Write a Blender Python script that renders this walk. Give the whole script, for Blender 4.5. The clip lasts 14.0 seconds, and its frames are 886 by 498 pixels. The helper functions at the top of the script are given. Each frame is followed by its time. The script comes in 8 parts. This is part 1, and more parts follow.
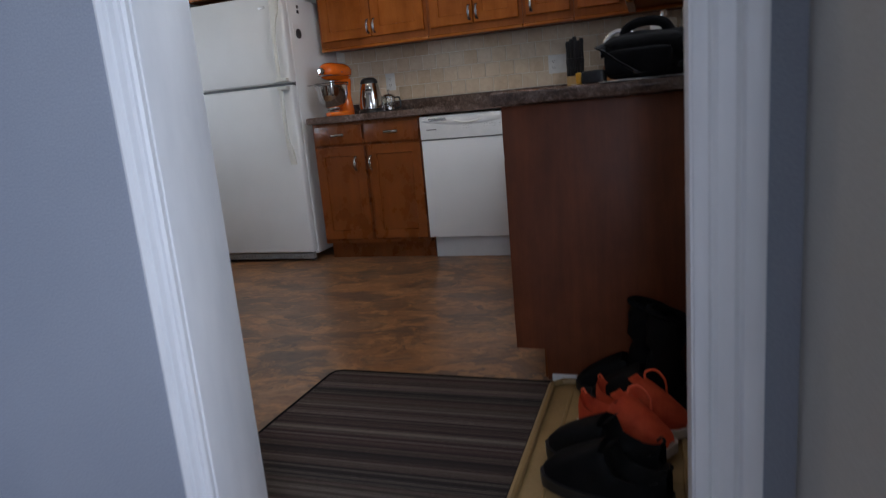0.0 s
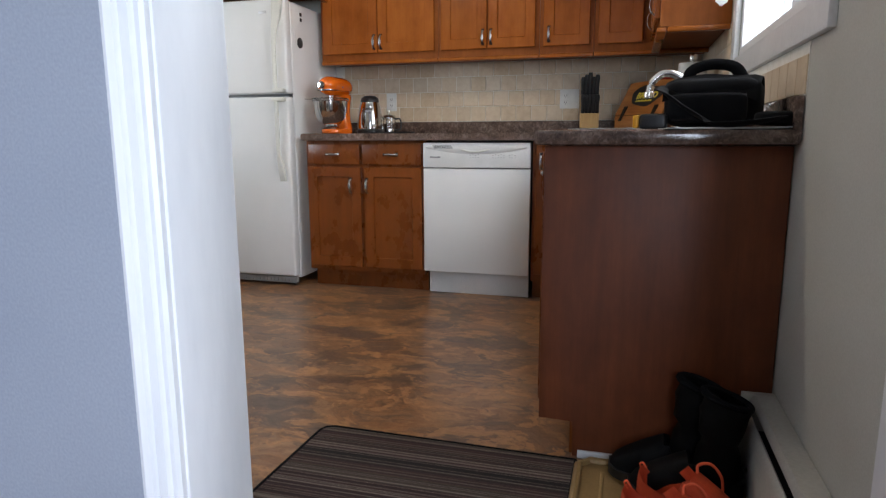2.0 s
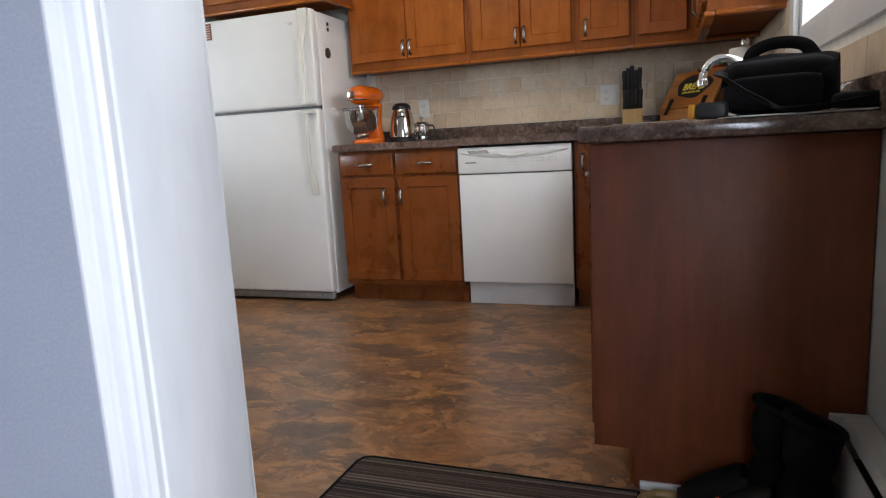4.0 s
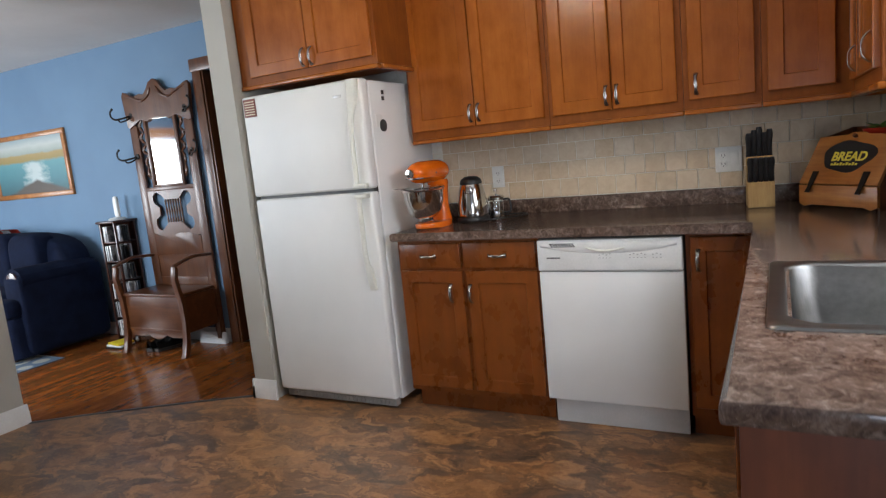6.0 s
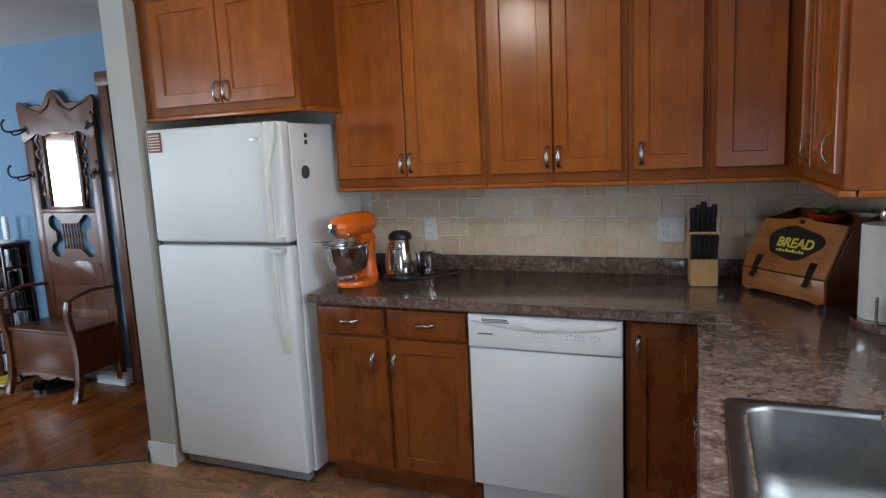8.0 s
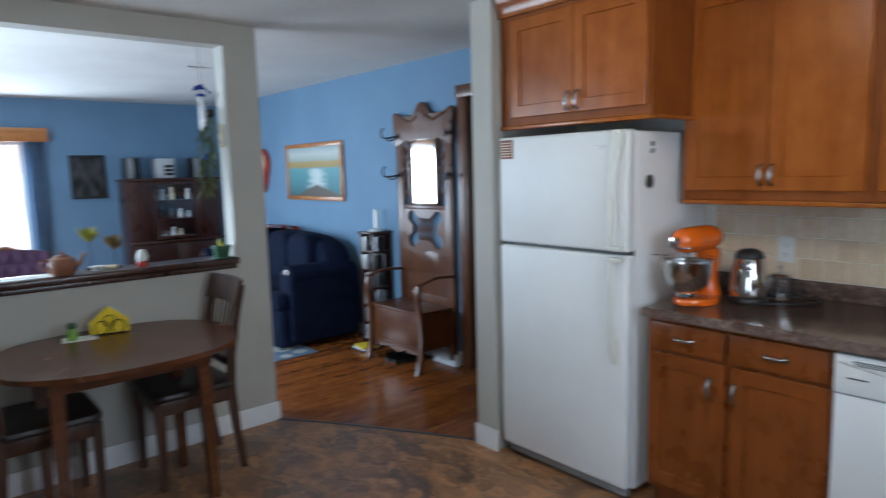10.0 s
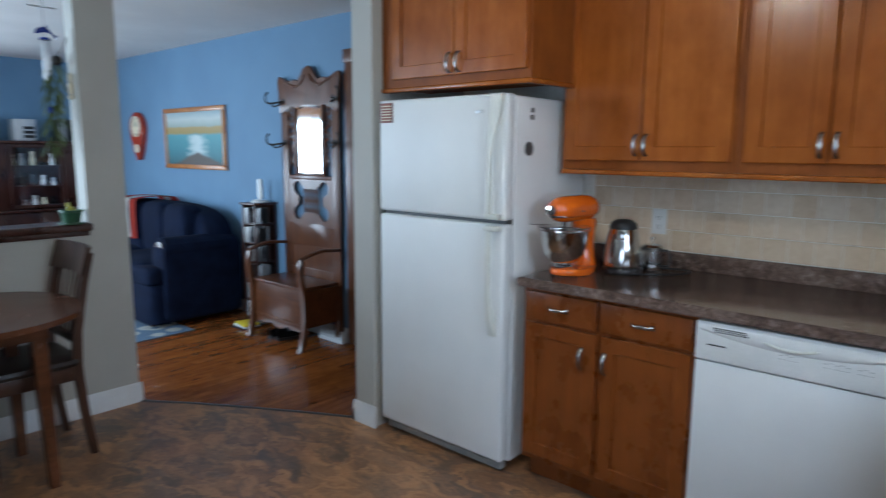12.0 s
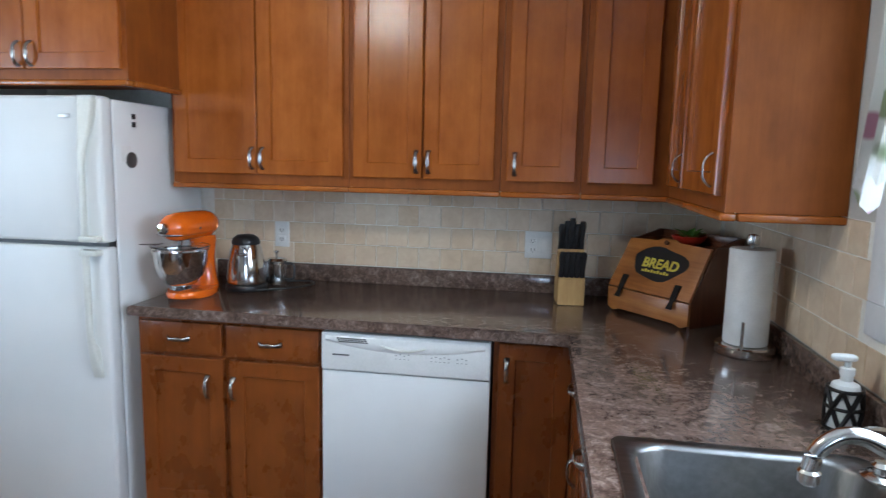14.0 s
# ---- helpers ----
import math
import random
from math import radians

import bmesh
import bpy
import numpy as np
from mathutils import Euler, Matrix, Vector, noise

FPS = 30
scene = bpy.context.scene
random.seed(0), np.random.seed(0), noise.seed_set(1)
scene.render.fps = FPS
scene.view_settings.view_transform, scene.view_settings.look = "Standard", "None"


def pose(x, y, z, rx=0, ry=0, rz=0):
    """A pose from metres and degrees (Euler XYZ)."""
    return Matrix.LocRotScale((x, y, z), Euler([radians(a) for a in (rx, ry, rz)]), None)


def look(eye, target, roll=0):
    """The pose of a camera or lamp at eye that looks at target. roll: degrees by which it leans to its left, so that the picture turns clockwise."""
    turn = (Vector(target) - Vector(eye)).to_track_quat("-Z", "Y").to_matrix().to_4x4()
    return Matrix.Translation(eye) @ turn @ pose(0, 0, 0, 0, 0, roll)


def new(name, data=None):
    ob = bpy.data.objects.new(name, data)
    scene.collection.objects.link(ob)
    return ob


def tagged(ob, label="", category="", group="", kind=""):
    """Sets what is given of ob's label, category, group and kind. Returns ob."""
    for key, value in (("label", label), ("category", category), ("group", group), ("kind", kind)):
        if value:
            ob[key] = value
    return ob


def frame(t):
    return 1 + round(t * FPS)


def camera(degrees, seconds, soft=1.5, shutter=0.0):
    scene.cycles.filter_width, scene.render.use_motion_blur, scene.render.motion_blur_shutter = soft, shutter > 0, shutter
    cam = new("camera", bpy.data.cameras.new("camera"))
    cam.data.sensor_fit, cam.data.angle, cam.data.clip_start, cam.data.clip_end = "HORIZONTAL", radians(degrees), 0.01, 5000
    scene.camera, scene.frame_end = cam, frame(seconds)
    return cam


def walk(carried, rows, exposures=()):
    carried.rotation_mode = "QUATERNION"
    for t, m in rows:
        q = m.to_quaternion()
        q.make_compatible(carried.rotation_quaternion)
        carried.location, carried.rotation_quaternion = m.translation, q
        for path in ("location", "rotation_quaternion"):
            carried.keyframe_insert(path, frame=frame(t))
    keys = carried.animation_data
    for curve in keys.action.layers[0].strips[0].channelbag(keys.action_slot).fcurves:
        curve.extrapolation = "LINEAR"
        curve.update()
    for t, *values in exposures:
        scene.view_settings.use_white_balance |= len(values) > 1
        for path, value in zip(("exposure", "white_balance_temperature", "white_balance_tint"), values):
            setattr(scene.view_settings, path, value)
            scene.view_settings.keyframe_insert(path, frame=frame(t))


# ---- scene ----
cam = camera(69.4, 14.0, soft=1.2, shutter=0.35)
PATH = [
    (0, (-0.101, -0.005, 0.867), (-0.741, 1.845, 0.457), -5.1),
    (0.3, (-0.168, 0.104, 0.893), (-0.814, 1.962, 0.531), -2.0),
    (0.5, (-0.222, 0.123, 0.894), (-0.934, 1.962, 0.557), -1.8),
    (1, (-0.277, 0.171, 0.886), (-0.991, 1.99, 0.459), -0.8),
    (1.5, (-0.304, 0.221, 0.867), (-0.956, 2.071, 0.479), -0.6),
    (2, (-0.329, 0.195, 0.901), (-0.875, 2.087, 0.552), -0.2),
    (2.2, (-0.347, 0.196, 0.915), (-0.939, 2.077, 0.588), -1.8),
    (4.3, (-0.369, 0.431, 0.893), (-1.064, 2.279, 0.574), -3.8),
    (4.5, (-0.431, 0.512, 0.94), (-1.124, 2.371, 0.683), -4.5),
    (5, (-0.473, 0.699, 1.072), (-1.139, 2.562, 0.779), -3.6),
    (5.5, (-0.484, 0.838, 1.152), (-1.177, 2.695, 0.885), -4.2),
    (6, (-0.488, 0.989, 1.275), (-1.422, 2.733, 0.981), -5.7),
    (6.5, (-0.523, 1.142, 1.32), (-1.388, 2.927, 1.065), -3.8),
    (7, (-0.562, 1.222, 1.445), (-1.314, 3.054, 1.166), -2.7),
    (7.2, (-0.563, 1.238, 1.475), (-1.285, 3.081, 1.185), -3.3),
    (9.3, (-0.582, 1.299, 1.52), (-1.547, 3.029, 1.245), -0.4),
    (9.5, (-0.614, 1.257, 1.536), (-1.691, 2.923, 1.283), -1.3),
    (10, (-0.672, 1.225, 1.517), (-2.185, 2.509, 1.27), -1.5),
    (10.5, (-0.703, 1.253, 1.473), (-2.447, 2.203, 1.24), -2.5),
    (11, (-0.693, 1.305, 1.452), (-2.396, 2.323, 1.197), -1.0),
    (11.5, (-0.674, 1.347, 1.442), (-2.304, 2.476, 1.173), -0.1),
    (12, (-0.673, 1.415, 1.433), (-1.976, 2.901, 1.128), 0.4),
    (12.5, (-0.687, 1.395, 1.451), (-1.65, 3.13, 1.2), 1.9),
    (13, (-0.675, 1.434, 1.469), (-1.422, 3.271, 1.212), 2.6),
    (13.5, (-0.674, 1.455, 1.449), (-1.192, 3.369, 1.185), 2.5),
    (14, (-0.662, 1.514, 1.468), (-0.979, 3.47, 1.193), 1.3),
]
walk(cam, [(t, look(eye, target, roll)) for t, eye, target, roll in PATH],
     exposures=[(0.0, 0.82, 6500, 15), (0.5, 1.44, 6650, 14), (1.0, 1.60, 6700, 14), (1.5, 1.62, 6800, 13), (2.0, 1.66, 6800, 13), (4.4, 1.66, 7100, 14), (5.0, 1.80, 7200, 14), (6.5, 1.62, 6800, 13), (7.2, 1.52, 6600, 11), (9.3, 1.42, 5900, 8), (10.5, 1.52, 5950, 7), (11.5, 1.42, 5850, 5), (12.5, 1.42, 5600, 6), (13.0, 1.44, 5600, 6), (13.5, 1.58, 5550, 6), (14.0, 1.88, 5750, 7)])
# ==== body ====
# ---------------------------------------------------------------- light
SUN_EL, SUN_AZ = 48.0, -35.0          # height of the sun, and how far west of south it stands
world = bpy.data.worlds.new("sky")
scene.world = world
world.use_nodes = True
wn = world.node_tree.nodes
sky = wn.new("ShaderNodeTexSky")
sky.sky_type, sky.sun_disc = "NISHITA", False
sky.sun_elevation, sky.sun_rotation = radians(SUN_EL), radians(180 + SUN_AZ)
world.node_tree.links.new(sky.outputs[0], wn["Background"].inputs[0])
wn["Background"].inputs[1].default_value = 0.14

sun = new("sun", bpy.data.lights.new("sun", "SUN"))
sun.data.energy, sun.data.angle, sun.data.color = 5.0, radians(0.5), (1.0, 0.94, 0.85)
az, el = radians(SUN_AZ), radians(SUN_EL)
sun_dir = Vector((math.sin(az) * math.cos(el), math.cos(az) * math.cos(el), -math.sin(el)))
sun.matrix_world = look((-6, -8, 8), Vector((-6, -8, 8)) + sun_dir)


def window_light(name, eye, target, w, h, watts, color=(0.80, 0.90, 1.0)):
    lamp = new(name, bpy.data.lights.new(name, "AREA"))
    lamp.data.shape, lamp.data.size, lamp.data.size_y = "RECTANGLE", w, h
    lamp.data.energy, lamp.data.color = watts, color
    lamp.matrix_world = look(eye, target)
    return lamp


window_light("kitchen_window_light", (0.200, 2.355, 1.64), (-1, 2.20, 1.25), 1.08, 0.82, 8, (0.76, 0.87, 1.0))
window_light("west_window_light", (-8.70, 1.56, 1.30), (-4, 1.9, 1.0), 1.36, 1.10, 33, (0.74, 0.87, 1.0))
window_light("south_window_light", (-5.45, 0.38, 1.45), (-5.3, 4, 0.9), 1.30, 1.05, 29, (0.72, 0.86, 1.0))
window_light("entry_window_light", (0.053, -0.62, 1.00), (-1.4, -0.5, 0.75), 0.70, 1.05, 19, (0.66, 0.79, 1.0))

# ---------------------------------------------------------------- materials


def base_mat(name, rough=0.5, metal=0.0, coat=0.0):
    m = bpy.data.materials.new(name)
    m.use_nodes = True
    b = m.node_tree.nodes["Principled BSDF"]
    b.inputs["Roughness"].default_value, b.inputs["Metallic"].default_value = rough, metal
    b.inputs["Coat Weight"].default_value = coat
    return m, m.node_tree.nodes, m.node_tree.links, b


def coords(n, l, stretch=(1, 1, 1), shuffle=False):
    tc, mp = n.new("ShaderNodeTexCoord"), n.new("ShaderNodeMapping")
    mp.inputs["Scale"].default_value = stretch
    l.new(tc.outputs["Object"], mp.inputs["Vector"])
    if shuffle:
        info, mul = n.new("ShaderNodeObjectInfo"), n.new("ShaderNodeMath")
        mul.operation = "MULTIPLY"
        mul.inputs[1].default_value = 37.0
        l.new(info.outputs["Random"], mul.inputs[0])
        l.new(mul.outputs[0], mp.inputs["Location"])
    return mp.outputs["Vector"]


def noise_tex(n, l, vec, scale, detail=4.0, rough=0.55, distort=0.0):
    t = n.new("ShaderNodeTexNoise")
    t.inputs["Scale"].default_value, t.inputs["Detail"].default_value = scale, detail
    t.inputs["Roughness"].default_value, t.inputs["Distortion"].default_value = rough, distort
    l.new(vec, t.inputs["Vector"])
    return t.outputs["Fac"]


def ramp(n, l, fac, stops):
    r = n.new("ShaderNodeValToRGB")
    while len(r.color_ramp.elements) < len(stops):
        r.color_ramp.elements.new(0.5)
    for e, (p, c) in zip(r.color_ramp.elements, stops):
        e.position, e.color = p, (*c, 1)
    l.new(fac, r.inputs[0])
    return r.outputs[0]


def mix(n, l, fac, a, b, mode="MIX"):
    m = n.new("ShaderNodeMix")
    m.data_type, m.blend_type = "RGBA", mode
    for value, slot in ((fac, 0), (a, 6), (b, 7)):
        if isinstance(value, (int, float)):
            m.inputs[slot].default_value = value
        elif isinstance(value, tuple):
            m.inputs[slot].default_value = (*value, 1)
        else:
            l.new(value, m.inputs[slot])
    return m.outputs[2]


def bump(n, l, b, height, strength=0.2, dist=0.002):
    k = n.new("ShaderNodeBump")
    k.inputs["Strength"].default_value, k.inputs["Distance"].default_value = strength, dist
    l.new(height, k.inputs["Height"])
    l.new(k.outputs[0], b.inputs["Normal"])


def vary_rough(n, l, b, fac, lo, hi):
    m = n.new("ShaderNodeMapRange")
    m.inputs["To Min"].default_value, m.inputs["To Max"].default_value = lo, hi
    l.new(fac, m.inputs["Value"])
    l.new(m.outputs[0], b.inputs["Roughness"])


def mottled(name, c1, c2, scale=8.0, rough=0.5, metal=0.0, grain=120.0, bumpy=0.15, dist=0.001, stretch=(1, 1, 1), coat=0.0, shuffle=False, spread=0.3):
    """A surface with stains at one scale and grain at another."""
    m, n, l, b = base_mat(name, rough, metal, coat)
    v = coords(n, l, stretch, shuffle)
    big, fine = noise_tex(n, l, v, scale, 3), noise_tex(n, l, v, grain, 3)
    col = ramp(n, l, big, [(0.5 - spread / 2, c1), (0.5 + spread / 2, c2)])
    col = mix(n, l, 0.25, col, ramp(n, l, fine, [(0.3, (0.25,) * 3), (0.7, (0.75,) * 3)]), "SOFT_LIGHT")
    l.new(col, b.inputs["Base Color"])
    vary_rough(n, l, b, big, max(0.02, rough - 0.07), min(1, rough + 0.07))
    bump(n, l, b, fine, bumpy, dist)
    return m


def wood(name, dark, mid, light, rough=0.35, along="z", size=1.0, coat=0.0, shuffle=False, contrast=1.0):
    m, n, l, b = base_mat(name, rough, 0.0, coat)
    b.inputs["Coat Roughness"].default_value = 0.22
    s = {"x": (1.2, 16, 16), "y": (16, 1.2, 16), "z": (16, 16, 1.2)}[along]
    v = coords(n, l, tuple(k * size for k in s), shuffle)
    g = noise_tex(n, l, v, 1.0, 6, 0.62, 0.9)
    col = ramp(n, l, g, [(0.5 - 0.2 * contrast, dark), (0.5, mid), (0.5 + 0.2 * contrast, light)])
    pore = noise_tex(n, l, v, 9.0, 4, 0.7)
    col = mix(n, l, 0.22, col, ramp(n, l, pore, [(0.36, (0.2,) * 3), (0.62, (0.62,) * 3)]), "SOFT_LIGHT")
    blotch = noise_tex(n, l, coords(n, l, (3.4, 3.4, 2.2), shuffle), 2.6, 5, 0.6)
    col = mix(n, l, 0.62, col, ramp(n, l, blotch, [(0.3, (0.28,) * 3), (0.7, (0.68,) * 3)]), "SOFT_LIGHT")
    if shuffle:
        info = n.new("ShaderNodeObjectInfo")
        col = mix(n, l, 0.55, col, ramp(n, l, info.outputs["Random"], [(0, (0.28,) * 3), (1, (0.72,) * 3)]), "SOFT_LIGHT")
    l.new(col, b.inputs["Base Color"])
    vary_rough(n, l, b, blotch, max(0.05, rough - 0.06), rough + 0.08)
    bump(n, l, b, pore, 0.06, 0.0006)
    return m


def plain_glass(name, tint=(1, 1, 1), rough=0.0):
    m, n, l, b = base_mat(name, rough)
    b.inputs["Transmission Weight"].default_value = 1.0
    b.inputs["Base Color"].default_value = (*tint, 1)
    b.inputs["IOR"].default_value = 1.45
    return m


def glow(name, color, strength):
    m, n, l, b = base_mat(name, 0.4)
    b.inputs["Base Color"].default_value = (*color, 1)
    b.inputs["Emission Color"].default_value = (*color, 1)
    b.inputs["Emission Strength"].default_value = strength
    return m


def vinyl_floor():
    m, n, l, b = base_mat("slate_pattern_vinyl", 0.34)
    v = coords(n, l, (0.62, 1.0, 1.0))
    warp = n.new("ShaderNodeTexNoise")
    warp.inputs["Scale"].default_value, warp.inputs["Detail"].default_value = 6.0, 5.0
    l.new(v, warp.inputs["Vector"])
    add = n.new("ShaderNodeMix")
    add.data_type, add.blend_type = "RGBA", "LINEAR_LIGHT"
    add.inputs[0].default_value = 0.17
    l.new(v, add.inputs[6])
    l.new(warp.outputs["Color"], add.inputs[7])
    wv = add.outputs[2]
    cells = []
    for scale in (7.0, 17.0):
        vor = n.new("ShaderNodeTexVoronoi")
        vor.inputs["Scale"].default_value = scale
        l.new(wv, vor.inputs["Vector"])
        sep = n.new("ShaderNodeSeparateColor")
        l.new(vor.outputs["Color"], sep.inputs[0])
        cells.append(sep.outputs[0])
    big = noise_tex(n, l, wv, 3.6, 8, 0.62, 0.6)
    mid = noise_tex(n, l, wv, 9, 6, 0.62, 0.6)
    fine = noise_tex(n, l, wv, 46, 6, 0.72, 0.4)
    col = ramp(n, l, big, [(0.34, (0.110, 0.074, 0.056)), (0.44, (0.190, 0.105, 0.062)), (0.50, (0.27, 0.130, 0.062)), (0.57, (0.37, 0.170, 0.068)), (0.64, (0.50, 0.255, 0.110))])
    patch = [(0.0, (0.095, 0.066, 0.052)), (0.3, (0.200, 0.104, 0.056)), (0.55, (0.31, 0.145, 0.062)), (0.8, (0.46, 0.235, 0.100)), (1.0, (0.24, 0.165, 0.115))]
    col = mix(n, l, 0.46, col, ramp(n, l, cells[0], patch))
    col = mix(n, l, 0.26, col, ramp(n, l, cells[1], patch))
    tan = ramp(n, l, mid, [(0.53, (0, 0, 0)), (0.56, (0.66,) * 3), (0.68, (0.76,) * 3)])
    col = mix(n, l, tan, col, (0.50, 0.250, 0.105))
    dusk = ramp(n, l, noise_tex(n, l, wv, 5.0, 5, 0.6, 0.5), [(0.34, (0.74,) * 3), (0.41, (0.60,) * 3), (0.47, (0, 0, 0))])
    col = mix(n, l, dusk, col, (0.092, 0.067, 0.054))
    col = mix(n, l, 0.50, col, ramp(n, l, fine, [(0.30, (0.15,) * 3), (0.70, (0.85,) * 3)]), "SOFT_LIGHT")
    # scattered eye-shaped knots with a dark rim and a reddish heart
    spot = n.new("ShaderNodeTexVoronoi")
    spot.inputs["Scale"].default_value = 1.7
    kv = mix(n, l, 0.02, coords(n, l, (0.9, 1.7, 1)), warp.outputs["Color"], "LINEAR_LIGHT")
    l.new(kv, spot.inputs["Vector"])
    rim = ramp(n, l, spot.outputs["Distance"], [(0.022, (0.15,) * 3), (0.045, (0.80,) * 3), (0.065, (0.60,) * 3), (0.095, (0, 0, 0))])
    heart = ramp(n, l, spot.outputs["Distance"], [(0.012, (0.8,) * 3), (0.040, (0, 0, 0))])
    grit = ramp(n, l, mid, [(0.36, (1, 1, 1)), (0.60, (0.25,) * 3)])
    col = mix(n, l, mix(n, l, 1.0, rim, grit, "MULTIPLY"), col, (0.040, 0.027, 0.021))
    col = mix(n, l, heart, col, (0.26, 0.105, 0.060))
    l.new(col, b.inputs["Base Color"])
    vary_rough(n, l, b, mid, 0.24, 0.40)
    bump(n, l, b, fine, 0.16, 0.0012)
    return m


def granite():
    m, n, l, b = base_mat("brown_granite_laminate", 0.12)
    v = coords(n, l)
    big = noise_tex(n, l, v, 9, 6, 0.66, 1.6)
    fine = noise_tex(n, l, v, 90, 6, 0.72, 0.5)
    patch = noise_tex(n, l, v, 30, 6, 0.68, 1.3)
    col = ramp(n, l, big, [(0.34, (0.050, 0.031, 0.024)), (0.45, (0.105, 0.067, 0.051)), (0.55, (0.165, 0.110, 0.087)), (0.66, (0.255, 0.185, 0.152))])
    col = mix(n, l, 0.55, col, ramp(n, l, patch, [(0.36, (0.045, 0.028, 0.022)), (0.48, (0.110, 0.070, 0.054)), (0.56, (0.170, 0.120, 0.096)), (0.66, (0.330, 0.255, 0.215))]))
    col = mix(n, l, 0.60, col, ramp(n, l, fine, [(0.33, (0.18,) * 3), (0.5, (0.5,) * 3), (0.66, (0.84, 0.81, 0.78))]), "SOFT_LIGHT")
    fleck = noise_tex(n, l, v, 150, 3, 0.6)
    col = mix(n, l, ramp(n, l, fleck, [(0.64, (0, 0, 0)), (0.70, (0.35,) * 3)]), col, (0.36, 0.28, 0.23))
    col = mix(n, l, ramp(n, l, fleck, [(0.28, (0.5,) * 3), (0.35, (0, 0, 0))]), col, (0.022, 0.015, 0.012))
    l.new(col, b.inputs["Base Color"])
    vary_rough(n, l, b, big, 0.10, 0.16)
    bump(n, l, b, fine, 0.05, 0.0006)
    return m


def tile_mat():
    m, n, l, b = base_mat("tumbled_beige_tile", 0.42)
    v = coords(n, l, (1, 1, 1), True)
    info = n.new("ShaderNodeObjectInfo")
    a = ramp(n, l, info.outputs["Random"], [(0, (0.61, 0.470, 0.320)), (0.35, (0.65, 0.510, 0.360)), (0.7, (0.68, 0.545, 0.395)), (1, (0.66, 0.545, 0.415))])
    cloud = noise_tex(n, l, v, 22, 5, 0.62, 0.8)
    col = mix(n, l, 0.6, a, ramp(n, l, cloud, [(0.3, (0.3,) * 3), (0.7, (0.7,) * 3)]), "SOFT_LIGHT")
    l.new(col, b.inputs["Base Color"])
    vary_rough(n, l, b, cloud, 0.32, 0.55)
    bump(n, l, b, cloud, 0.12, 0.0012)
    return m


def stripe_rug():
    m, n, l, b = base_mat("woven_stripe", 0.95)
    v = coords(n, l)
    sep = n.new("ShaderNodeSeparateXYZ")
    l.new(v, sep.inputs[0])
    def stripes(scale, detail):
        t = n.new("ShaderNodeTexNoise")
        t.noise_dimensions = "1D"
        t.inputs["Scale"].default_value, t.inputs["Detail"].default_value = scale, detail
        l.new(sep.outputs[1], t.inputs["W"])
        return t.outputs["Fac"]
    s, s2 = stripes(52, 1), stripes(13, 1)
    col = ramp(n, l, s, [(0.38, (0.012, 0.009, 0.008)), (0.45, (0.075, 0.046, 0.032)), (0.50, (0.022, 0.011, 0.012)), (0.56, (0.34, 0.29, 0.24)), (0.62, (0.030, 0.018, 0.016))])
    col = mix(n, l, 0.35, col, ramp(n, l, s2, [(0.40, (0.015, 0.011, 0.010)), (0.5, (0.085, 0.030, 0.030)), (0.60, (0.13, 0.10, 0.075))]))
    yarn = noise_tex(n, l, coords(n, l, (1, 2.5, 1)), 210, 3, 0.7)
    col = mix(n, l, 0.75, col, ramp(n, l, yarn, [(0.3, (0.1,) * 3), (0.7, (0.85,) * 3)]), "SOFT_LIGHT")
    l.new(col, b.inputs["Base Color"])
    bump(n, l, b, yarn, 0.9, 0.004)
    return m


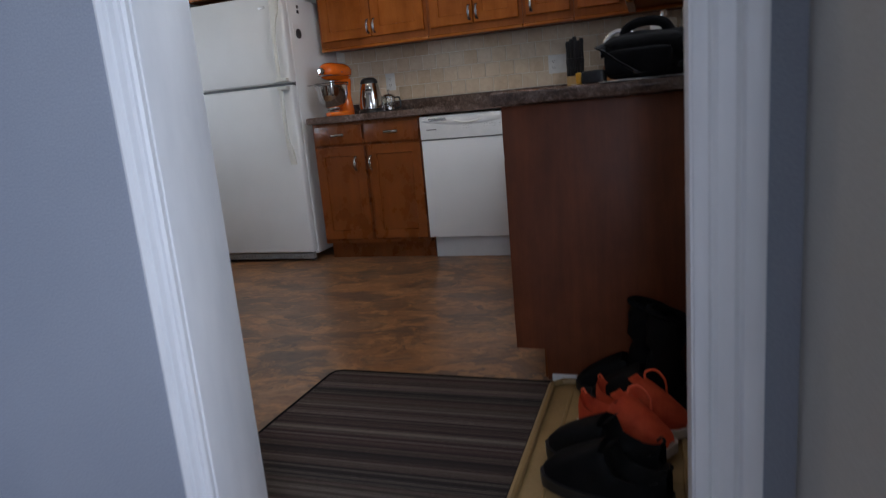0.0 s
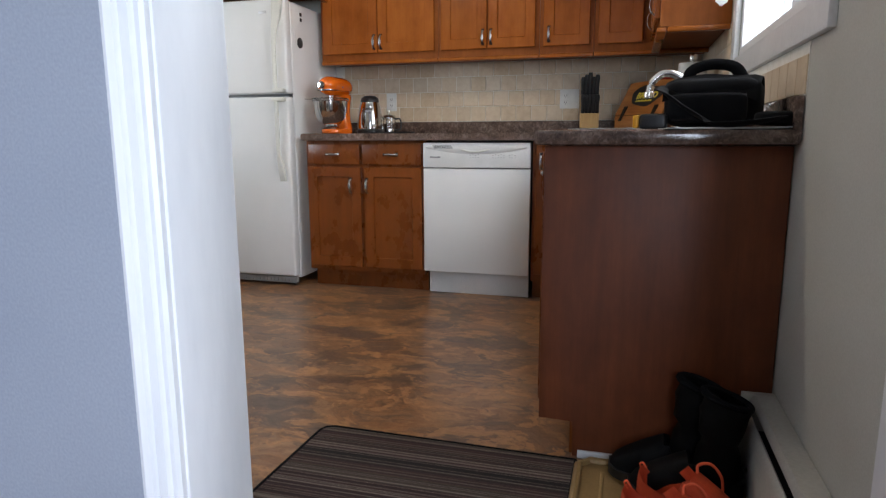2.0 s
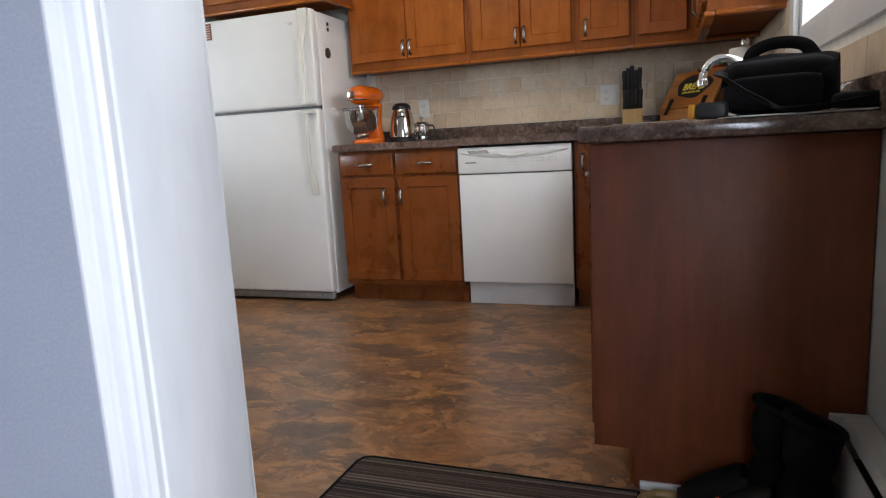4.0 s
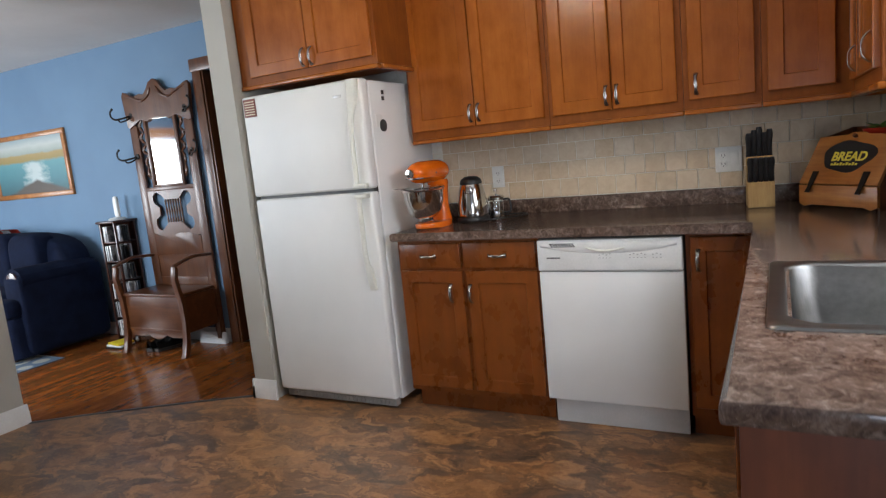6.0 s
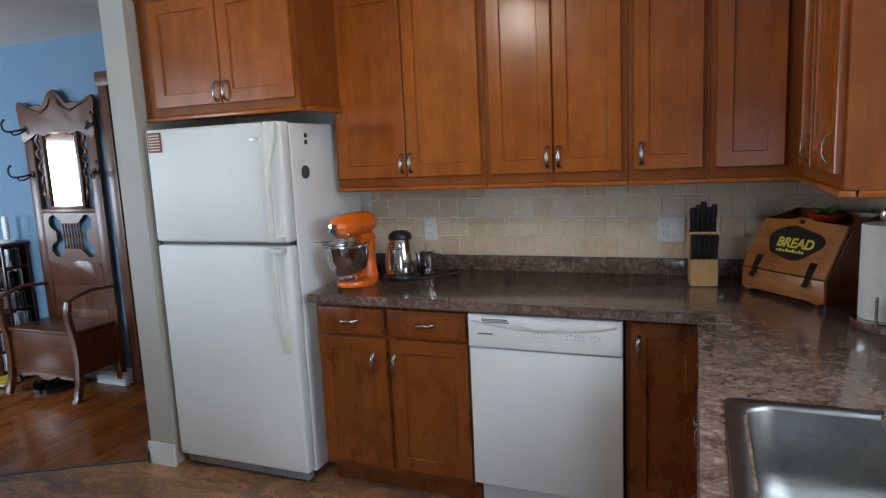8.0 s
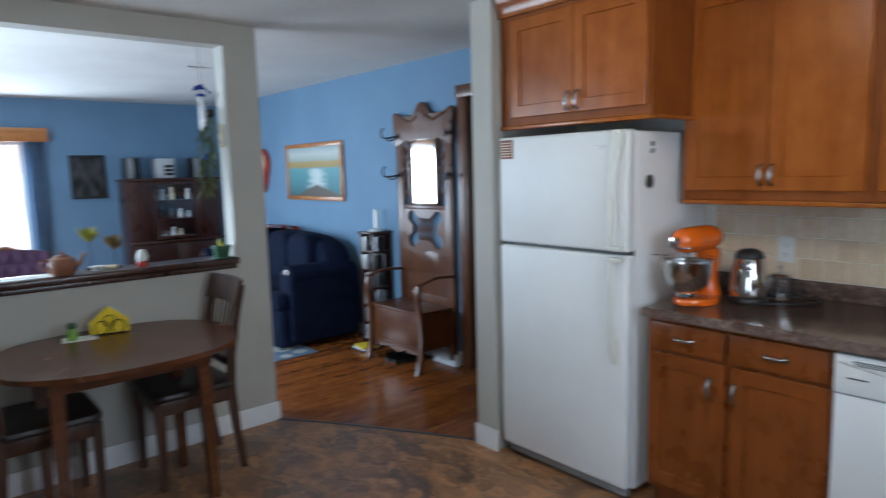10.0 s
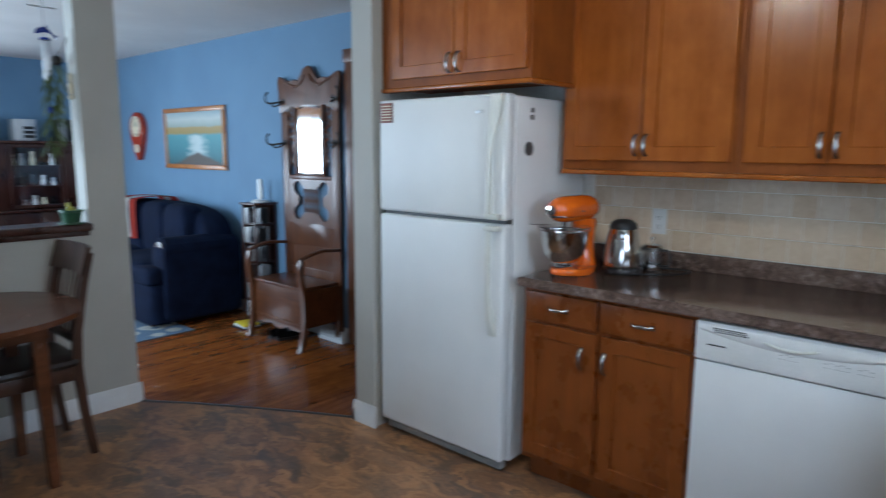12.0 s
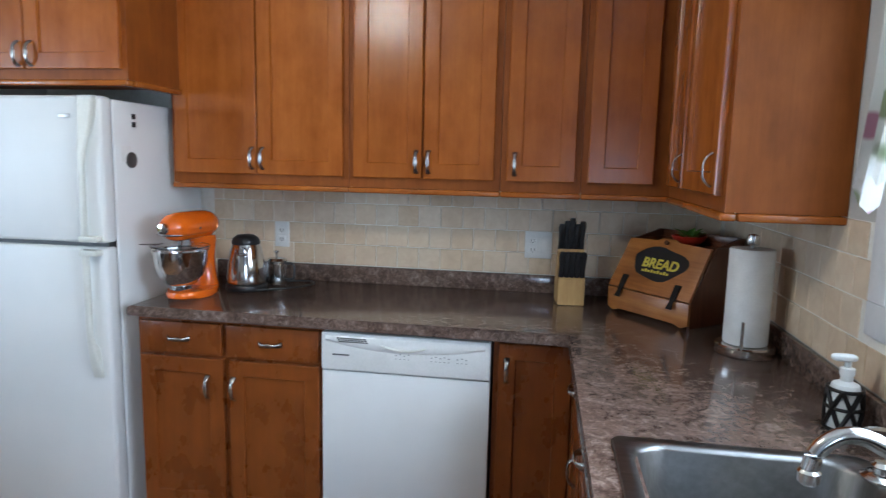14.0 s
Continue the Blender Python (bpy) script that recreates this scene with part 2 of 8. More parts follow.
def painting_mat():
    """Loose landscape: pale sky and roof, a tan band, teal water with a white fall, brown rocks."""
    m, n, l, b = base_mat("oil_landscape", 0.5)
    tc = n.new("ShaderNodeTexCoord")
    sep = n.new("ShaderNodeSeparateXYZ")
    l.new(tc.outputs["Generated"], sep.inputs[0])
    wob = noise_tex(n, l, tc.outputs["Generated"], 7, 5, 0.6)
    z = n.new("ShaderNodeMath")
    z.operation = "MULTIPLY_ADD"
    z.inputs[1].default_value, z.inputs[2].default_value = 0.10, -0.05
    l.new(wob, z.inputs[0])
    zz = n.new("ShaderNodeMath")
    l.new(sep.outputs[2], zz.inputs[0])
    l.new(z.outputs[0], zz.inputs[1])
    col = ramp(n, l, zz.outputs[0], [(0.0, (0.03, 0.10, 0.12)), (0.30, (0.06, 0.22, 0.25)), (0.56, (0.10, 0.30, 0.33)), (0.60, (0.33, 0.24, 0.08)), (0.70, (0.40, 0.28, 0.10)), (0.73, (0.33, 0.38, 0.33)), (0.86, (0.50, 0.54, 0.50)), (1.0, (0.30, 0.38, 0.40))])
    u = n.new("ShaderNodeMath")
    u.operation = "SUBTRACT"
    u.inputs[1].default_value = 0.56
    l.new(sep.outputs[0], u.inputs[0])
    ua = n.new("ShaderNodeMath")
    ua.operation = "ABSOLUTE"
    l.new(u.outputs[0], ua.inputs[0])
    us = n.new("ShaderNodeMath")
    us.operation = "MULTIPLY_ADD"
    us.inputs[1].default_value = 0.35
    l.new(wob, us.inputs[0])
    l.new(ua.outputs[0], us.inputs[2])
    fall = ramp(n, l, us.outputs[0], [(0.24, (0.9,) * 3), (0.36, (0, 0, 0))])
    low = ramp(n, l, zz.outputs[0], [(0.54, (1, 1, 1)), (0.58, (0, 0, 0))])
    col = mix(n, l, mix(n, l, 1.0, fall, low, "MULTIPLY"), col, (0.55, 0.62, 0.60))
    rk = n.new("ShaderNodeMath")
    rk.operation = "MULTIPLY_ADD"
    rk.inputs[1].default_value = 0.55
    l.new(ua.outputs[0], rk.inputs[0])
    l.new(zz.outputs[0], rk.inputs[2])
    rocks = ramp(n, l, rk.outputs[0], [(0.22, (1, 1, 1)), (0.27, (0, 0, 0))])
    col = mix(n, l, rocks, col, (0.085, 0.065, 0.05))
    l.new(col, b.inputs["Base Color"])
    bump(n, l, b, wob, 0.2, 0.002)
    return m


def flower_cloth():
    m, n, l, b = base_mat("floral_cotton", 0.9)
    v = coords(n, l)
    vor = n.new("ShaderNodeTexVoronoi")
    vor.inputs["Scale"].default_value = 13
    l.new(v, vor.inputs["Vector"])
    spot = ramp(n, l, vor.outputs["Distance"], [(0.30, (1, 1, 1)), (0.42, (0, 0, 0))])
    hue = ramp(n, l, vor.outputs["Color"], [(0.2, (0.50, 0.16, 0.30)), (0.5, (0.30, 0.34, 0.22)), (0.8, (0.62, 0.48, 0.16))])
    col = mix(n, l, spot, (0.74, 0.72, 0.68), hue)
    l.new(col, b.inputs["Base Color"])
    bump(n, l, b, noise_tex(n, l, v, 260, 2), 0.3, 0.001)
    return m


def patterned_rug():
    m, n, l, b = base_mat("blue_cream_rug", 0.95)
    v = coords(n, l)
    w = n.new("ShaderNodeTexVoronoi")
    w.inputs["Scale"].default_value = 6.0
    l.new(v, w.inputs["Vector"])
    col = ramp(n, l, w.outputs["Distance"], [(0.18, (0.10, 0.15, 0.22)), (0.24, (0.46, 0.46, 0.42)), (0.42, (0.46, 0.46, 0.42)), (0.48, (0.12, 0.18, 0.26))])
    fine = noise_tex(n, l, v, 180, 3)
    col = mix(n, l, 0.4, col, ramp(n, l, fine, [(0.3, (0.2,) * 3), (0.7, (0.8,) * 3)]), "SOFT_LIGHT")
    l.new(col, b.inputs["Base Color"])
    bump(n, l, b, fine, 0.7, 0.003)
    return m


M = {}
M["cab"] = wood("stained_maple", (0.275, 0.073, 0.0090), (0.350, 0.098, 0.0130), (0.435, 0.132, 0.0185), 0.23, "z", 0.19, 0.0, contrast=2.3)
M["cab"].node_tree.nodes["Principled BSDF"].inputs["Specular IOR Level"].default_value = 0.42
# Darkened copy of the maple; the lower cabinets' shade is put into its colour.
M["cab_low"] = wood("stained_maple_shaded", (0.172, 0.0445, 0.0075), (0.200, 0.052, 0.0086), (0.235, 0.064, 0.0108), 0.27, "z", 0.19, 0.0, contrast=1.8)
M["cab_dark"] = wood("cabinet_end_panel", (0.130, 0.034, 0.011), (0.178, 0.045, 0.0135), (0.218, 0.058, 0.0175), 0.46, "z", 0.35, 0.0, contrast=1.5)
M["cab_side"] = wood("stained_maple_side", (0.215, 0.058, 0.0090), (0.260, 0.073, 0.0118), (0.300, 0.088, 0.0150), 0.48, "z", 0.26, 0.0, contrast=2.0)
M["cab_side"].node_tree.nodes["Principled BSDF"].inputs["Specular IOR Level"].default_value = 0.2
M["vinyl"], M["granite"], M["tile"], M["rug"] = vinyl_floor(), granite(), tile_mat(), stripe_rug()
M["grout"] = mottled("pale_grout", (0.78, 0.74, 0.66), (0.84, 0.81, 0.74), 30, 0.9)
M["grey_paint"] = mottled("warm_grey_wall_paint", (0.46, 0.445, 0.40), (0.50, 0.485, 0.44), 2.2, 0.75, grain=260, bumpy=0.12)
M["entry_paint"] = mottled("entry_grey_wall_paint", (0.29, 0.315, 0.365), (0.32, 0.345, 0.395), 2.2, 0.7, grain=260, bumpy=0.12)
M["blue_paint"] = mottled("blue_wall_paint", (0.138, 0.240, 0.362), (0.158, 0.270, 0.397), 2.0, 0.7, grain=240, bumpy=0.12)
# The dimness of the hall beyond the doorway is put into this brown.
M["hall_dark"] = mottled("dark_hall_brown", (0.120, 0.045, 0.018), (0.155, 0.060, 0.025), 2.0, 0.5, stretch=(4, 4, 0.5))
M["ceiling"] = mottled("textured_white_ceiling", (0.70, 0.69, 0.66), (0.76, 0.75, 0.72), 2.0, 0.9, grain=170, bumpy=0.6, dist=0.003)
M["white_trim"] = mottled("white_gloss_trim", (0.74, 0.74, 0.74), (0.80, 0.80, 0.80), 6, 0.32, grain=90, bumpy=0.05)
M["old_trim"] = mottled("brushed_white_casing", (0.76, 0.77, 0.78), (0.84, 0.84, 0.84), 9, 0.38, grain=45, bumpy=0.35, dist=0.0015, stretch=(1, 1, 0.25))
M["plank"] = wood("oak_strip", (0.180, 0.050, 0.010), (0.245, 0.074, 0.016), (0.31, 0.104, 0.025), 0.17, "y", 1.2, 0.0, True)
M["plank_rest"] = wood("oak_strip_far", (0.180, 0.050, 0.010), (0.245, 0.074, 0.016), (0.31, 0.104, 0.025), 0.17, "y", 1.2, 0.0)
M["fridge"] = mottled("white_appliance_enamel", (0.76, 0.77, 0.76), (0.80, 0.81, 0.80), 3, 0.42, grain=330, bumpy=0.32, dist=0.0008)
M["white_plastic"] = mottled("white_plastic", (0.72, 0.73, 0.71), (0.78, 0.78, 0.76), 10, 0.36, bumpy=0.03)
M["cream_plastic"] = mottled("aged_white_plastic", (0.66, 0.66, 0.60), (0.72, 0.72, 0.66), 10, 0.38, bumpy=0.03)
M["chrome"] = mottled("brushed_chrome", (0.62, 0.60, 0.57), (0.70, 0.68, 0.65), 14, 0.18, 1.0, bumpy=0.02)
M["pewter"] = mottled("satin_nickel", (0.36, 0.34, 0.31), (0.44, 0.42, 0.385), 14, 0.24, 1.0, bumpy=0.02)
M["steel"] = mottled("polished_steel", (0.60, 0.59, 0.57), (0.66, 0.65, 0.63), 9, 0.10, 1.0, bumpy=0.02)
M["sink"] = mottled("brushed_sink_steel", (0.21, 0.207, 0.200), (0.27, 0.266, 0.256), 6, 0.34, 1.0, grain=60, bumpy=0.1, dist=0.0005, stretch=(1, 12, 1))
M["black"] = mottled("black_plastic", (0.012, 0.012, 0.013), (0.02, 0.02, 0.021), 12, 0.35, bumpy=0.05)
M["black_cloth"] = mottled("black_nylon", (0.004, 0.004, 0.005), (0.009, 0.009, 0.010), 14, 0.85, grain=420, bumpy=0.6, dist=0.001)
M["black_cloth"].node_tree.nodes["Principled BSDF"].inputs["Specular IOR Level"].default_value = 0.12
M["black_leather"] = mottled("scuffed_black_leather", (0.006, 0.006, 0.0065), (0.014, 0.013, 0.013), 11, 0.6, grain=160, bumpy=0.4)
M["black_leather"].node_tree.nodes["Principled BSDF"].inputs["Specular IOR Level"].default_value = 0.22
M["heater"] = mottled("dusty_beige_enamel", (0.40, 0.385, 0.35), (0.46, 0.44, 0.40), 7, 0.45, bumpy=0.05)
M["dark_grey"] = mottled("dark_grey_plastic", (0.05, 0.05, 0.05), (0.07, 0.07, 0.07), 12, 0.45, bumpy=0.05)
M["orange"] = mottled("glossy_orange_enamel", (0.76, 0.130, 0.005), (0.82, 0.155, 0.008), 5, 0.14, bumpy=0.0, coat=0.6)
M["shoe"] = mottled("coral_mesh_fabric", (0.72, 0.085, 0.028), (0.86, 0.13, 0.045), 25, 0.75, grain=300, bumpy=0.5)
M["shoe_sole"] = mottled("pale_rubber_sole", (0.50, 0.42, 0.38), (0.58, 0.50, 0.45), 18, 0.7)
M["mat"] = mottled("tan_moulded_rubber", (0.30, 0.19, 0.075), (0.36, 0.23, 0.095), 9, 0.5)
M["dark_wood"] = wood("dark_oak", (0.052, 0.016, 0.006), (0.105, 0.034, 0.011), (0.170, 0.060, 0.020), 0.30, "z", 1.3, 0.08, contrast=1.7)
M["dark_wood_x"] = wood("dark_oak_boards", (0.052, 0.016, 0.006), (0.105, 0.034, 0.011), (0.170, 0.060, 0.020), 0.30, "x", 1.3, 0.08, contrast=1.7)
M["table"] = wood("walnut_stain_table", (0.068, 0.022, 0.009), (0.104, 0.036, 0.014), (0.145, 0.052, 0.021), 0.24, "y", 1.3, 0.0, contrast=1.6)
M["chair"] = wood("walnut_stain_chair", (0.034, 0.012, 0.006), (0.058, 0.022, 0.010), (0.085, 0.034, 0.016), 0.40, "z", 1.3, 0.05)
M["mahogany"] = wood("red_mahogany", (0.030, 0.009, 0.005), (0.048, 0.0145, 0.0085), (0.066, 0.021, 0.012), 0.28, "z", 1.2, 0.2, contrast=2.2)
M["orange_wood"] = wood("golden_pine", (0.34, 0.12, 0.030), (0.44, 0.17, 0.045), (0.52, 0.22, 0.065), 0.35, "y", 0.9, 0.2)
M["bread_wood"] = wood("golden_stained_pine", (0.24, 0.078, 0.016), (0.34, 0.125, 0.028), (0.42, 0.175, 0.045), 0.32, "x", 1.2, 0.3)
M["bread_side"] = wood("dark_stained_pine", (0.080, 0.022, 0.008), (0.12, 0.036, 0.012), (0.16, 0.050, 0.018), 0.36, "z", 1.2, 0.2)
M["block"] = wood("pale_beech", (0.44, 0.26, 0.09), (0.54, 0.34, 0.13), (0.62, 0.42, 0.18), 0.45, "z", 1.5)
M["seat"] = mottled("dark_brown_leatherette", (0.018, 0.012, 0.010), (0.030, 0.020, 0.016), 12, 0.42, grain=200, bumpy=0.3)
M["navy"] = mottled("navy_plush", (0.003, 0.006, 0.019), (0.006, 0.011, 0.031), 9, 0.9, grain=220, bumpy=0.6, dist=0.002)
M["navy"].node_tree.nodes["Principled BSDF"].inputs["Specular IOR Level"].default_value = 0.15
M["red_cloth"] = mottled("red_knit", (0.45, 0.035, 0.02), (0.55, 0.055, 0.03), 30, 0.95, grain=260, bumpy=0.7)
M["white_cloth"] = mottled("white_knit", (0.66, 0.64, 0.60), (0.74, 0.72, 0.68), 30, 0.95, grain=260, bumpy=0.7)
M["purple"] = mottled("plum_velvet", (0.030, 0.008, 0.026), (0.050, 0.014, 0.042), 9, 0.8, grain=220, bumpy=0.4)
M["drape"] = mottled("slate_blue_drape", (0.21, 0.30, 0.42), (0.27, 0.36, 0.48), 5, 0.9, grain=260, bumpy=0.4)
M["clay"] = mottled("brown_clay", (0.20, 0.075, 0.035), (0.27, 0.105, 0.05), 16, 0.5)
M["leaf"] = mottled("green_leaf", (0.045, 0.115, 0.020), (0.10, 0.20, 0.04), 30, 0.45, spread=0.5)
M["leaf_pale"] = mottled("variegated_leaf", (0.20, 0.32, 0.08), (0.42, 0.50, 0.20), 40, 0.45, spread=0.5)
M["leaf_yellow"] = mottled("yellow_green_leaf", (0.30, 0.32, 0.03), (0.46, 0.42, 0.05), 40, 0.45, spread=0.5)
M["leaf_red"] = mottled("red_tipped_leaf", (0.26, 0.09, 0.03), (0.14, 0.16, 0.035), 40, 0.45, spread=0.5)
M["fern"] = mottled("fern_frond", (0.05, 0.085, 0.02), (0.10, 0.13, 0.035), 30, 0.6, spread=0.5)
M["yellow"] = mottled("yellow_napkin", (0.74, 0.53, 0.015), (0.80, 0.60, 0.03), 20, 0.8)
M["green_glass"] = mottled("green_shaker", (0.16, 0.34, 0.04), (0.24, 0.44, 0.07), 20, 0.3)
M["green_pot"] = mottled("dark_green_pot", (0.02, 0.07, 0.035), (0.035, 0.10, 0.05), 12, 0.35)
M["red_pot"] = mottled("red_bowl", (0.42, 0.025, 0.015), (0.52, 0.04, 0.02), 12, 0.3)
M["paper"] = mottled("white_paper", (0.74, 0.74, 0.72), (0.80, 0.80, 0.78), 20, 0.85, grain=180, bumpy=0.3)
M["tape_yellow"] = mottled("yellow_rubber", (0.72, 0.34, 0.01), (0.80, 0.40, 0.02), 20, 0.4)
M["letter"] = mottled("yellow_lettering", (0.62, 0.50, 0.05), (0.70, 0.58, 0.08), 20, 0.5)
M["glass"] = plain_glass("clear_glass")
M["black_glass"] = mottled("black_ceramic_glass", (0.010, 0.010, 0.011), (0.016, 0.016, 0.017), 6, 0.06, bumpy=0.0)
M["mirror"] = mottled("silvered_mirror", (0.86, 0.87, 0.87), (0.90, 0.90, 0.90), 2, 0.02, 1.0, bumpy=0.0)
M["iron"] = mottled("dark_wrought_iron", (0.016, 0.014, 0.013), (0.03, 0.026, 0.024), 20, 0.45, 0.7)
M["clock"] = mottled("red_lacquer", (0.34, 0.028, 0.012), (0.44, 0.05, 0.018), 8, 0.22, coat=0.5)
M["cream"] = mottled("cream_dial", (0.66, 0.58, 0.40), (0.74, 0.66, 0.48), 12, 0.5)
M["silver"] = mottled("silver_plastic", (0.56, 0.56, 0.56), (0.64, 0.64, 0.64), 14, 0.30, 0.35)
M["blue_glass"] = mottled("cobalt_glass", (0.01, 0.03, 0.22), (0.02, 0.05, 0.32), 14, 0.12)
M["photo"] = mottled("dark_forest_print", (0.006, 0.010, 0.006), (0.06, 0.055, 0.065), 9, 0.3, spread=0.25, stretch=(1, 1.6, 0.7))
M["siding"] = mottled("pink_vinyl_siding", (0.82, 0.63, 0.62), (0.86, 0.68, 0.67), 2, 0.6)
M["roof"] = mottled("grey_shingle", (0.10, 0.10, 0.10), (0.16, 0.155, 0.15), 9, 0.9)
M["grass"] = mottled("lawn", (0.05, 0.09, 0.02), (0.09, 0.13, 0.035), 1.2, 0.95, grain=40, bumpy=0.8, dist=0.02)
M["magnet_red"] = mottled("faded_red_print", (0.20, 0.065, 0.05), (0.28, 0.10, 0.08), 60, 0.6)
M["cd"] = mottled("mixed_disc_cases", (0.05, 0.05, 0.06), (0.45, 0.45, 0.47), 60, 0.3, stretch=(1, 0.2, 0.2), spread=0.2)
M["pic"] = painting_mat()
M["floral"] = flower_cloth()
M["area_rug"] = patterned_rug()
M["lamp_glass"] = glow("frosted_lamp_glass", (1.0, 0.90, 0.74), 58.0)
M["terracotta"] = mottled("fridge_grille_grey", (0.30, 0.30, 0.29), (0.36, 0.36, 0.35), 20, 0.5)

# ---------------------------------------------------------------- mesh helpers


def box(bm, x0, x1, y0, y1, z0, z1, bev=0.0, seg=2):
    made = bmesh.ops.create_cube(bm, size=1.0, matrix=Matrix.LocRotScale(((x0 + x1) / 2, (y0 + y1) / 2, (z0 + z1) / 2), None, (abs(x1 - x0), abs(y1 - y0), abs(z1 - z0))))["verts"]
    if bev > 0:
        bmesh.ops.bevel(bm, geom=list({e for v in made for e in v.link_edges}), offset=bev, segments=seg, profile=0.5, affect="EDGES")
    return bm


def grid_faces(bm, rows, close_u=False, caps=False):
    vs = [[bm.verts.new(p) for p in row] for row in rows]
    n = len(vs[0])
    for a, b in zip(vs, vs[1:]):
        for i in range(n if close_u else n - 1):
            j = (i + 1) % n
            bm.faces.new((a[i], a[j], b[j], b[i]))
    if caps:
        bm.faces.new(list(reversed(vs[0])))
        bm.faces.new(vs[-1])
    return bm


def lathe(bm, prof, c=(0, 0, 0), n=28, axis="z", caps=True):
    rows = []
    for r, h in prof:
        row = []
        for i in range(n):
            a = 2 * math.pi * i / n
            u, w = max(r, 0.0004) * math.cos(a), max(r, 0.0004) * math.sin(a)
            p = {"z": (u, w, h), "x": (h, u, w), "y": (w, h, u)}[axis]
            row.append((c[0] + p[0], c[1] + p[1], c[2] + p[2]))
        rows.append(row)
    return grid_faces(bm, rows, True, caps)


def glide(pts, k=6):
    p = [Vector(q) for q in pts]
    p = [2 * p[0] - p[1]] + p + [2 * p[-1] - p[-2]]
    out = []
    for i in range(1, len(p) - 2):
        for j in range(k):
            t = j / k
            a, b, c, d = p[i - 1], p[i], p[i + 1], p[i + 2]
            out.append(0.5 * (2 * b + (c - a) * t + (2 * a - 5 * b + 4 * c - d) * t * t + (3 * b - a - 3 * c + d) * t ** 3))
    return out + [p[-2]]


def tube(bm, pts, r, n=10, flat=1.0, up=(0, 0, 1)):
    pts = [Vector(p) for p in pts]
    rows = []
    side = None
    for i, p in enumerate(pts):
        d = (pts[min(i + 1, len(pts) - 1)] - pts[max(i - 1, 0)]).normalized()
        ref = Vector(up) if abs(d.dot(Vector(up))) < 0.95 else Vector((0, 1, 0))
        s = d.cross(ref).normalized()
        if side is not None and s.dot(side) < 0:
            s = -s
        side = s
        w = s.cross(d).normalized()
        rr = r[min(i, len(r) - 1)] if isinstance(r, (list, tuple)) else r
        rows.append([p + s * rr * math.cos(2 * math.pi * k / n) + w * rr * flat * math.sin(2 * math.pi * k / n) for k in range(n)])
    return grid_faces(bm, rows, True, True)


def prism(bm, pts, a0, a1, plane="xz", bev=0.0):
    """A flat outline made solid between a0 and a1 on the axis that the plane leaves out."""
    def at(u, v, a):
        return {"xz": (u, a, v), "yz": (a, u, v), "xy": (u, v, a)}[plane]
    lo = [bm.verts.new(at(u, v, a0)) for u, v in pts]
    hi = [bm.verts.new(at(u, v, a1)) for u, v in pts]
    f0, f1 = bm.faces.new(lo), bm.faces.new(list(reversed(hi)))
    n = len(pts)
    for i in range(n):
        bm.faces.new((lo[(i + 1) % n], lo[i], hi[i], hi[(i + 1) % n]))
    if bev > 0:
        bmesh.ops.bevel(bm, geom=list({e for f in (f0, f1) for e in f.edges}), offset=bev, segments=2, profile=0.5, affect="EDGES")
    return bm


def pillow(bm, c, size, e=0.45, n=20, m=12, ez=None):
    """A rounded block: a superellipsoid."""
    ez = e if ez is None else ez
    def sp(v, k):
        return math.copysign(abs(v) ** k, v)
    rows = []
    for j in range(m + 1):
        f = -math.pi / 2 + math.pi * j / m
        cf, sf = sp(math.cos(f), ez), sp(math.sin(f), ez)
        cf = max(cf, 0.004)
        rows.append([(c[0] + size[0] / 2 * cf * sp(math.cos(2 * math.pi * i / n), e), c[1] + size[1] / 2 * cf * sp(math.sin(2 * math.pi * i / n), e), c[2] + size[2] / 2 * sf) for i in range(n)])
    return grid_faces(bm, rows, True, True)


def blade(bm, root, tip, width, droop=0.3, n=5, fold=0.0):
    a, b = Vector(root), Vector(tip)
    d = b - a
    s = d.cross(Vector((0, 0, 1)))
    s = s.normalized() if s.length > 1e-5 else Vector((1, 0, 0))
    up = s.cross(d).normalized()
    left, right, mid = [], [], []
    for i in range(n + 1):
        t = i / n
        p = a + d * t + Vector((0, 0, -droop * d.length * t * t)) + up * 0.0
        w = width * (math.sin(math.pi * min(1, 0.12 + 0.88 * t)) ** 0.7) / 2 + 0.0004
        left.append(p - s * w + up * fold * w)
        mid.append(p)
        right.append(p + s * w + up * fold * w)
    return grid_faces(bm, [left, mid, right])


def B():
    return bmesh.new()


def part(name, bm, material, parent=None, label="", angle=38):
    me = bpy.data.meshes.new(name)
    bmesh.ops.recalc_face_normals(bm, faces=bm.faces[:])
    bm.to_mesh(me)
    bm.free()
    me.materials.append(M[material] if isinstance(material, str) else material)
    me.polygons.foreach_set("use_smooth", [True] * len(me.polygons))
    me.set_sharp_from_angle(angle=radians(angle))
    ob = new(name, me)
    ob.parent = parent
    return tagged(ob, label)


def thing(name, label, category, m=None, group=""):
    ob = new(name)
    ob.empty_display_size = 0.05
    ob.matrix_world = m or pose(0, 0, 0)
    return tagged(ob, label, category, group)


def solo(name, bm, material, label, category, m=None, kind="", group=""):
    ob = part(name, bm, material)
    if m:
        ob.matrix_world = m
    return tagged(ob, label, category, group, kind)


def structure(name, bm, material, label, category):
    return solo(name, bm, material, label, category, kind="structure")


H = 2.36            # ceiling height
BACK = 4.262        # kitchen back wall
EAST = 0.055        # window wall
DIV = -4.28         # face of the wall between kitchen and living room
BLUE = 4.45         # blue wall of the living room
FAR = -8.72         # window wall of the living room
ENTRY = -0.57       # floor of the entry, three steps down

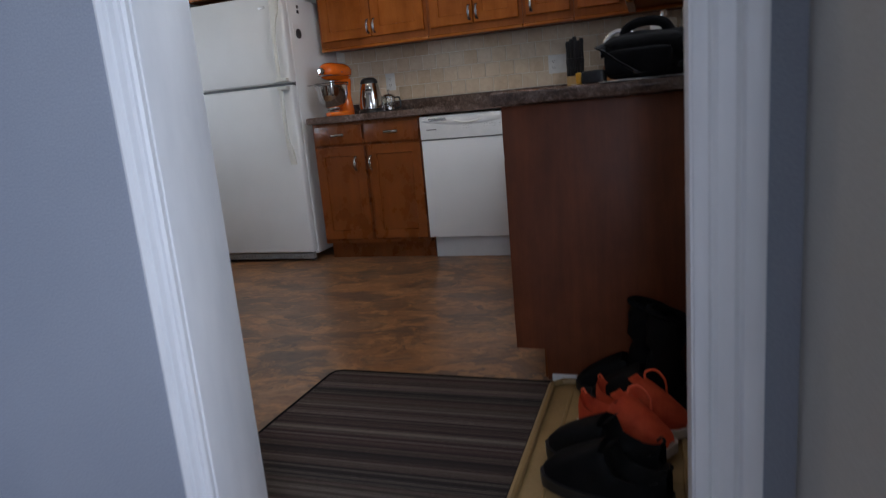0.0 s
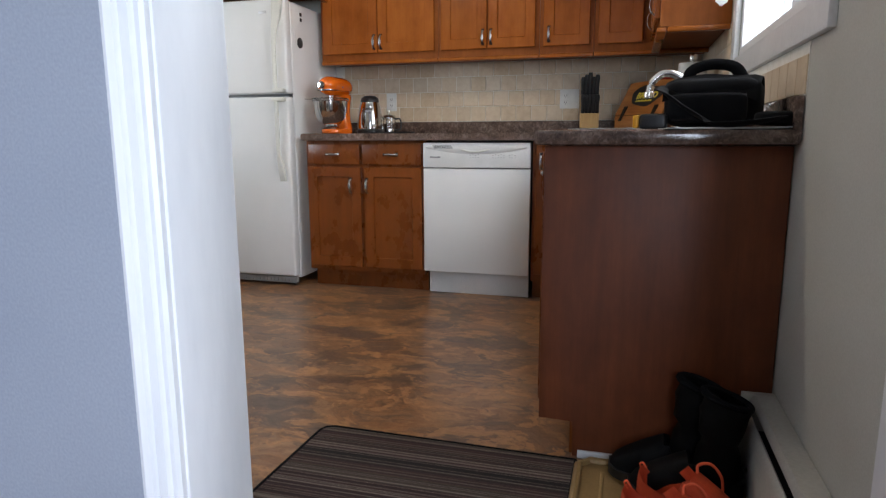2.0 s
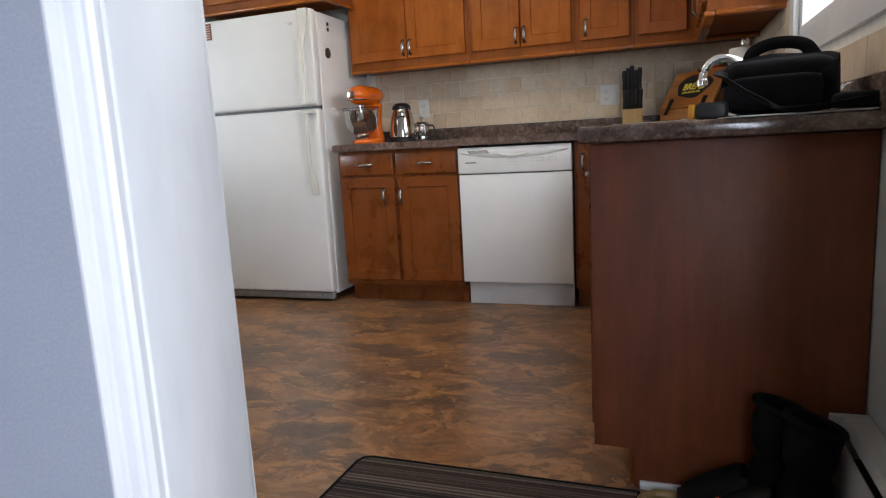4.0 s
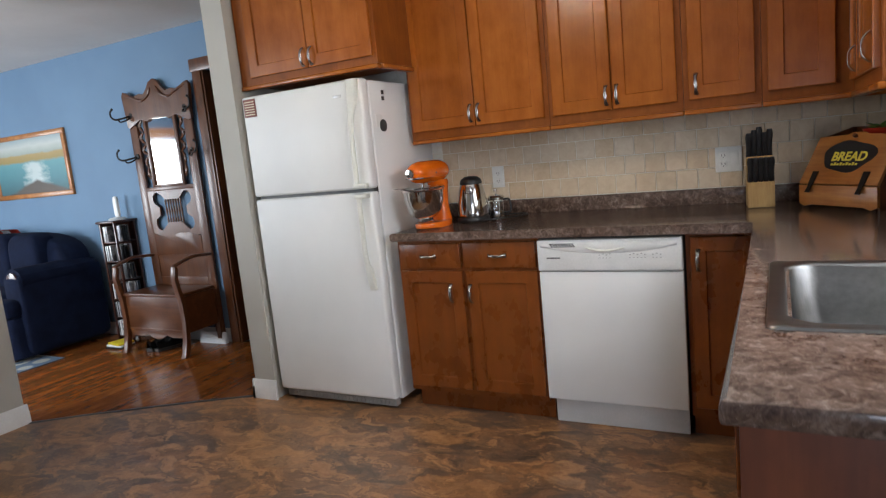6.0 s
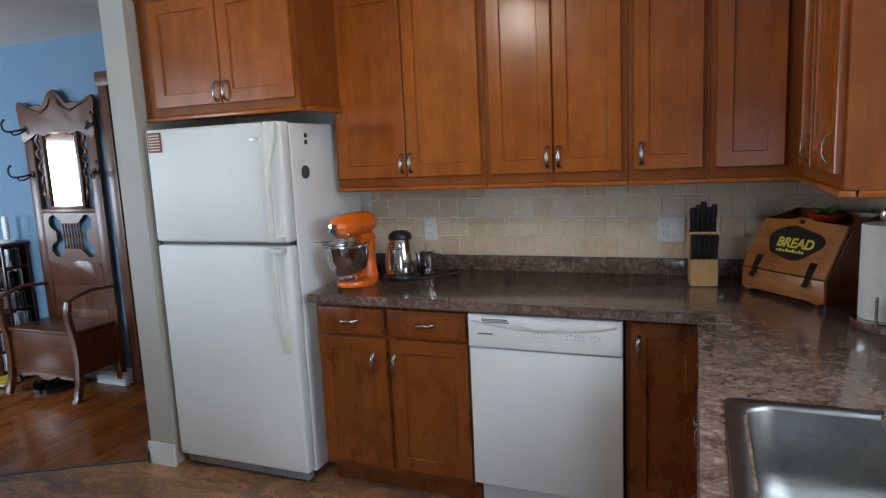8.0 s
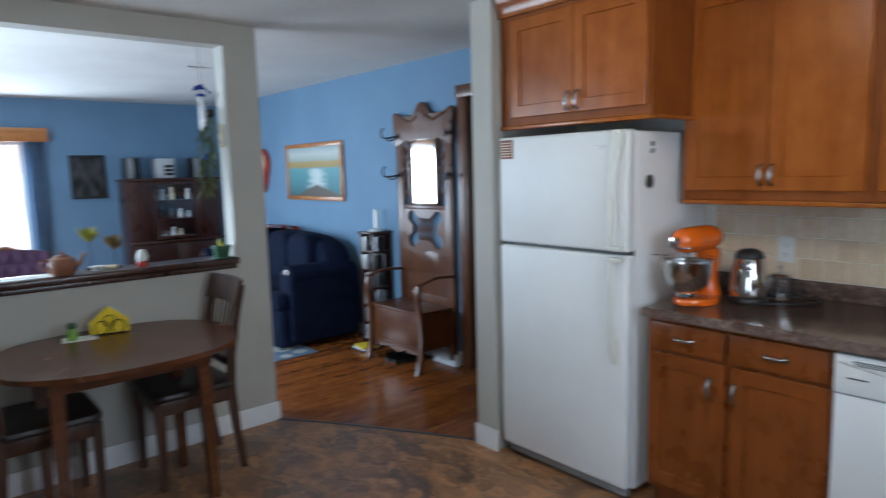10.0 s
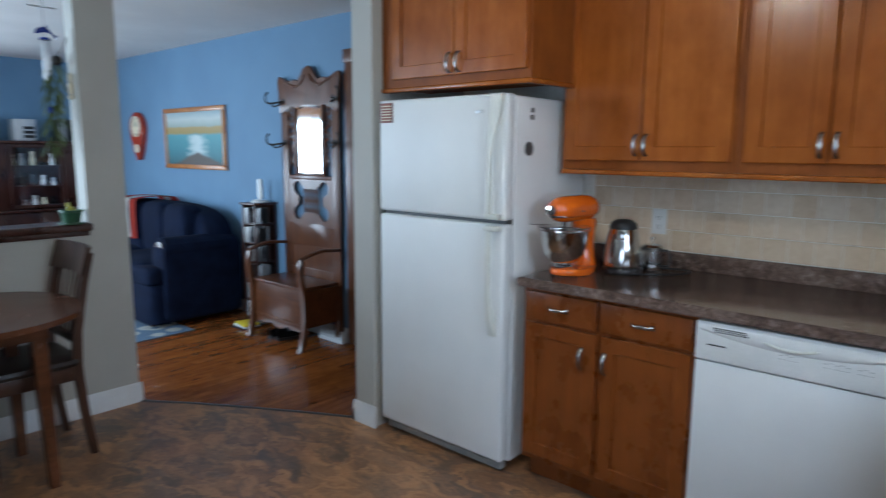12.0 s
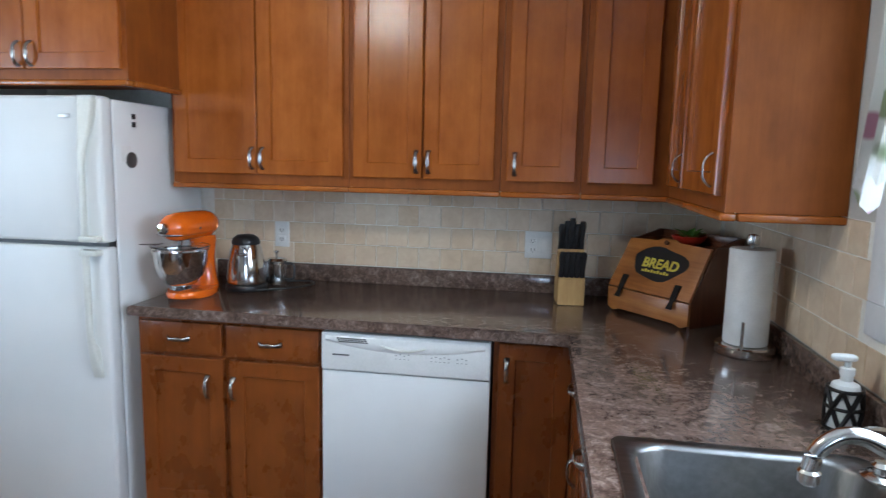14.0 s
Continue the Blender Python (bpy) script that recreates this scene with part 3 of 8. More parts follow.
# ---------------------------------------------------------------- structure: floors and ceilings
threshold = [(-4.28, 2.90), (-4.02, 3.085), (-3.73, 3.265), (-3.48, 3.415), (-3.165, 3.590)]
bm = B()
prism(bm, [(DIV - 0.06, 0.5), (-1.45, 0.5), (-1.45, 0.83), (EAST + 0.02, 0.83), (EAST + 0.02, BACK + 0.05), (-3.06, BACK + 0.05), (-3.06, 3.60)] + threshold[::-1] + [(DIV - 0.06, 2.90)], -0.12, 0.0, "xy")
structure("floor_kitchen", bm, "vinyl", "brown slate-pattern vinyl kitchen floor with a soft sheen", "floor")
bm = B()
box(bm, FAR - 0.1, -2.6, -0.2, 6.3, -0.14, -0.012)
floor_living = structure("floor_living", bm, "plank_rest", "glossy reddish oak strip floor of the living room", "floor")
bm = B()
tube(bm, [(x, y, 0.002) for x, y in threshold], 0.012, 8, 0.35)
structure("threshold_trim", bm, "dark_grey", "thin dark strip between vinyl and oak floors", "trim")
bm = B()
prism(bm, [(DIV, 0.4), (-2.72, 0.4), (-2.72, -3.52), (EAST + 0.15, -3.52), (EAST + 0.15, BACK + 0.1), (-3.06, BACK + 0.1), (-3.06, 3.60)] + threshold[::-1], H, H + 0.15, "xy")
structure("ceiling_kitchen", bm, "ceiling", "white textured kitchen ceiling", "ceiling")
bm = B()
prism(bm, [(DIV, 0.2), (FAR - 0.1, 0.2), (FAR - 0.1, 6.3), (-2.6, 6.3), (-2.6, 4.36), (-3.06, 4.36), (-3.06, 3.60)] + threshold[::-1], H + 0.014, H + 0.16, "xy")
structure("ceiling_living", bm, "ceiling", "white textured living room ceiling", "ceiling")
bm = B()
box(bm, -2.6, EAST + 0.15, -3.4, 0.30, ENTRY - 0.15, ENTRY)
structure("floor_entry", bm, "vinyl", "plain vinyl floor of the sunken entry", "floor")
bm = B()
box(bm, -1.36, EAST, 0.30, 0.575, ENTRY - 0.15, ENTRY + 0.19)
box(bm, -1.36, EAST, 0.575, 0.826, ENTRY - 0.15, ENTRY + 0.38)
structure("entry_steps", bm, "vinyl", "two vinyl-covered steps up to the kitchen", "steps")

# ---------------------------------------------------------------- structure: walls
bm = B()
box(bm, -3.02, EAST + 0.15, BACK, BACK + 0.12, -0.1, H)
wall_back = structure("wall_back", bm, "grout", "kitchen back wall with a beige tile backsplash", "wall")
WY0, WY1, WZ0, WZ1 = 1.76, 2.95, 1.185, 2.10      # kitchen window opening
bm = B()
box(bm, EAST, EAST + 0.15, -3.4, -1.00, ENTRY, H)
box(bm, EAST, EAST + 0.15, -0.24, WY0, ENTRY, H)
box(bm, EAST, EAST + 0.15, -1.00, -0.24, ENTRY, 0.45)
box(bm, EAST, EAST + 0.15, -1.00, -0.24, 1.55, H)
box(bm, EAST, EAST + 0.15, WY0, WY1, -0.1, WZ0)
box(bm, EAST, EAST + 0.15, WY0, WY1, WZ1, H)
box(bm, EAST, EAST + 0.15, WY1, BACK, -0.1, H)
wall_east = structure("wall_east", bm, "grey_paint", "warm grey painted wall with the kitchen window", "wall")
# wall with the doorway up from the entry
JL, JR, DY0, DY1 = -0.827, -0.062, 0.800, 0.918
bm = B()
box(bm, -1.36, JL - 0.012, DY0, DY1, -0.2, H)
box(bm, JR + 0.012, EAST, DY0, DY1, -0.2, H)
box(bm, JL - 0.012, JR + 0.012, DY0, DY1, 2.07, H)
structure("wall_doorway", bm, "entry_paint", "blue-grey painted wall round the doorway", "wall")
bm = B()
box(bm, -1.50, -1.36, 0.30, DY1, ENTRY, H)
box(bm, -2.60, -1.50, 0.30, 0.40, ENTRY, H)
box(bm, -2.72, -2.60, -3.4, 0.40, ENTRY, H)
box(bm, -2.60, EAST + 0.15, -3.52, -3.40, ENTRY, H)
structure("wall_entry", bm, "entry_paint", "blue-grey painted walls of the entry", "wall")
bm = B()
box(bm, DIV - 0.125, -1.50, 0.40, 0.53, -0.1, H)
structure("wall_south", bm, "grey_paint", "warm grey painted wall behind the stove", "wall")
# wall with the pass-through
OY0, OY1, OZ0, OZ1 = 0.925, 2.700, 1.00, 2.240
bm = B()
outer_loop = [(0.53, -0.1), (2.90, -0.1), (2.90, H), (0.53, H)]
inner_loop = [(OY0, OZ0), (OY1, OZ0), (OY1, OZ1), (OY0, OZ1)]
grid_faces(bm, [[(x, y, z) for y, z in lp] for x, lp in ((DIV, inner_loop), (DIV, outer_loop), (DIV - 0.125, outer_loop), (DIV - 0.125, inner_loop), (DIV, inner_loop))], True)
bmesh.ops.remove_doubles(bm, verts=bm.verts[:], dist=0.0001)
structure("wall_divider", bm, "grey_paint", "grey wall with a wide pass-through opening to the living room", "wall")
bm = B()
box(bm, -3.165, -3.02, 3.565, BLUE, -0.1, H)
structure("wall_fridge_end", bm, "grey_paint", "narrow grey wall end beside the refrigerator", "wall")
# living room
bm = B()
box(bm, FAR - 0.12, -4.17, BLUE, BLUE + 0.12, -0.1, H + 0.014)
box(bm, -4.17, -3.36, BLUE, BLUE + 0.12, 2.04, H + 0.014)
box(bm, -3.36, -3.02, BLUE, BLUE + 0.12, -0.1, H + 0.014)
structure("wall_blue", bm, "blue_paint", "medium blue painted living room wall", "wall")
VY0, VY1, VZ0, VZ1 = 0.86, 2.29, 0.72, 1.93
bm = B()
box(bm, FAR - 0.15, FAR, 0.2, VY0, -0.1, H + 0.014)
box(bm, FAR - 0.15, FAR, VY1, BLUE, -0.1, H + 0.014)
box(bm, FAR - 0.15, FAR, VY0, VY1, -0.1, VZ0)
box(bm, FAR - 0.15, FAR, VY0, VY1, VZ1, H + 0.014)
structure("wall_west", bm, "blue_paint", "blue painted wall with the large living room window", "wall")
bm = B()
SX0, SX1, SZ0, SZ1 = -6.15, -4.80, 0.90, 2.00
box(bm, FAR, SX0, 0.2, 0.35, -0.1, H + 0.014)
box(bm, SX1, DIV - 0.125, 0.2, 0.35, -0.1, H + 0.014)
box(bm, SX0, SX1, 0.2, 0.35, -0.1, SZ0)
box(bm, SX0, SX1, 0.2, 0.35, SZ1, H + 0.014)
structure("wall_living_south", bm, "blue_paint", "blue painted living room wall with a sunny window", "wall")
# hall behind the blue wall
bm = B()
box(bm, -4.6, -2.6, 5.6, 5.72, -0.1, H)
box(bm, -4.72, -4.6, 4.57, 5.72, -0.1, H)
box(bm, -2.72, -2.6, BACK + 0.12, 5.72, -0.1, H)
structure("wall_hall", bm, "hall_dark", "hallway walls in a brown darkened to read as a dim hall", "wall")
bm = B()
box(bm, -4.6, -2.72, 5.585, 5.6, 0, 0.12, 0.003)
structure("baseboard_hall", bm, "mahogany", "dark brown hallway baseboard", "baseboard")

# baseboards
bm = B()
prism(bm, [(DIV, 0), (DIV + 0.016, 0), (DIV + 0.016, 0.07), (DIV + 0.011, 0.078), (DIV + 0.011, 0.098), (DIV + 0.004, 0.112), (DIV, 0.112)], 0.53, 2.916, "xz")
prism(bm, [(2.90, 0), (2.916, 0), (2.916, 0.07), (2.911, 0.078), (2.911, 0.098), (2.904, 0.112), (2.90, 0.112)], DIV - 0.14, DIV, "yz")
structure("baseboard_divider", bm, "white_trim", "white moulded baseboard along the dining wall", "baseboard")
bm = B()
prism(bm, [(3.565, 0), (3.549, 0), (3.549, 0.07), (3.554, 0.078), (3.554, 0.098), (3.561, 0.112), (3.565, 0.112)], -3.181, -3.006, "yz")
prism(bm, [(-3.165, 0), (-3.181, 0), (-3.181, 0.07), (-3.176, 0.078), (-3.176, 0.098), (-3.169, 0.112), (-3.165, 0.112)], 3.549, BLUE, "xz")
structure("baseboard_post", bm, "white_trim", "white moulded baseboard wrapping the wall end", "baseboard")
bm = B()
prism(bm, [(BLUE, 0), (BLUE - 0.016, 0), (BLUE - 0.016, 0.08), (BLUE - 0.006, 0.105), (BLUE, 0.105)], FAR, -4.26, "yz")
structure("baseboard_blue", bm, "white_trim", "white baseboard along the blue wall", "baseboard")

# doorway casing: moulded boards with a jamb and a raised stop bead
def casing_outline(s):
    """Across the casing from the opening outwards: offset and how far it stands proud."""
    return [(u * s, v) for u, v in ((0.0, 0.0), (0.0, 0.012), (0.006, 0.016), (0.014, 0.016), (0.018, 0.011), (0.024, 0.017), (0.040, 0.018), (0.046, 0.012), (0.050, 0.019), (0.062, 0.022), (0.070, 0.020), (0.070, 0.0))]


bm = B()
prism(bm, [(JL - u, DY0 - v) for u, v in casing_outline(0.72)], -0.19, 2.14, "xy")
prism(bm, [(JR + u, DY0 - v) for u, v in casing_outline(1.1)], -0.19, 2.14, "xy")
prism(bm, [(DY0 - v, 2.07 + u) for u, v in casing_outline(1)], JL, JR, "yz")
prism(bm, [(JL - u, DY1 + v) for u, v in casing_outline(1)], 0.0, 2.14, "xy")
prism(bm, [(JR + u, DY1 + v) for u, v in casing_outline(1)], 0.0, 2.14, "xy")
prism(bm, [(DY1 + v, 2.07 + u) for u, v in casing_outline(1)], JL, JR, "yz")
structure("doorway_casing", bm, "old_trim", "thickly painted white moulded door casing", "trim")
bm = B()
box(bm, JL - 0.012, JL + 0.004, DY0 - 0.004, DY1 + 0.004, -0.19, 2.074, 0.002)
box(bm, JR - 0.004, JR + 0.012, DY0 - 0.004, DY1 + 0.004, -0.19, 2.074, 0.002)
box(bm, JL, JR, DY0 - 0.004, DY1 + 0.004, 2.066, 2.082, 0.002)
structure("doorway_jamb", bm, "old_trim", "worn white painted door jamb", "trim")

# ledge of the pass-through
bm = B()
box(bm, DIV - 0.175, DIV + 0.035, OY0 - 0.02, OY1 + 0.012, OZ0 + 0.003, OZ0 + 0.043, 0.012, 3)
box(bm, DIV - 0.150, DIV + 0.014, OY0, OY1, OZ0 - 0.022, OZ0 + 0.004, 0.004)
structure("ledge", bm, "mahogany", "dark glossy wooden ledge on the half wall", "ledge")

# dark door frame in the blue wall
bm = B()
box(bm, -4.25, -4.165, BLUE - 0.022, BLUE, 0.0, 2.11, 0.006)
box(bm, -3.365, -3.28, BLUE - 0.022, BLUE, 0.0, 2.11, 0.006)
box(bm, -4.262, -3.268, BLUE - 0.028, BLUE - 0.001, 2.035, 2.125, 0.006)
box(bm, -4.172, -4.150, BLUE - 0.01, BLUE + 0.13, 0.0, 2.045, 0.003)
box(bm, -3.380, -3.358, BLUE - 0.01, BLUE + 0.13, 0.0, 2.045, 0.003)
structure("door_frame_hall", bm, "dark_wood", "glossy dark-stained wooden door frame", "door frame")

# ---------------------------------------------------------------- windows
def window(name, y0, y1, z0, z1, x_in, x_out, label, mullion=True, casing=True, cas_w=0.075):
    """A window in a wall across x; x_in is the room's side of it."""
    s = 1 if x_in > x_out else -1
    root = thing(name, label, "window", pose(x_in, (y0 + y1) / 2, z0))
    root["kind"] = "structure"
    w, h = y1 - y0, z1 - z0
    d = x_out - x_in
    if casing:
        b2 = B()
        c = cas_w
        for a0, a1, c0, c1 in ((-w / 2 - c, w / 2 + c, -c, 0), (-w / 2 - c, w / 2 + c, h, h + c), (-w / 2 - c, -w / 2, 0, h), (w / 2, w / 2 + c, 0, h)):
            box(b2, 0, s * 0.018, a0, a1, c0, c1, 0.003)
        part("casing", b2, "white_trim", root)
    b2 = B()
    for a0, a1, c0, c1 in ((-w / 2, w / 2, 0, 0.04), (-w / 2, w / 2, h - 0.04, h), (-w / 2, -w / 2 + 0.04, 0.04, h - 0.04), (w / 2 - 0.04, w / 2, 0.04, h - 0.04)):
        box(b2, d * 0.02, d * 0.9, a0, a1, c0, c1, 0.003)
    part("window_frame", b2, "white_trim", root)
    b2 = B()
    if mullion:
        box(b2, d * 0.4, d * 0.75, -0.05, 0.05, 0.04, h - 0.04, 0.004)
        part("mullion", b2, "white_trim", root)
    for y in ((-w / 4, w / 4) if mullion else (0,)):
        b2 = B()
        hw = (w / 4 - 0.045) if mullion else w / 2 - 0.04
        box(b2, d * 0.55, d * 0.58, y - hw, y + hw, 0.04, h - 0.04)
        pane = part("pane", b2, "glass", root)
        pane.visible_shadow = False
    return root


window("window_1", WY0, WY1, WZ0, WZ1, EAST, EAST + 0.15, "white-framed kitchen window over the sink", mullion=True)
window("window_2", VY0, VY1, VZ0, VZ1, FAR, FAR - 0.15, "large white-framed living room window with bright daylight", casing=False)
bm = B()
box(bm, FAR - 0.001, FAR + 0.06, VY0 - 0.03, VY1 + 0.03, VZ0 - 0.075, VZ0 - 0.002, 0.006)
structure("window_sill", bm, "orange_wood", "golden pine window sill board", "window sill")
# ---------------------------------------------------------------- cabinets


def pull(parent, x, z, y=-0.02, upright=True, length=0.086):
    """A broad arched pull with flared feet."""
    b2 = B()
    rows = []
    n2 = 14
    for k in range(n2 + 1):
        t = 2 * k / n2 - 1
        px = t * length / 2
        py = -0.022 * (1 - abs(t) ** 3.2) - 0.002
        w = 0.0068 + 0.0030 * abs(t) ** 2 + 0.0012 * math.cos(t * 6)
        th = 0.0030 + 0.0012 * abs(t)
        dx, dy = 1.0, 0.022 * 3.2 * abs(t) ** 2.2 * math.copysign(1, t) / (length / 2)
        ln = math.hypot(dx, dy)
        nx, ny = dy / ln, -dx / ln
        rows.append([(px + nx * th * math.sin(a), py + ny * th * math.sin(a), w * math.cos(a)) for a in [2 * math.pi * j / 10 for j in range(10)]])
    grid_faces(b2, rows, True, True)
    ob = part("handle", b2, "pewter", parent, "satin nickel arched pull", angle=70)
    ob.matrix_local = pose(x, y, z, 0, 90 if upright else 0, 0)
    return ob


def shaker(parent, name, x0, x1, z0, z1, y=0.0, material="cab", rail=0.058, t=0.02):
    """A frame-and-panel door in one piece: the front is inset and pushed back."""
    b2 = B()
    rings = []
    for d, yy in ((0.0, -0.0005), (0.0, -t + 0.003), (0.003, -t), (rail - 0.002, -t), (rail, -t + 0.003), (rail + 0.0015, -t + 0.009)):
        rings.append([(x0 + d, y + yy, z0 + d), (x1 - d, y + yy, z0 + d), (x1 - d, y + yy, z1 - d), (x0 + d, y + yy, z1 - d)])
    grid_faces(b2, rings, True, True)
    return part(name, b2, material, parent, angle=20)


def slab(parent, name, x0, x1, z0, z1, y=0.0, material="cab", t=0.02):
    b2 = B()
    box(b2, x0, x1, y - t, y - 0.0005, z0, z1, 0.004, 3)
    return part(name, b2, material, parent)


def carcass(root, w, d, z0, z1, toe=0.0, material="cab", hollow=False):
    b2 = B()
    if toe:
        top = [(d, 0.70), (0.02, 0.70), (0.02, z1)] if hollow else [(d, z1)]
        prism(b2, [(0.075, z0), (d, z0)] + top + [(0, z1), (0, z0 + toe), (0.075, z0 + toe)], 0, w, "yz")
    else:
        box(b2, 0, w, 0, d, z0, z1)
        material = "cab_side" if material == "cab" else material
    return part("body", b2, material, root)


UZ, UTOP, UF = 1.355, 2.255, 3.968   # upper cabinets: underside, top, face
def upper_cabinet(name, x0, x1, doors, label, m=None, depth=None, group="upper cabinets"):
    w = x1 - x0
    root = thing(name, label, "cabinet", m or pose(x0, UF, UZ), group)
    carcass(root, w, (depth or (BACK - UF)) - 0.002, 0, UTOP - UZ)
    for a, b, hx in doors:
        d = shaker(root, "door", a, b, 0.040, UTOP - UZ - 0.022)
        if hx is not None:
            pull(d, hx, 0.104)
    b2 = B()
    box(b2, 0, w, -0.012, 0.03, -0.022, -0.001, 0.006, 3)
    if depth:
        box(b2, w - 0.030, w + 0.010, 0.0305, depth - 0.004, -0.022, -0.001, 0.006, 3)
    part("light_rail", b2, "cab", root)
    return root


upper_cabinet("upper_cabinet", -2.197, -1.443, [(0.020, 0.373, 0.355), (0.379, 0.732, 0.399)], "orange-brown stained maple wall cabinet with two shaker doors")
upper_cabinet("upper_cabinet", -1.441, -0.846, [(0.020, 0.293, 0.272), (0.299, 0.572, 0.320)], "orange-brown stained maple wall cabinet with two tall shaker doors")
upper_cabinet("upper_cabinet", -0.844, -0.545, [(0.022, 0.277, 0.053)], "orange-brown stained maple wall cabinet with one narrow shaker door")
upper_cabinet("upper_cabinet", -0.543, EAST - 0.002, [(0.022, 0.256, None)], "orange-brown stained maple corner wall cabinet")
RUX = -0.228
upper_cabinet("upper_cabinet", 0, UF - 3.215, [(0.030, 0.290, 0.265), (0.310, 0.720, 0.680)], "orange-brown stained maple wall cabinet beside the window",
              pose(RUX, UF - 0.022, UZ, 0, 0, -90), EAST - RUX)
# cabinet over the refrigerator, set forward
FCY, FCZ = 3.628, 1.726
root = thing("fridge_cabinet", "deep stained maple cabinet above the white refrigerator", "cabinet", pose(-3.010, FCY, FCZ), "upper cabinets")
carcass(root, 0.862, UF - FCY - 0.003, 0, UTOP - FCZ)
for a, b, hx in ((0.082, 0.464, 0.442), (0.470, 0.842, 0.494)):
    d = shaker(root, "door", a, b, 0.035, UTOP - FCZ - 0.022)
    pull(d, hx, 0.088)
bm = B()
box(bm, 0, 0.865, -0.012, 0.03, -0.022, -0.001, 0.006, 3)
box(bm, 0.835, 0.874, 0.031, UF - FCY - 0.014, -0.022, -0.001, 0.006, 3)
part("light_rail", bm, "cab", root)

# crown moulding along the cabinet tops
def crown(bm2, x0, x1, y):
    prism(bm2, [(y, UTOP + 0.001), (y - 0.012, UTOP + 0.001), (y - 0.012, UTOP + 0.030), (y - 0.030, UTOP + 0.060), (y - 0.042, H - 0.018), (y - 0.042, H - 0.001), (y, H - 0.001)], x0, x1, "yz")


bm = B()
crown(bm, -3.015, -2.115, FCY)
crown(bm, -2.115, -0.20, UF)
structure("crown_moulding", bm, "cab", "stained maple crown moulding over the cabinets", "trim")
bm = B()
prism(bm, [(-2.148, UTOP + 0.001), (-2.136, UTOP + 0.001), (-2.136, UTOP + 0.030), (-2.118, UTOP + 0.060), (-2.106, H - 0.018), (-2.106, H - 0.001), (-2.148, H - 0.001)], FCY - 0.042, UF - 0.042, "xz")
prism(bm, [(RUX, UTOP + 0.001), (RUX - 0.012, UTOP + 0.001), (RUX - 0.012, UTOP + 0.030), (RUX - 0.030, UTOP + 0.060), (RUX - 0.042, H - 0.018), (RUX - 0.042, H - 0.001), (RUX, H - 0.001)], 3.21, UF - 0.042, "xz")
structure("crown_return", bm, "cab", "stained maple crown moulding returns", "trim")

BF = 3.642   # face of the lower cabinets


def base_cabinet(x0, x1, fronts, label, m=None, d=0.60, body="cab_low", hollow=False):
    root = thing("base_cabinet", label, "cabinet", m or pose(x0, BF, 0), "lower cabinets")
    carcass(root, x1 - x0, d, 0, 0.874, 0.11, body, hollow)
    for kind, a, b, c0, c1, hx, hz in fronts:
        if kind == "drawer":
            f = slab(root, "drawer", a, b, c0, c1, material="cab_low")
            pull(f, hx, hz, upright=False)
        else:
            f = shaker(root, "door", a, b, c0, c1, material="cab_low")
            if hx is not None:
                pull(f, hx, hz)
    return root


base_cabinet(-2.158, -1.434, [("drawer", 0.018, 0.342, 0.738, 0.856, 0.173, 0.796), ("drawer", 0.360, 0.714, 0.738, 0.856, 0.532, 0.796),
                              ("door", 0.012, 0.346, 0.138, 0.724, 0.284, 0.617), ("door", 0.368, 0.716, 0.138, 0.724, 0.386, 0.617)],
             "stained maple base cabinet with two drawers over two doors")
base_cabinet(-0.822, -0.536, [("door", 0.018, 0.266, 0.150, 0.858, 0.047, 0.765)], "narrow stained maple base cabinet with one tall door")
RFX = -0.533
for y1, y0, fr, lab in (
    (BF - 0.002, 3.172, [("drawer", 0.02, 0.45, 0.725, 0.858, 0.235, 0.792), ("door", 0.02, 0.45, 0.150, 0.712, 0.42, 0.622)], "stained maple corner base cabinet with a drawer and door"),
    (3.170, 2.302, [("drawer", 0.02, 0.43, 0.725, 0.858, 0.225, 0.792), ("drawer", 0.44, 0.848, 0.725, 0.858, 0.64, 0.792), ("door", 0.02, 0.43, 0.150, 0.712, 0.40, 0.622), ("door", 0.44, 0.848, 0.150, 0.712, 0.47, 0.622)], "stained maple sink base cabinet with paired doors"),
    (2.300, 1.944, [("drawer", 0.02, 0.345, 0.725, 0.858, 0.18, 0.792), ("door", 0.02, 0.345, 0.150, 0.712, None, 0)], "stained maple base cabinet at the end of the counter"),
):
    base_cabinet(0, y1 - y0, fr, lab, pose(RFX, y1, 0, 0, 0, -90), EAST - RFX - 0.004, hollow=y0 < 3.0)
bm = B()
prism(bm, [(RFX - 0.012, 0.105), (RFX + 0.085, 0.105), (RFX + 0.085, 0.0), (EAST - 0.003, 0.0), (EAST - 0.003, 0.873), (RFX - 0.012, 0.873)], 1.926, 1.942, "xz", 0.0015)
solo("cabinet_end_panel", bm, "cab_dark", "plain dark reddish wooden end panel of the counter run", "panel")
bm = B()
box(bm, RFX + 0.10, -0.30, 1.914, 1.925, 0.0, 0.022, 0.002)
solo("base_strip", bm, "white_trim", "short white strip at the foot of the end panel", "trim")

# ---------------------------------------------------------------- countertop with its rolled edge and raised back lip
CF, CX, CE = 3.585, -0.566, 1.868       # front edges and free end
SKX0, SKX1, SKY0, SKY1 = -0.482, -0.071, 2.230, 2.767   # bowl opening


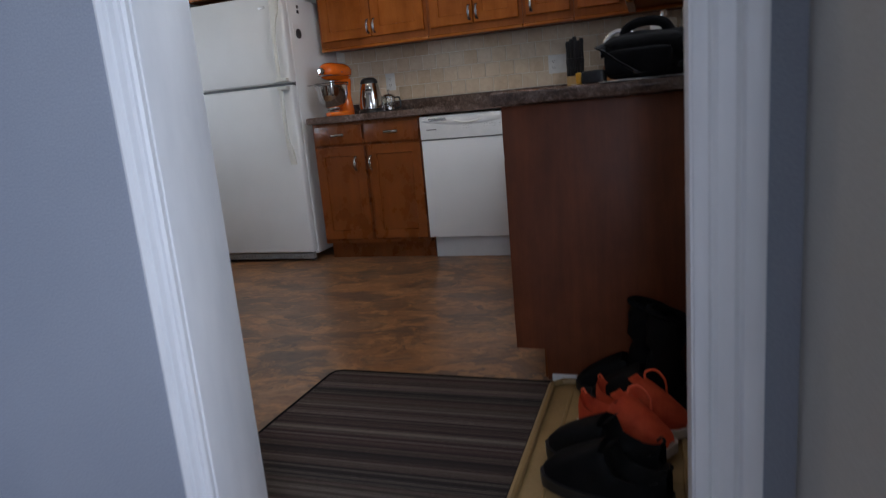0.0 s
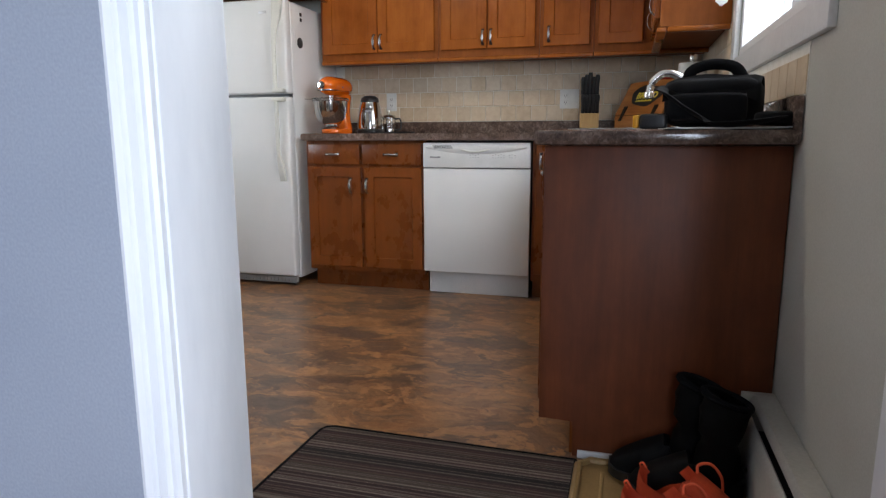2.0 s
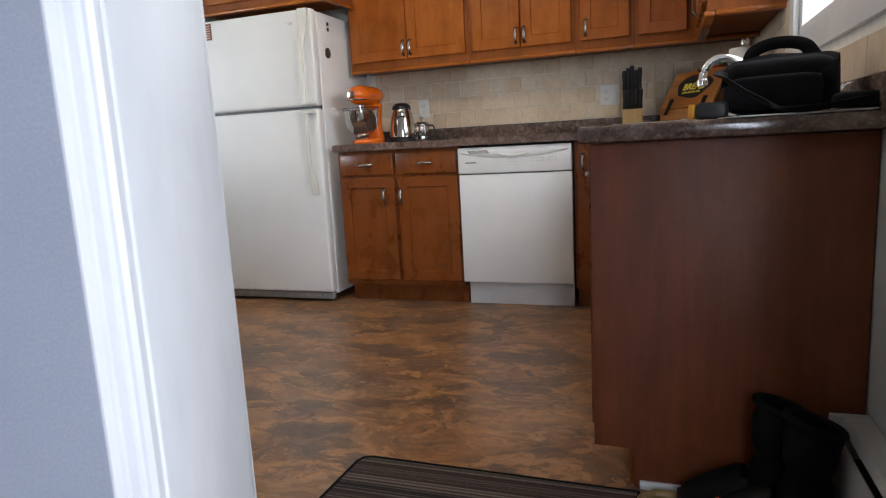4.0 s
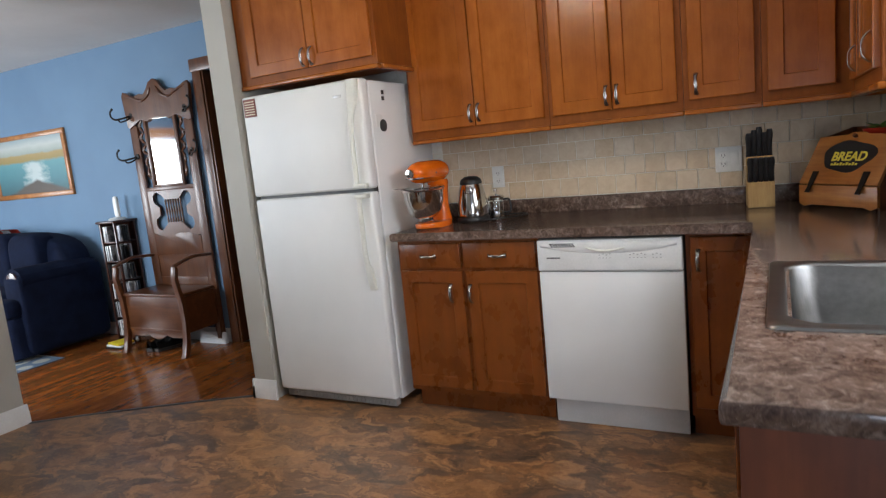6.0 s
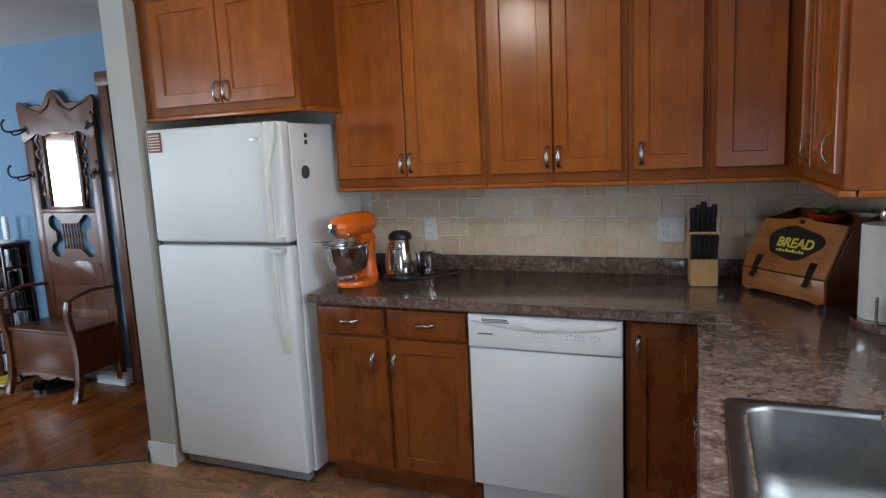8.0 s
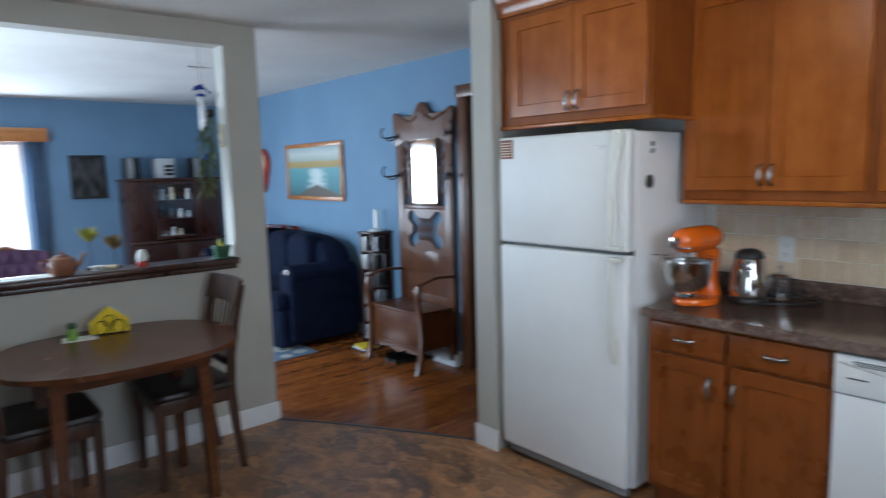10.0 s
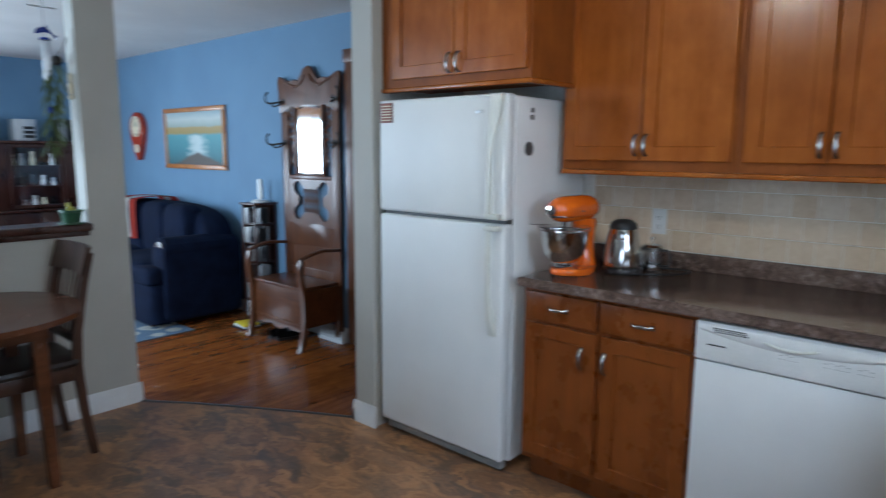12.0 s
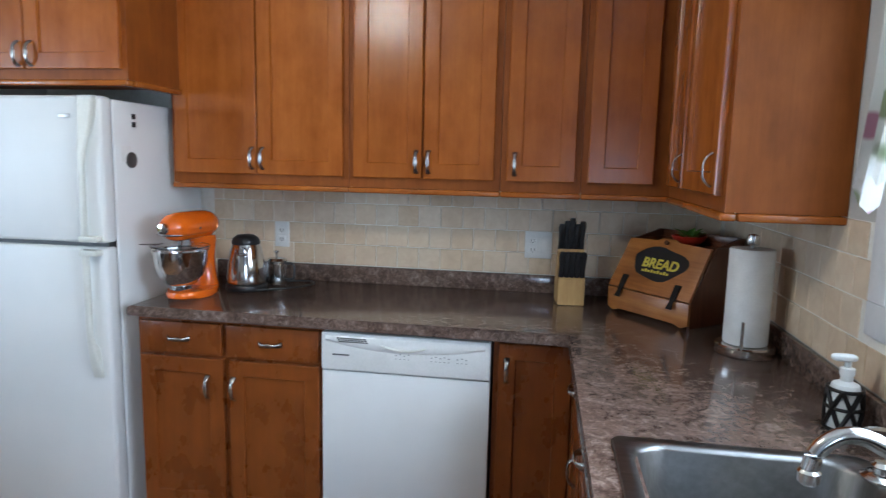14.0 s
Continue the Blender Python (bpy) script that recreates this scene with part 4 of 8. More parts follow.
root = thing("countertop", "brown mottled granite-look laminate countertop with a raised back lip", "countertop", pose(0, 0, 0))
bm = B()
outline = [(-2.165, CF), (CX, CF), (CX, CE), (EAST - 0.002, CE), (EAST - 0.002, SKY0), (SKX0, SKY0), (SKX0, SKY1), (EAST - 0.002, SKY1), (EAST - 0.002, BACK - 0.002), (-2.165, BACK - 0.002)]
prism(bm, outline, 0.8755, 0.915, "xy", 0.010)
box(bm, SKX1, EAST - 0.002, SKY0 - 0.012, SKY1 + 0.012, 0.8755, 0.9147)
part("top", bm, "granite", root)
bm = B()
box(bm, -2.165, EAST - 0.022, BACK - 0.022, BACK - 0.0015, 0.910, 0.989, 0.004, 2)
part("back_lip", bm, "granite", root)
bm = B()
box(bm, EAST - 0.021, EAST - 0.0015, CE, BACK - 0.023, 0.910, 0.989, 0.004, 2)
part("side_lip", bm, "granite", root)

# ---------------------------------------------------------------- sink, faucet
root = thing("kitchen_sink", "brushed stainless steel drop-in kitchen sink", "sink", pose(0, 0, 0))
bm = B()
cx, cy = (SKX0 + SKX1) / 2, (SKY0 + SKY1) / 2


def round_ring(cx, cy, hx, hy, r, z, n=7):
    out = []
    for sx, sy, a0 in ((1, 1, 0), (-1, 1, 90), (-1, -1, 180), (1, -1, 270)):
        for i in range(n):
            a = radians(a0 + 90 * i / (n - 1))
            out.append((cx + sx * (hx - r) + r * math.cos(a), cy + sy * (hy - r) + r * math.sin(a), z))
    return out


rings = [round_ring(cx, cy, 0.238, 0.300, 0.02, 0.916), round_ring(cx, cy, 0.236, 0.298, 0.022, 0.921), round_ring(cx, cy, 0.222, 0.284, 0.05, 0.922),
         round_ring(cx, cy, 0.206, 0.268, 0.065, 0.9215), round_ring(cx, cy, 0.200, 0.262, 0.068, 0.912), round_ring(cx, cy, 0.192, 0.254, 0.07, 0.78),
         round_ring(cx, cy, 0.166, 0.226, 0.075, 0.735), round_ring(cx, cy, 0.12, 0.18, 0.06, 0.728), round_ring(cx, cy, 0.04, 0.04, 0.04, 0.724)]
grid_faces(bm, rings, True, False)
bm.faces.new([bm.verts.new(p) for p in round_ring(cx, cy, 0.04, 0.04, 0.04, 0.7235)])
part("bowl", bm, "sink", root, angle=60)
bm = B()
lathe(bm, [(0.0, 0.727), (0.036, 0.727), (0.042, 0.729), (0.043, 0.725)], (cx, cy, 0), 24)
part("drain", bm, "chrome", root)

FX, FY = -0.030, 2.45
root = thing("faucet", "brushed nickel arched faucet with a side lever behind the sink", "faucet", pose(FX, FY, 0.9225))
bm = B()
lathe(bm, [(0.027, 0.0), (0.027, 0.005), (0.021, 0.011), (0.0185, 0.030), (0.0195, 0.044), (0.015, 0.052)], n=22)
part("base", bm, "chrome", root)
bm = B()
path = glide([(0, 0, 0.035), (-0.025, 0.001, 0.058), (-0.075, 0.002, 0.100), (-0.125, 0.003, 0.143), (-0.172, 0.004, 0.171), (-0.208, 0.005, 0.172), (-0.236, 0.006, 0.148), (-0.245, 0.006, 0.118)], 5)
tube(bm, path, [0.0135] * 20 + [0.0125] * 20, 14)
lathe(bm, [(0.0125, 0.0), (0.0160, -0.004), (0.0160, -0.018), (0.0125, -0.022)], (-0.245, 0.006, 0.119), 18)
part("spout", bm, "chrome", root)
bm = B()
lathe(bm, [(0.015, 0.050), (0.0165, 0.066), (0.011, 0.078)], n=18)
tube(bm, glide([(0, 0, 0.072), (-0.012, -0.014, 0.094), (-0.050, -0.030, 0.132), (-0.095, -0.038, 0.150), (-0.118, -0.040, 0.147)], 4), [0.007, 0.007, 0.0065, 0.006, 0.006, 0.0065, 0.007, 0.008, 0.009, 0.010, 0.011, 0.011, 0.010, 0.010, 0.009, 0.008, 0.007], 10, 0.6)
part("lever", bm, "chrome", root)
root = thing("sink_spray", "chrome pull-out sprayer cap on the counter", "sprayer", pose(-0.055, 2.70, 0.9225))
bm = B()
lathe(bm, [(0.0, 0.0), (0.032, 0.0), (0.034, 0.005), (0.026, 0.011), (0.015, 0.014), (0.014, 0.022), (0.018, 0.026), (0.012, 0.033), (0.0, 0.034)], n=22)
part("cap", bm, "chrome", root)
root = thing("counter_dispenser", "chrome curved built-in soap dispenser", "soap dispenser", pose(0.012, 2.80, 0.915))
bm = B()
lathe(bm, [(0.019, 0.0), (0.019, 0.005), (0.010, 0.012), (0.009, 0.045), (0.012, 0.05), (0.0, 0.055)], n=16)
tube(bm, glide([(0, 0, 0.045), (-0.02, 0, 0.06), (-0.05, 0, 0.06), (-0.06, 0, 0.05)], 4), 0.006, 8)
part("pump", bm, "chrome", root)

# ---------------------------------------------------------------- refrigerator
FRX0, FRX1, FRY, FRH = -2.984, -2.226, 3.575, 1.666
root = thing("refrigerator", "white top-freezer refrigerator with long side handles", "refrigerator", pose(FRX0, FRY, 0))
fw = FRX1 - FRX0
bm = B()
box(bm, 0.004, fw - 0.004, 0.072, 0.66, 0.045, FRH - 0.006, 0.008, 3)
part("body", bm, "fridge", root)
bm = B()
box(bm, 0, fw, 0.0, 0.064, 0.065, 1.126, 0.014, 4)
fd = part("fridge_door", bm, "fridge", root)
bm = B()
box(bm, 0, fw, 0.0, 0.064, 1.142, FRH, 0.014, 4)
zd = part("freezer_door", bm, "fridge", root)
bm = B()
box(bm, 0.012, fw - 0.012, 0.03, 0.075, 1.118, 1.150)
box(bm, 0.012, fw - 0.012, 0.06, 0.076, 0.07, FRH - 0.012)
part("gasket", bm, "dark_grey", root)
bm = B()
box(bm, 0.02, fw - 0.02, 0.03, 0.07, 0.018, 0.058, 0.003)
for i in range(26):
    box(bm, 0.05 + i * 0.025, 0.068 + i * 0.025, 0.026, 0.031, 0.026, 0.050)
part("grille", bm, "terracotta", root)
for i, (x, y) in enumerate(((0.06, 0.1), (fw - 0.06, 0.1), (0.06, 0.6), (fw - 0.06, 0.6))):
    bm = B()
    lathe(bm, [(0.018, 0.0), (0.018, 0.03), (0.010, 0.032), (0.010, 0.05)], (x, y, 0), 12)
    part("foot", bm, "black", root)


def fridge_handle(door, zs, flip):
    """A broad stile at the door's edge that narrows into a free-standing grip towards the seam."""
    b2 = B()
    za, zb, zc = zs                       # far end, where the grip begins, seam
    rows = []
    n2 = 18
    for k in range(n2 + 1):
        t = k / n2
        z = za + (zc - za) * t
        g = min(1.0, max(0.0, (z - za) / (zb - za)))
        g = g * g * (3 - 2 * g)
        left = fw - 0.074 - 0.006 * g
        right = fw - 0.012 - 0.044 * g if not flip else fw - 0.034 - 0.022 * g
        out = 0.022 + 0.010 * g - (0.012 * (1 - min(1, t / 0.10)) if flip else 0.0)
        back = 0.002 if g < 0.55 else -out + 0.014
        rows.append([(left, back, z), (left, -out + 0.005, z), (left + 0.006, -out, z), (right - 0.006, -out, z), (right, -out + 0.005, z), (right, back, z)])
    grid_faces(b2, rows, True, True)
    lo, hi = sorted((zc, zc + (0.022 if zc < za else -0.022)))
    box(b2, fw - 0.088, fw - 0.014, -0.034, 0.001, lo, hi, 0.005, 2)
    return part("handle", b2, "cream_plastic", door, "slightly yellowed white plastic handle")


fridge_handle(zd, (1.664, 1.40, 1.148), False)
fridge_handle(fd, (0.640, 0.84, 1.120), True)
bm = B()
box(bm, fw - 0.165, fw - 0.118, -0.0025, 0.001, 1.588, 1.602, 0.001)
part("badge", bm, "silver", zd, "small grey metal badge")
bm = B()
box(bm, 0.014, 0.096, -0.0035, -0.0005, 1.560, 1.652, 0.0008)
mg = solo("fridge_note", bm, "magnet_red", "faded red printed card stuck on the freezer door", "card", pose(FRX0, FRY, 0))
for i in range(6):
    bm = B()
    box(bm, 0.022, 0.088, -0.0042, -0.003, 1.570 + i * 0.013, 1.5745 + i * 0.013)
    part("print_line", bm, "cream", mg)
for z in (1.605, 1.575):
    bm = B()
    box(bm, -0.0005, 0.006, 0.178, 0.196, z - 0.010, z + 0.010, 0.002)
    solo("fridge_magnet", bm, "black", "small black square magnet on the refrigerator side", "magnet", pose(FRX1 - 0.004, FRY, 0), group="fridge magnets")
bm = B()
lathe(bm, [(0.0, 0.0), (0.030, 0.0), (0.030, 0.006), (0.022, 0.009), (0.0, 0.010)], (0, 0.165, 1.442), 24, "x")
rm = solo("fridge_magnet", bm, "dark_grey", "round dark magnet with a grey rim on the refrigerator side", "magnet", pose(FRX1 - 0.004, FRY, 0), group="fridge magnets")
bm = B()
box(bm, 0.0, 0.002, 0.108, 0.165, 1.435, 1.495)
solo("fridge_slip", bm, "paper", "small pale paper slip under the round magnet", "paper", pose(FRX1 - 0.004, FRY, 0))

# ---------------------------------------------------------------- dishwasher
DWX, DWW, DWY = -1.430, 0.602, 3.612
root = thing("dishwasher", "white built-in dishwasher with a curved control panel", "dishwasher", pose(DWX, DWY, 0))
bm = B()
box(bm, 0.005, DWW - 0.005, 0.03, 0.60, 0.145, 0.865, 0.003)
box(bm, 0.02, DWW - 0.02, 0.12, 0.60, 0.004, 0.146)
part("body", bm, "dark_grey", root)
bm = B()
box(bm, 0.003, DWW - 0.003, 0.0, 0.03, 0.140, 0.722, 0.004, 2)
part("door", bm, "fridge", root)
bm = B()
box(bm, 0.003, DWW - 0.003, -0.010, 0.03, 0.727, 0.863, 0.006, 3)
cp = part("control_panel", bm, "white_plastic", root)
bm = B()
n = 14
rows = []
for k in range(n + 1):
    t = k / n
    x = 0.02 + t * (DWW - 0.04)
    bow = 0.030 * (1 - (2 * t - 1) ** 2)
    rows.append([(x, -0.0105, 0.852), (x, -0.016, 0.845), (x, -0.017, 0.840 - bow * 0.9), (x, -0.0105, 0.832 - bow)])
grid_faces(bm, rows)
part("visor", bm, "white_plastic", cp)
bm = B()
pts = []
for k in range(13):
    t = k / 12
    pts.append((0.22 + 0.16 * t, -0.0175, 0.828 - 0.014 * (1 - (2 * t - 1) ** 2)))
tube(bm, pts, [0.002] + [0.005] * 11 + [0.002], 8)
part("latch_grip", bm, "cream_plastic", cp, "shadowed curved latch grip")
bm = B()
for i in range(9):
    for j in range(3):
        box(bm, 0.070 + i * 0.012 - j * 0.004, 0.079 + i * 0.012 - j * 0.004, -0.018, -0.0135, 0.832 + j * 0.006, 0.8355 + j * 0.006)
part("vent_slots", bm, "black", cp, "dark slanted vent slots")
bm = B()
box(bm, 0.045, 0.105, -0.0115, -0.0095, 0.782, 0.787)
part("name_bar", bm, "dark_grey", cp)
for gx, gn in ((0.27, 4), (0.395, 5), (0.485, 3)):
    bm = B()
    for i in range(gn):
        box(bm, gx + i * 0.015, gx + 0.007 + i * 0.015, -0.0112, -0.0095, 0.782, 0.784)
        box(bm, gx + i * 0.015, gx + 0.007 + i * 0.015, -0.0112, -0.0095, 0.794 + 0.004 * (i % 2), 0.797 + 0.004 * (i % 2))
    part("button_row", bm, "terracotta", cp)
bm = B()
box(bm, 0.012, DWW - 0.012, 0.075, 0.095, 0.002, 0.139, 0.003)
for x in (0.03, DWW - 0.03):
    lathe(bm, [(0.005, 0.076), (0.005, 0.072)], (x, 0, 0.06), 10, "y")
part("kick_plate", bm, "white_plastic", root)

# ---------------------------------------------------------------- things on the counter
CT = 0.9155
def stand_mixer(m):
    root = thing("stand_mixer", "glossy orange stand mixer with a steel bowl", "mixer", m)
    b2 = B()
    out = [(0.095 * math.cos(a), 0.02 + 0.14 * math.sin(a)) for a in [2 * math.pi * i / 32 for i in range(32)]]
    out = [(x * (1.0 if y < 0.05 else 0.92), y) for x, y in out]
    prism(b2, out, 0.0, 0.030, "xy", 0.010)
    part("base", b2, "orange", root)
    b2 = B()
    rows = []
    for k in range(12):
        t = k / 11
        z = 0.02 + 0.235 * t
        yc = 0.105 + 0.018 * math.sin(t * 3.1) - 0.018 * t
        wx, wy = 0.062 - 0.022 * math.sin(math.pi * min(1, t * 1.1)), 0.055 - 0.014 * math.sin(math.pi * t)
        rows.append([(wx * math.cos(a), yc + wy * math.sin(a), z) for a in [2 * math.pi * i / 20 for i in range(20)]])
    grid_faces(b2, rows, True, True)
    part("column", b2, "orange", root)
    b2 = B()
    rows = []
    for k in range(15):
        t = k / 14
        y = -0.165 + 0.325 * t
        r = 0.060 * (max(0.0, 1 - abs(2 * t - 1.06) ** 4.5)) ** 0.5 + 0.012
        rows.append([(r * 0.98 * math.cos(a), y, 0.305 + r * 0.86 * math.sin(a)) for a in [2 * math.pi * i / 22 for i in range(22)]])
    grid_faces(b2, rows, True, True)
    head = part("head", b2, "orange", root, angle=70)
    b2 = B()
    rows = []
    for k in range(13):
        t = k / 12
        y = -0.160 + 0.30 * t
        r = 0.0745 * (max(0.02, 1 - abs(2 * t - 1.0) ** 6)) ** 0.5
        rows.append([(r * math.cos(a), y, 0.276 + 0.007 * math.sin(a)) for a in [2 * math.pi * i / 16 for i in range(16)]])
    grid_faces(b2, rows, True, True)
    part("trim_band", b2, "steel", head, "polished steel trim band")
    b2 = B()
    lathe(b2, [(0.0, -0.184), (0.021, -0.182), (0.023, -0.168), (0.021, -0.160)], (0, 0, 0.305), 18, "y")
    part("hub_cap", b2, "steel", head)
    b2 = B()
    lathe(b2, [(0.0, 0.070), (0.008, 0.070), (0.009, 0.058)], (0, -0.02, 0.30), 10, "x")
    part("knob", b2, "black", head)
    b2 = B()
    lathe(b2, [(0.036, 0.258), (0.038, 0.272), (0.026, 0.250), (0.010, 0.245), (0.008, 0.19), (0.012, 0.185)], (0, -0.065, 0), 18)
    for k in range(8):
        a = math.pi * k / 8
        tube(b2, glide([(0, -0.065, 0.20), (0.035 * math.cos(a), -0.065 + 0.035 * math.sin(a), 0.15), (0.030 * math.cos(a), -0.065 + 0.030 * math.sin(a), 0.10), (0, -0.065, 0.085)], 3), 0.0014, 5)
    part("whisk", b2, "steel", root)
    b2 = B()
    lathe(b2, [(0.0, 0.034), (0.046, 0.034), (0.050, 0.042), (0.040, 0.052), (0.066, 0.066), (0.092, 0.100), (0.106, 0.150), (0.110, 0.205), (0.114, 0.208), (0.107, 0.204), (0.103, 0.150), (0.088, 0.104), (0.062, 0.071), (0.0, 0.066)], (0, -0.065, 0), 36)
    bowl = part("bowl", b2, "steel", root)
    b2 = B()
    tube(b2, glide([(-0.106, -0.045, 0.19), (-0.134, -0.035, 0.185), (-0.138, -0.034, 0.15), (-0.122, -0.040, 0.115), (-0.092, -0.050, 0.107)], 5), 0.0055, 8, 1.5)
    part("bowl_handle", b2, "steel", bowl)
    b2 = B()
    lathe(b2, [(0.070, 0.214), (0.118, 0.226), (0.120, 0.224), (0.116, 0.205), (0.113, 0.205), (0.115, 0.221), (0.070, 0.210)], (0, -0.065, 0), 32, caps=False)
    box(b2, -0.175, -0.105, -0.10, -0.03, 0.222, 0.225, 0.001)
    part("pouring_shield", b2, "glass", root, "clear plastic pouring shield").visible_shadow = False
    return root


stand_mixer(pose(-2.048, 3.820, CT, 0, 0, -4) @ Matrix.Scale(0.91, 4))

root = thing("kettle", "polished steel electric kettle with black base and lid", "kettle", pose(-1.893, 3.985, CT, 0, 0, 17))
bm = B()
lathe(bm, [(0.0, 0.0), (0.082, 0.0), (0.085, 0.006), (0.083, 0.020), (0.078, 0.026), (0.0, 0.026)], n=32)
part("base", bm, "black", root)
bm = B()
lathe(bm, [(0.070, 0.027), (0.078, 0.030), (0.079, 0.050), (0.074, 0.110), (0.064, 0.165), (0.056, 0.190), (0.0, 0.192)], n=36)
part("body", bm, "steel", root)
bm = B()
lathe(bm, [(0.056, 0.189), (0.058, 0.198), (0.052, 0.215), (0.034, 0.228), (0.0, 0.232)], n=28)
tube(bm, glide([(0, 0.045, 0.215), (0, 0.085, 0.212), (0, 0.112, 0.180), (0, 0.112, 0.110), (0, 0.086, 0.060), (0, 0.074, 0.058)], 5), 0.012, 10, 0.8)
part("handle_and_lid", bm, "black", root)
bm = B()
prism(bm, [(-0.022, 0.150), (0.022, 0.150), (0.014, 0.178), (0.0, 0.186), (-0.014, 0.178)], -0.088, -0.052, "xz", 0.004)
part("spout", bm, "steel", root)
bm = B()
tube(bm, glide([(-0.01, 0.078, 0.008), (0.08, 0.10, 0.006), (0.18, 0.14, 0.006), (0.25, 0.13, 0.006), (0.27, 0.07, 0.006), (0.21, 0.0, 0.006), (0.10, -0.05, 0.006), (0.05, -0.07, 0.006)], 6), 0.004, 8)
part("cord", bm, "black", root)

root = thing("coffee_press", "small glass and chrome coffee press", "coffee press", pose(-1.818, 4.120, CT))
bm = B()
lathe(bm, [(0.0, 0.002), (0.040, 0.002), (0.041, 0.006), (0.041, 0.098), (0.039, 0.098), (0.039, 0.008), (0.0, 0.006)], n=24)
part("beaker", bm, "glass", root, "clear glass beaker")
bm = B()
lathe(bm, [(0.0425, 0.003), (0.0435, 0.012), (0.0425, 0.030)], n=24, caps=False)
lathe(bm, [(0.0435, 0.092), (0.0445, 0.104), (0.036, 0.114), (0.010, 0.118), (0.004, 0.120), (0.004, 0.135), (0.010, 0.138), (0.010, 0.146), (0.0, 0.150)], n=24)
for k in range(4):
    a = math.pi / 4 + math.pi / 2 * k
    box(bm, 0.042 * math.cos(a) - 0.003, 0.042 * math.cos(a) + 0.003, 0.042 * math.sin(a) - 0.003, 0.042 * math.sin(a) + 0.003, 0.0, 0.100)
part("frame", bm, "chrome", root)
bm = B()
tube(bm, glide([(0.042, 0, 0.092), (0.075, 0, 0.088), (0.078, 0, 0.030), (0.042, 0, 0.022)], 5), 0.0055, 8)
part("handle", bm, "black", root)
root = thing("brown_jar", "small amber-brown glass jar behind the mixer", "jar", pose(-1.975, 4.150, CT))
bm = B()
lathe(bm, [(0.0, 0.0), (0.045, 0.0), (0.048, 0.01), (0.048, 0.085), (0.038, 0.102), (0.0, 0.104)], n=24)
part("body", bm, "clay", root)
bm = B()
lathe(bm, [(0.039, 0.101), (0.040, 0.120), (0.0, 0.122)], n=24)
part("lid", bm, "mahogany", root)

root = thing("knife_block", "pale beech knife block full of black-handled knives", "knife block", pose(-0.562, 4.070, CT, 0, 0, 6))
bm = B()
prism(bm, [(-0.05, 0), (0.07, 0), (0.07, 0.105), (0.045, 0.20), (0.005, 0.215), (-0.012, 0.125), (-0.05, 0.105)], -0.052, 0.052, "yz", 0.003)
part("block", bm, "block", root)
for i in range(5):
    for j in range(2):
        bm = B()
        x = -0.040 + i * 0.020
        y, z = (-0.032, 0.106) if j == 0 else (0.025, 0.206)
        ln = 0.105 if j == 0 else 0.108 + 0.012 * ((i * 7) % 3)
        tube(bm, glide([(x, y, z - 0.01), (x, y - 0.010, z + 0.02), (x, y - 0.020, z + ln * 0.6), (x, y - 0.030, z + ln)], 3), [0.0065, 0.007, 0.0085, 0.008, 0.0075, 0.0075, 0.008, 0.009, 0.0095, 0.007], 8, 1.4, (1, 0, 0))
        part("knife_handle", bm, "black", root)

root = bread_box = thing("bread_box", "golden pine bread box with a slanted lettered lid", "bread box", pose(-0.185, 3.968, CT, 0, 0, -50))
bw = 0.185
bm = B()
side = [(-0.135, 0.0), (0.135, 0.0), (0.135, 0.272), (-0.022, 0.272), (-0.135, 0.085)]
prism(bm, side, bw - 0.012, bw, "yz", 0.002)
prism(bm, side, -bw, -bw + 0.012, "yz", 0.002)
box(bm, -bw + 0.012, bw - 0.012, 0.123, 0.135, 0, 0.272)
box(bm, -bw + 0.012, bw - 0.012, -0.020, 0.123, 0.244, 0.256, 0.002)
box(bm, -bw + 0.012, bw - 0.012, -0.13, 0.13, 0.010, 0.020)
part("case", bm, "bread_side", root, "darker stained pine case")
bm = B()
prism(bm, [(-bw, 0.012), (-bw + 0.03, 0.0), (-bw + 0.06, 0.012), (bw - 0.06, 0.012), (bw - 0.03, 0.0), (bw, 0.012), (bw, 0.088), (-bw, 0.088)], -0.148, -0.134, "xz", 0.002)
part("front_board", bm, "bread_wood", root)
lid_m = pose(0, -0.136, 0.088, -30, 0, 0)
bm = B()
prism(bm, [(-bw, 0.0), (bw, 0.0), (bw - 0.004, 0.206), (0.05, 0.206), (0.03, 0.220), (-0.03, 0.220), (-0.05, 0.206), (-bw + 0.004, 0.206)], -0.014, 0.0, "xz", 0.003)
lid = part("lid", bm, "bread_wood", root)
lid.matrix_local = lid_m
bm = B()
prism(bm, [((0.118 + 0.012 * math.sin(3 * a + 0.6)) * math.cos(a), 0.116 + (0.066 + 0.006 * math.sin(4 * a)) * math.sin(a)) for a in [2 * math.pi * i / 28 for i in range(28)]], -0.0155, -0.0135, "xz")
pl = part("label_patch", bm, "black", lid, "black oval label patch")
txt = bpy.data.curves.new("bread_word", "FONT")
txt.body, txt.size, txt.extrude, txt.align_x, txt.offset = "BREAD", 0.052, 0.0006, "CENTER", 0.0016
tob = new("bread_word", txt)
bpy.context.view_layer.update()
me = bpy.data.meshes.new_from_object(tob.evaluated_get(bpy.context.evaluated_depsgraph_get()))
bpy.data.objects.remove(tob)
me.materials.clear()
me.materials.append(M["letter"])
wd = new("lettering", me)
wd.parent, wd.matrix_local = lid, pose(0.010, -0.0162, 0.098, 90, 0, 0)
bm = B()
for i in range(9):
    box(bm, -0.062 + i * 0.014, -0.052 + i * 0.014, -0.0165, -0.0150, 0.078, 0.086 + 0.004 * (i % 2))
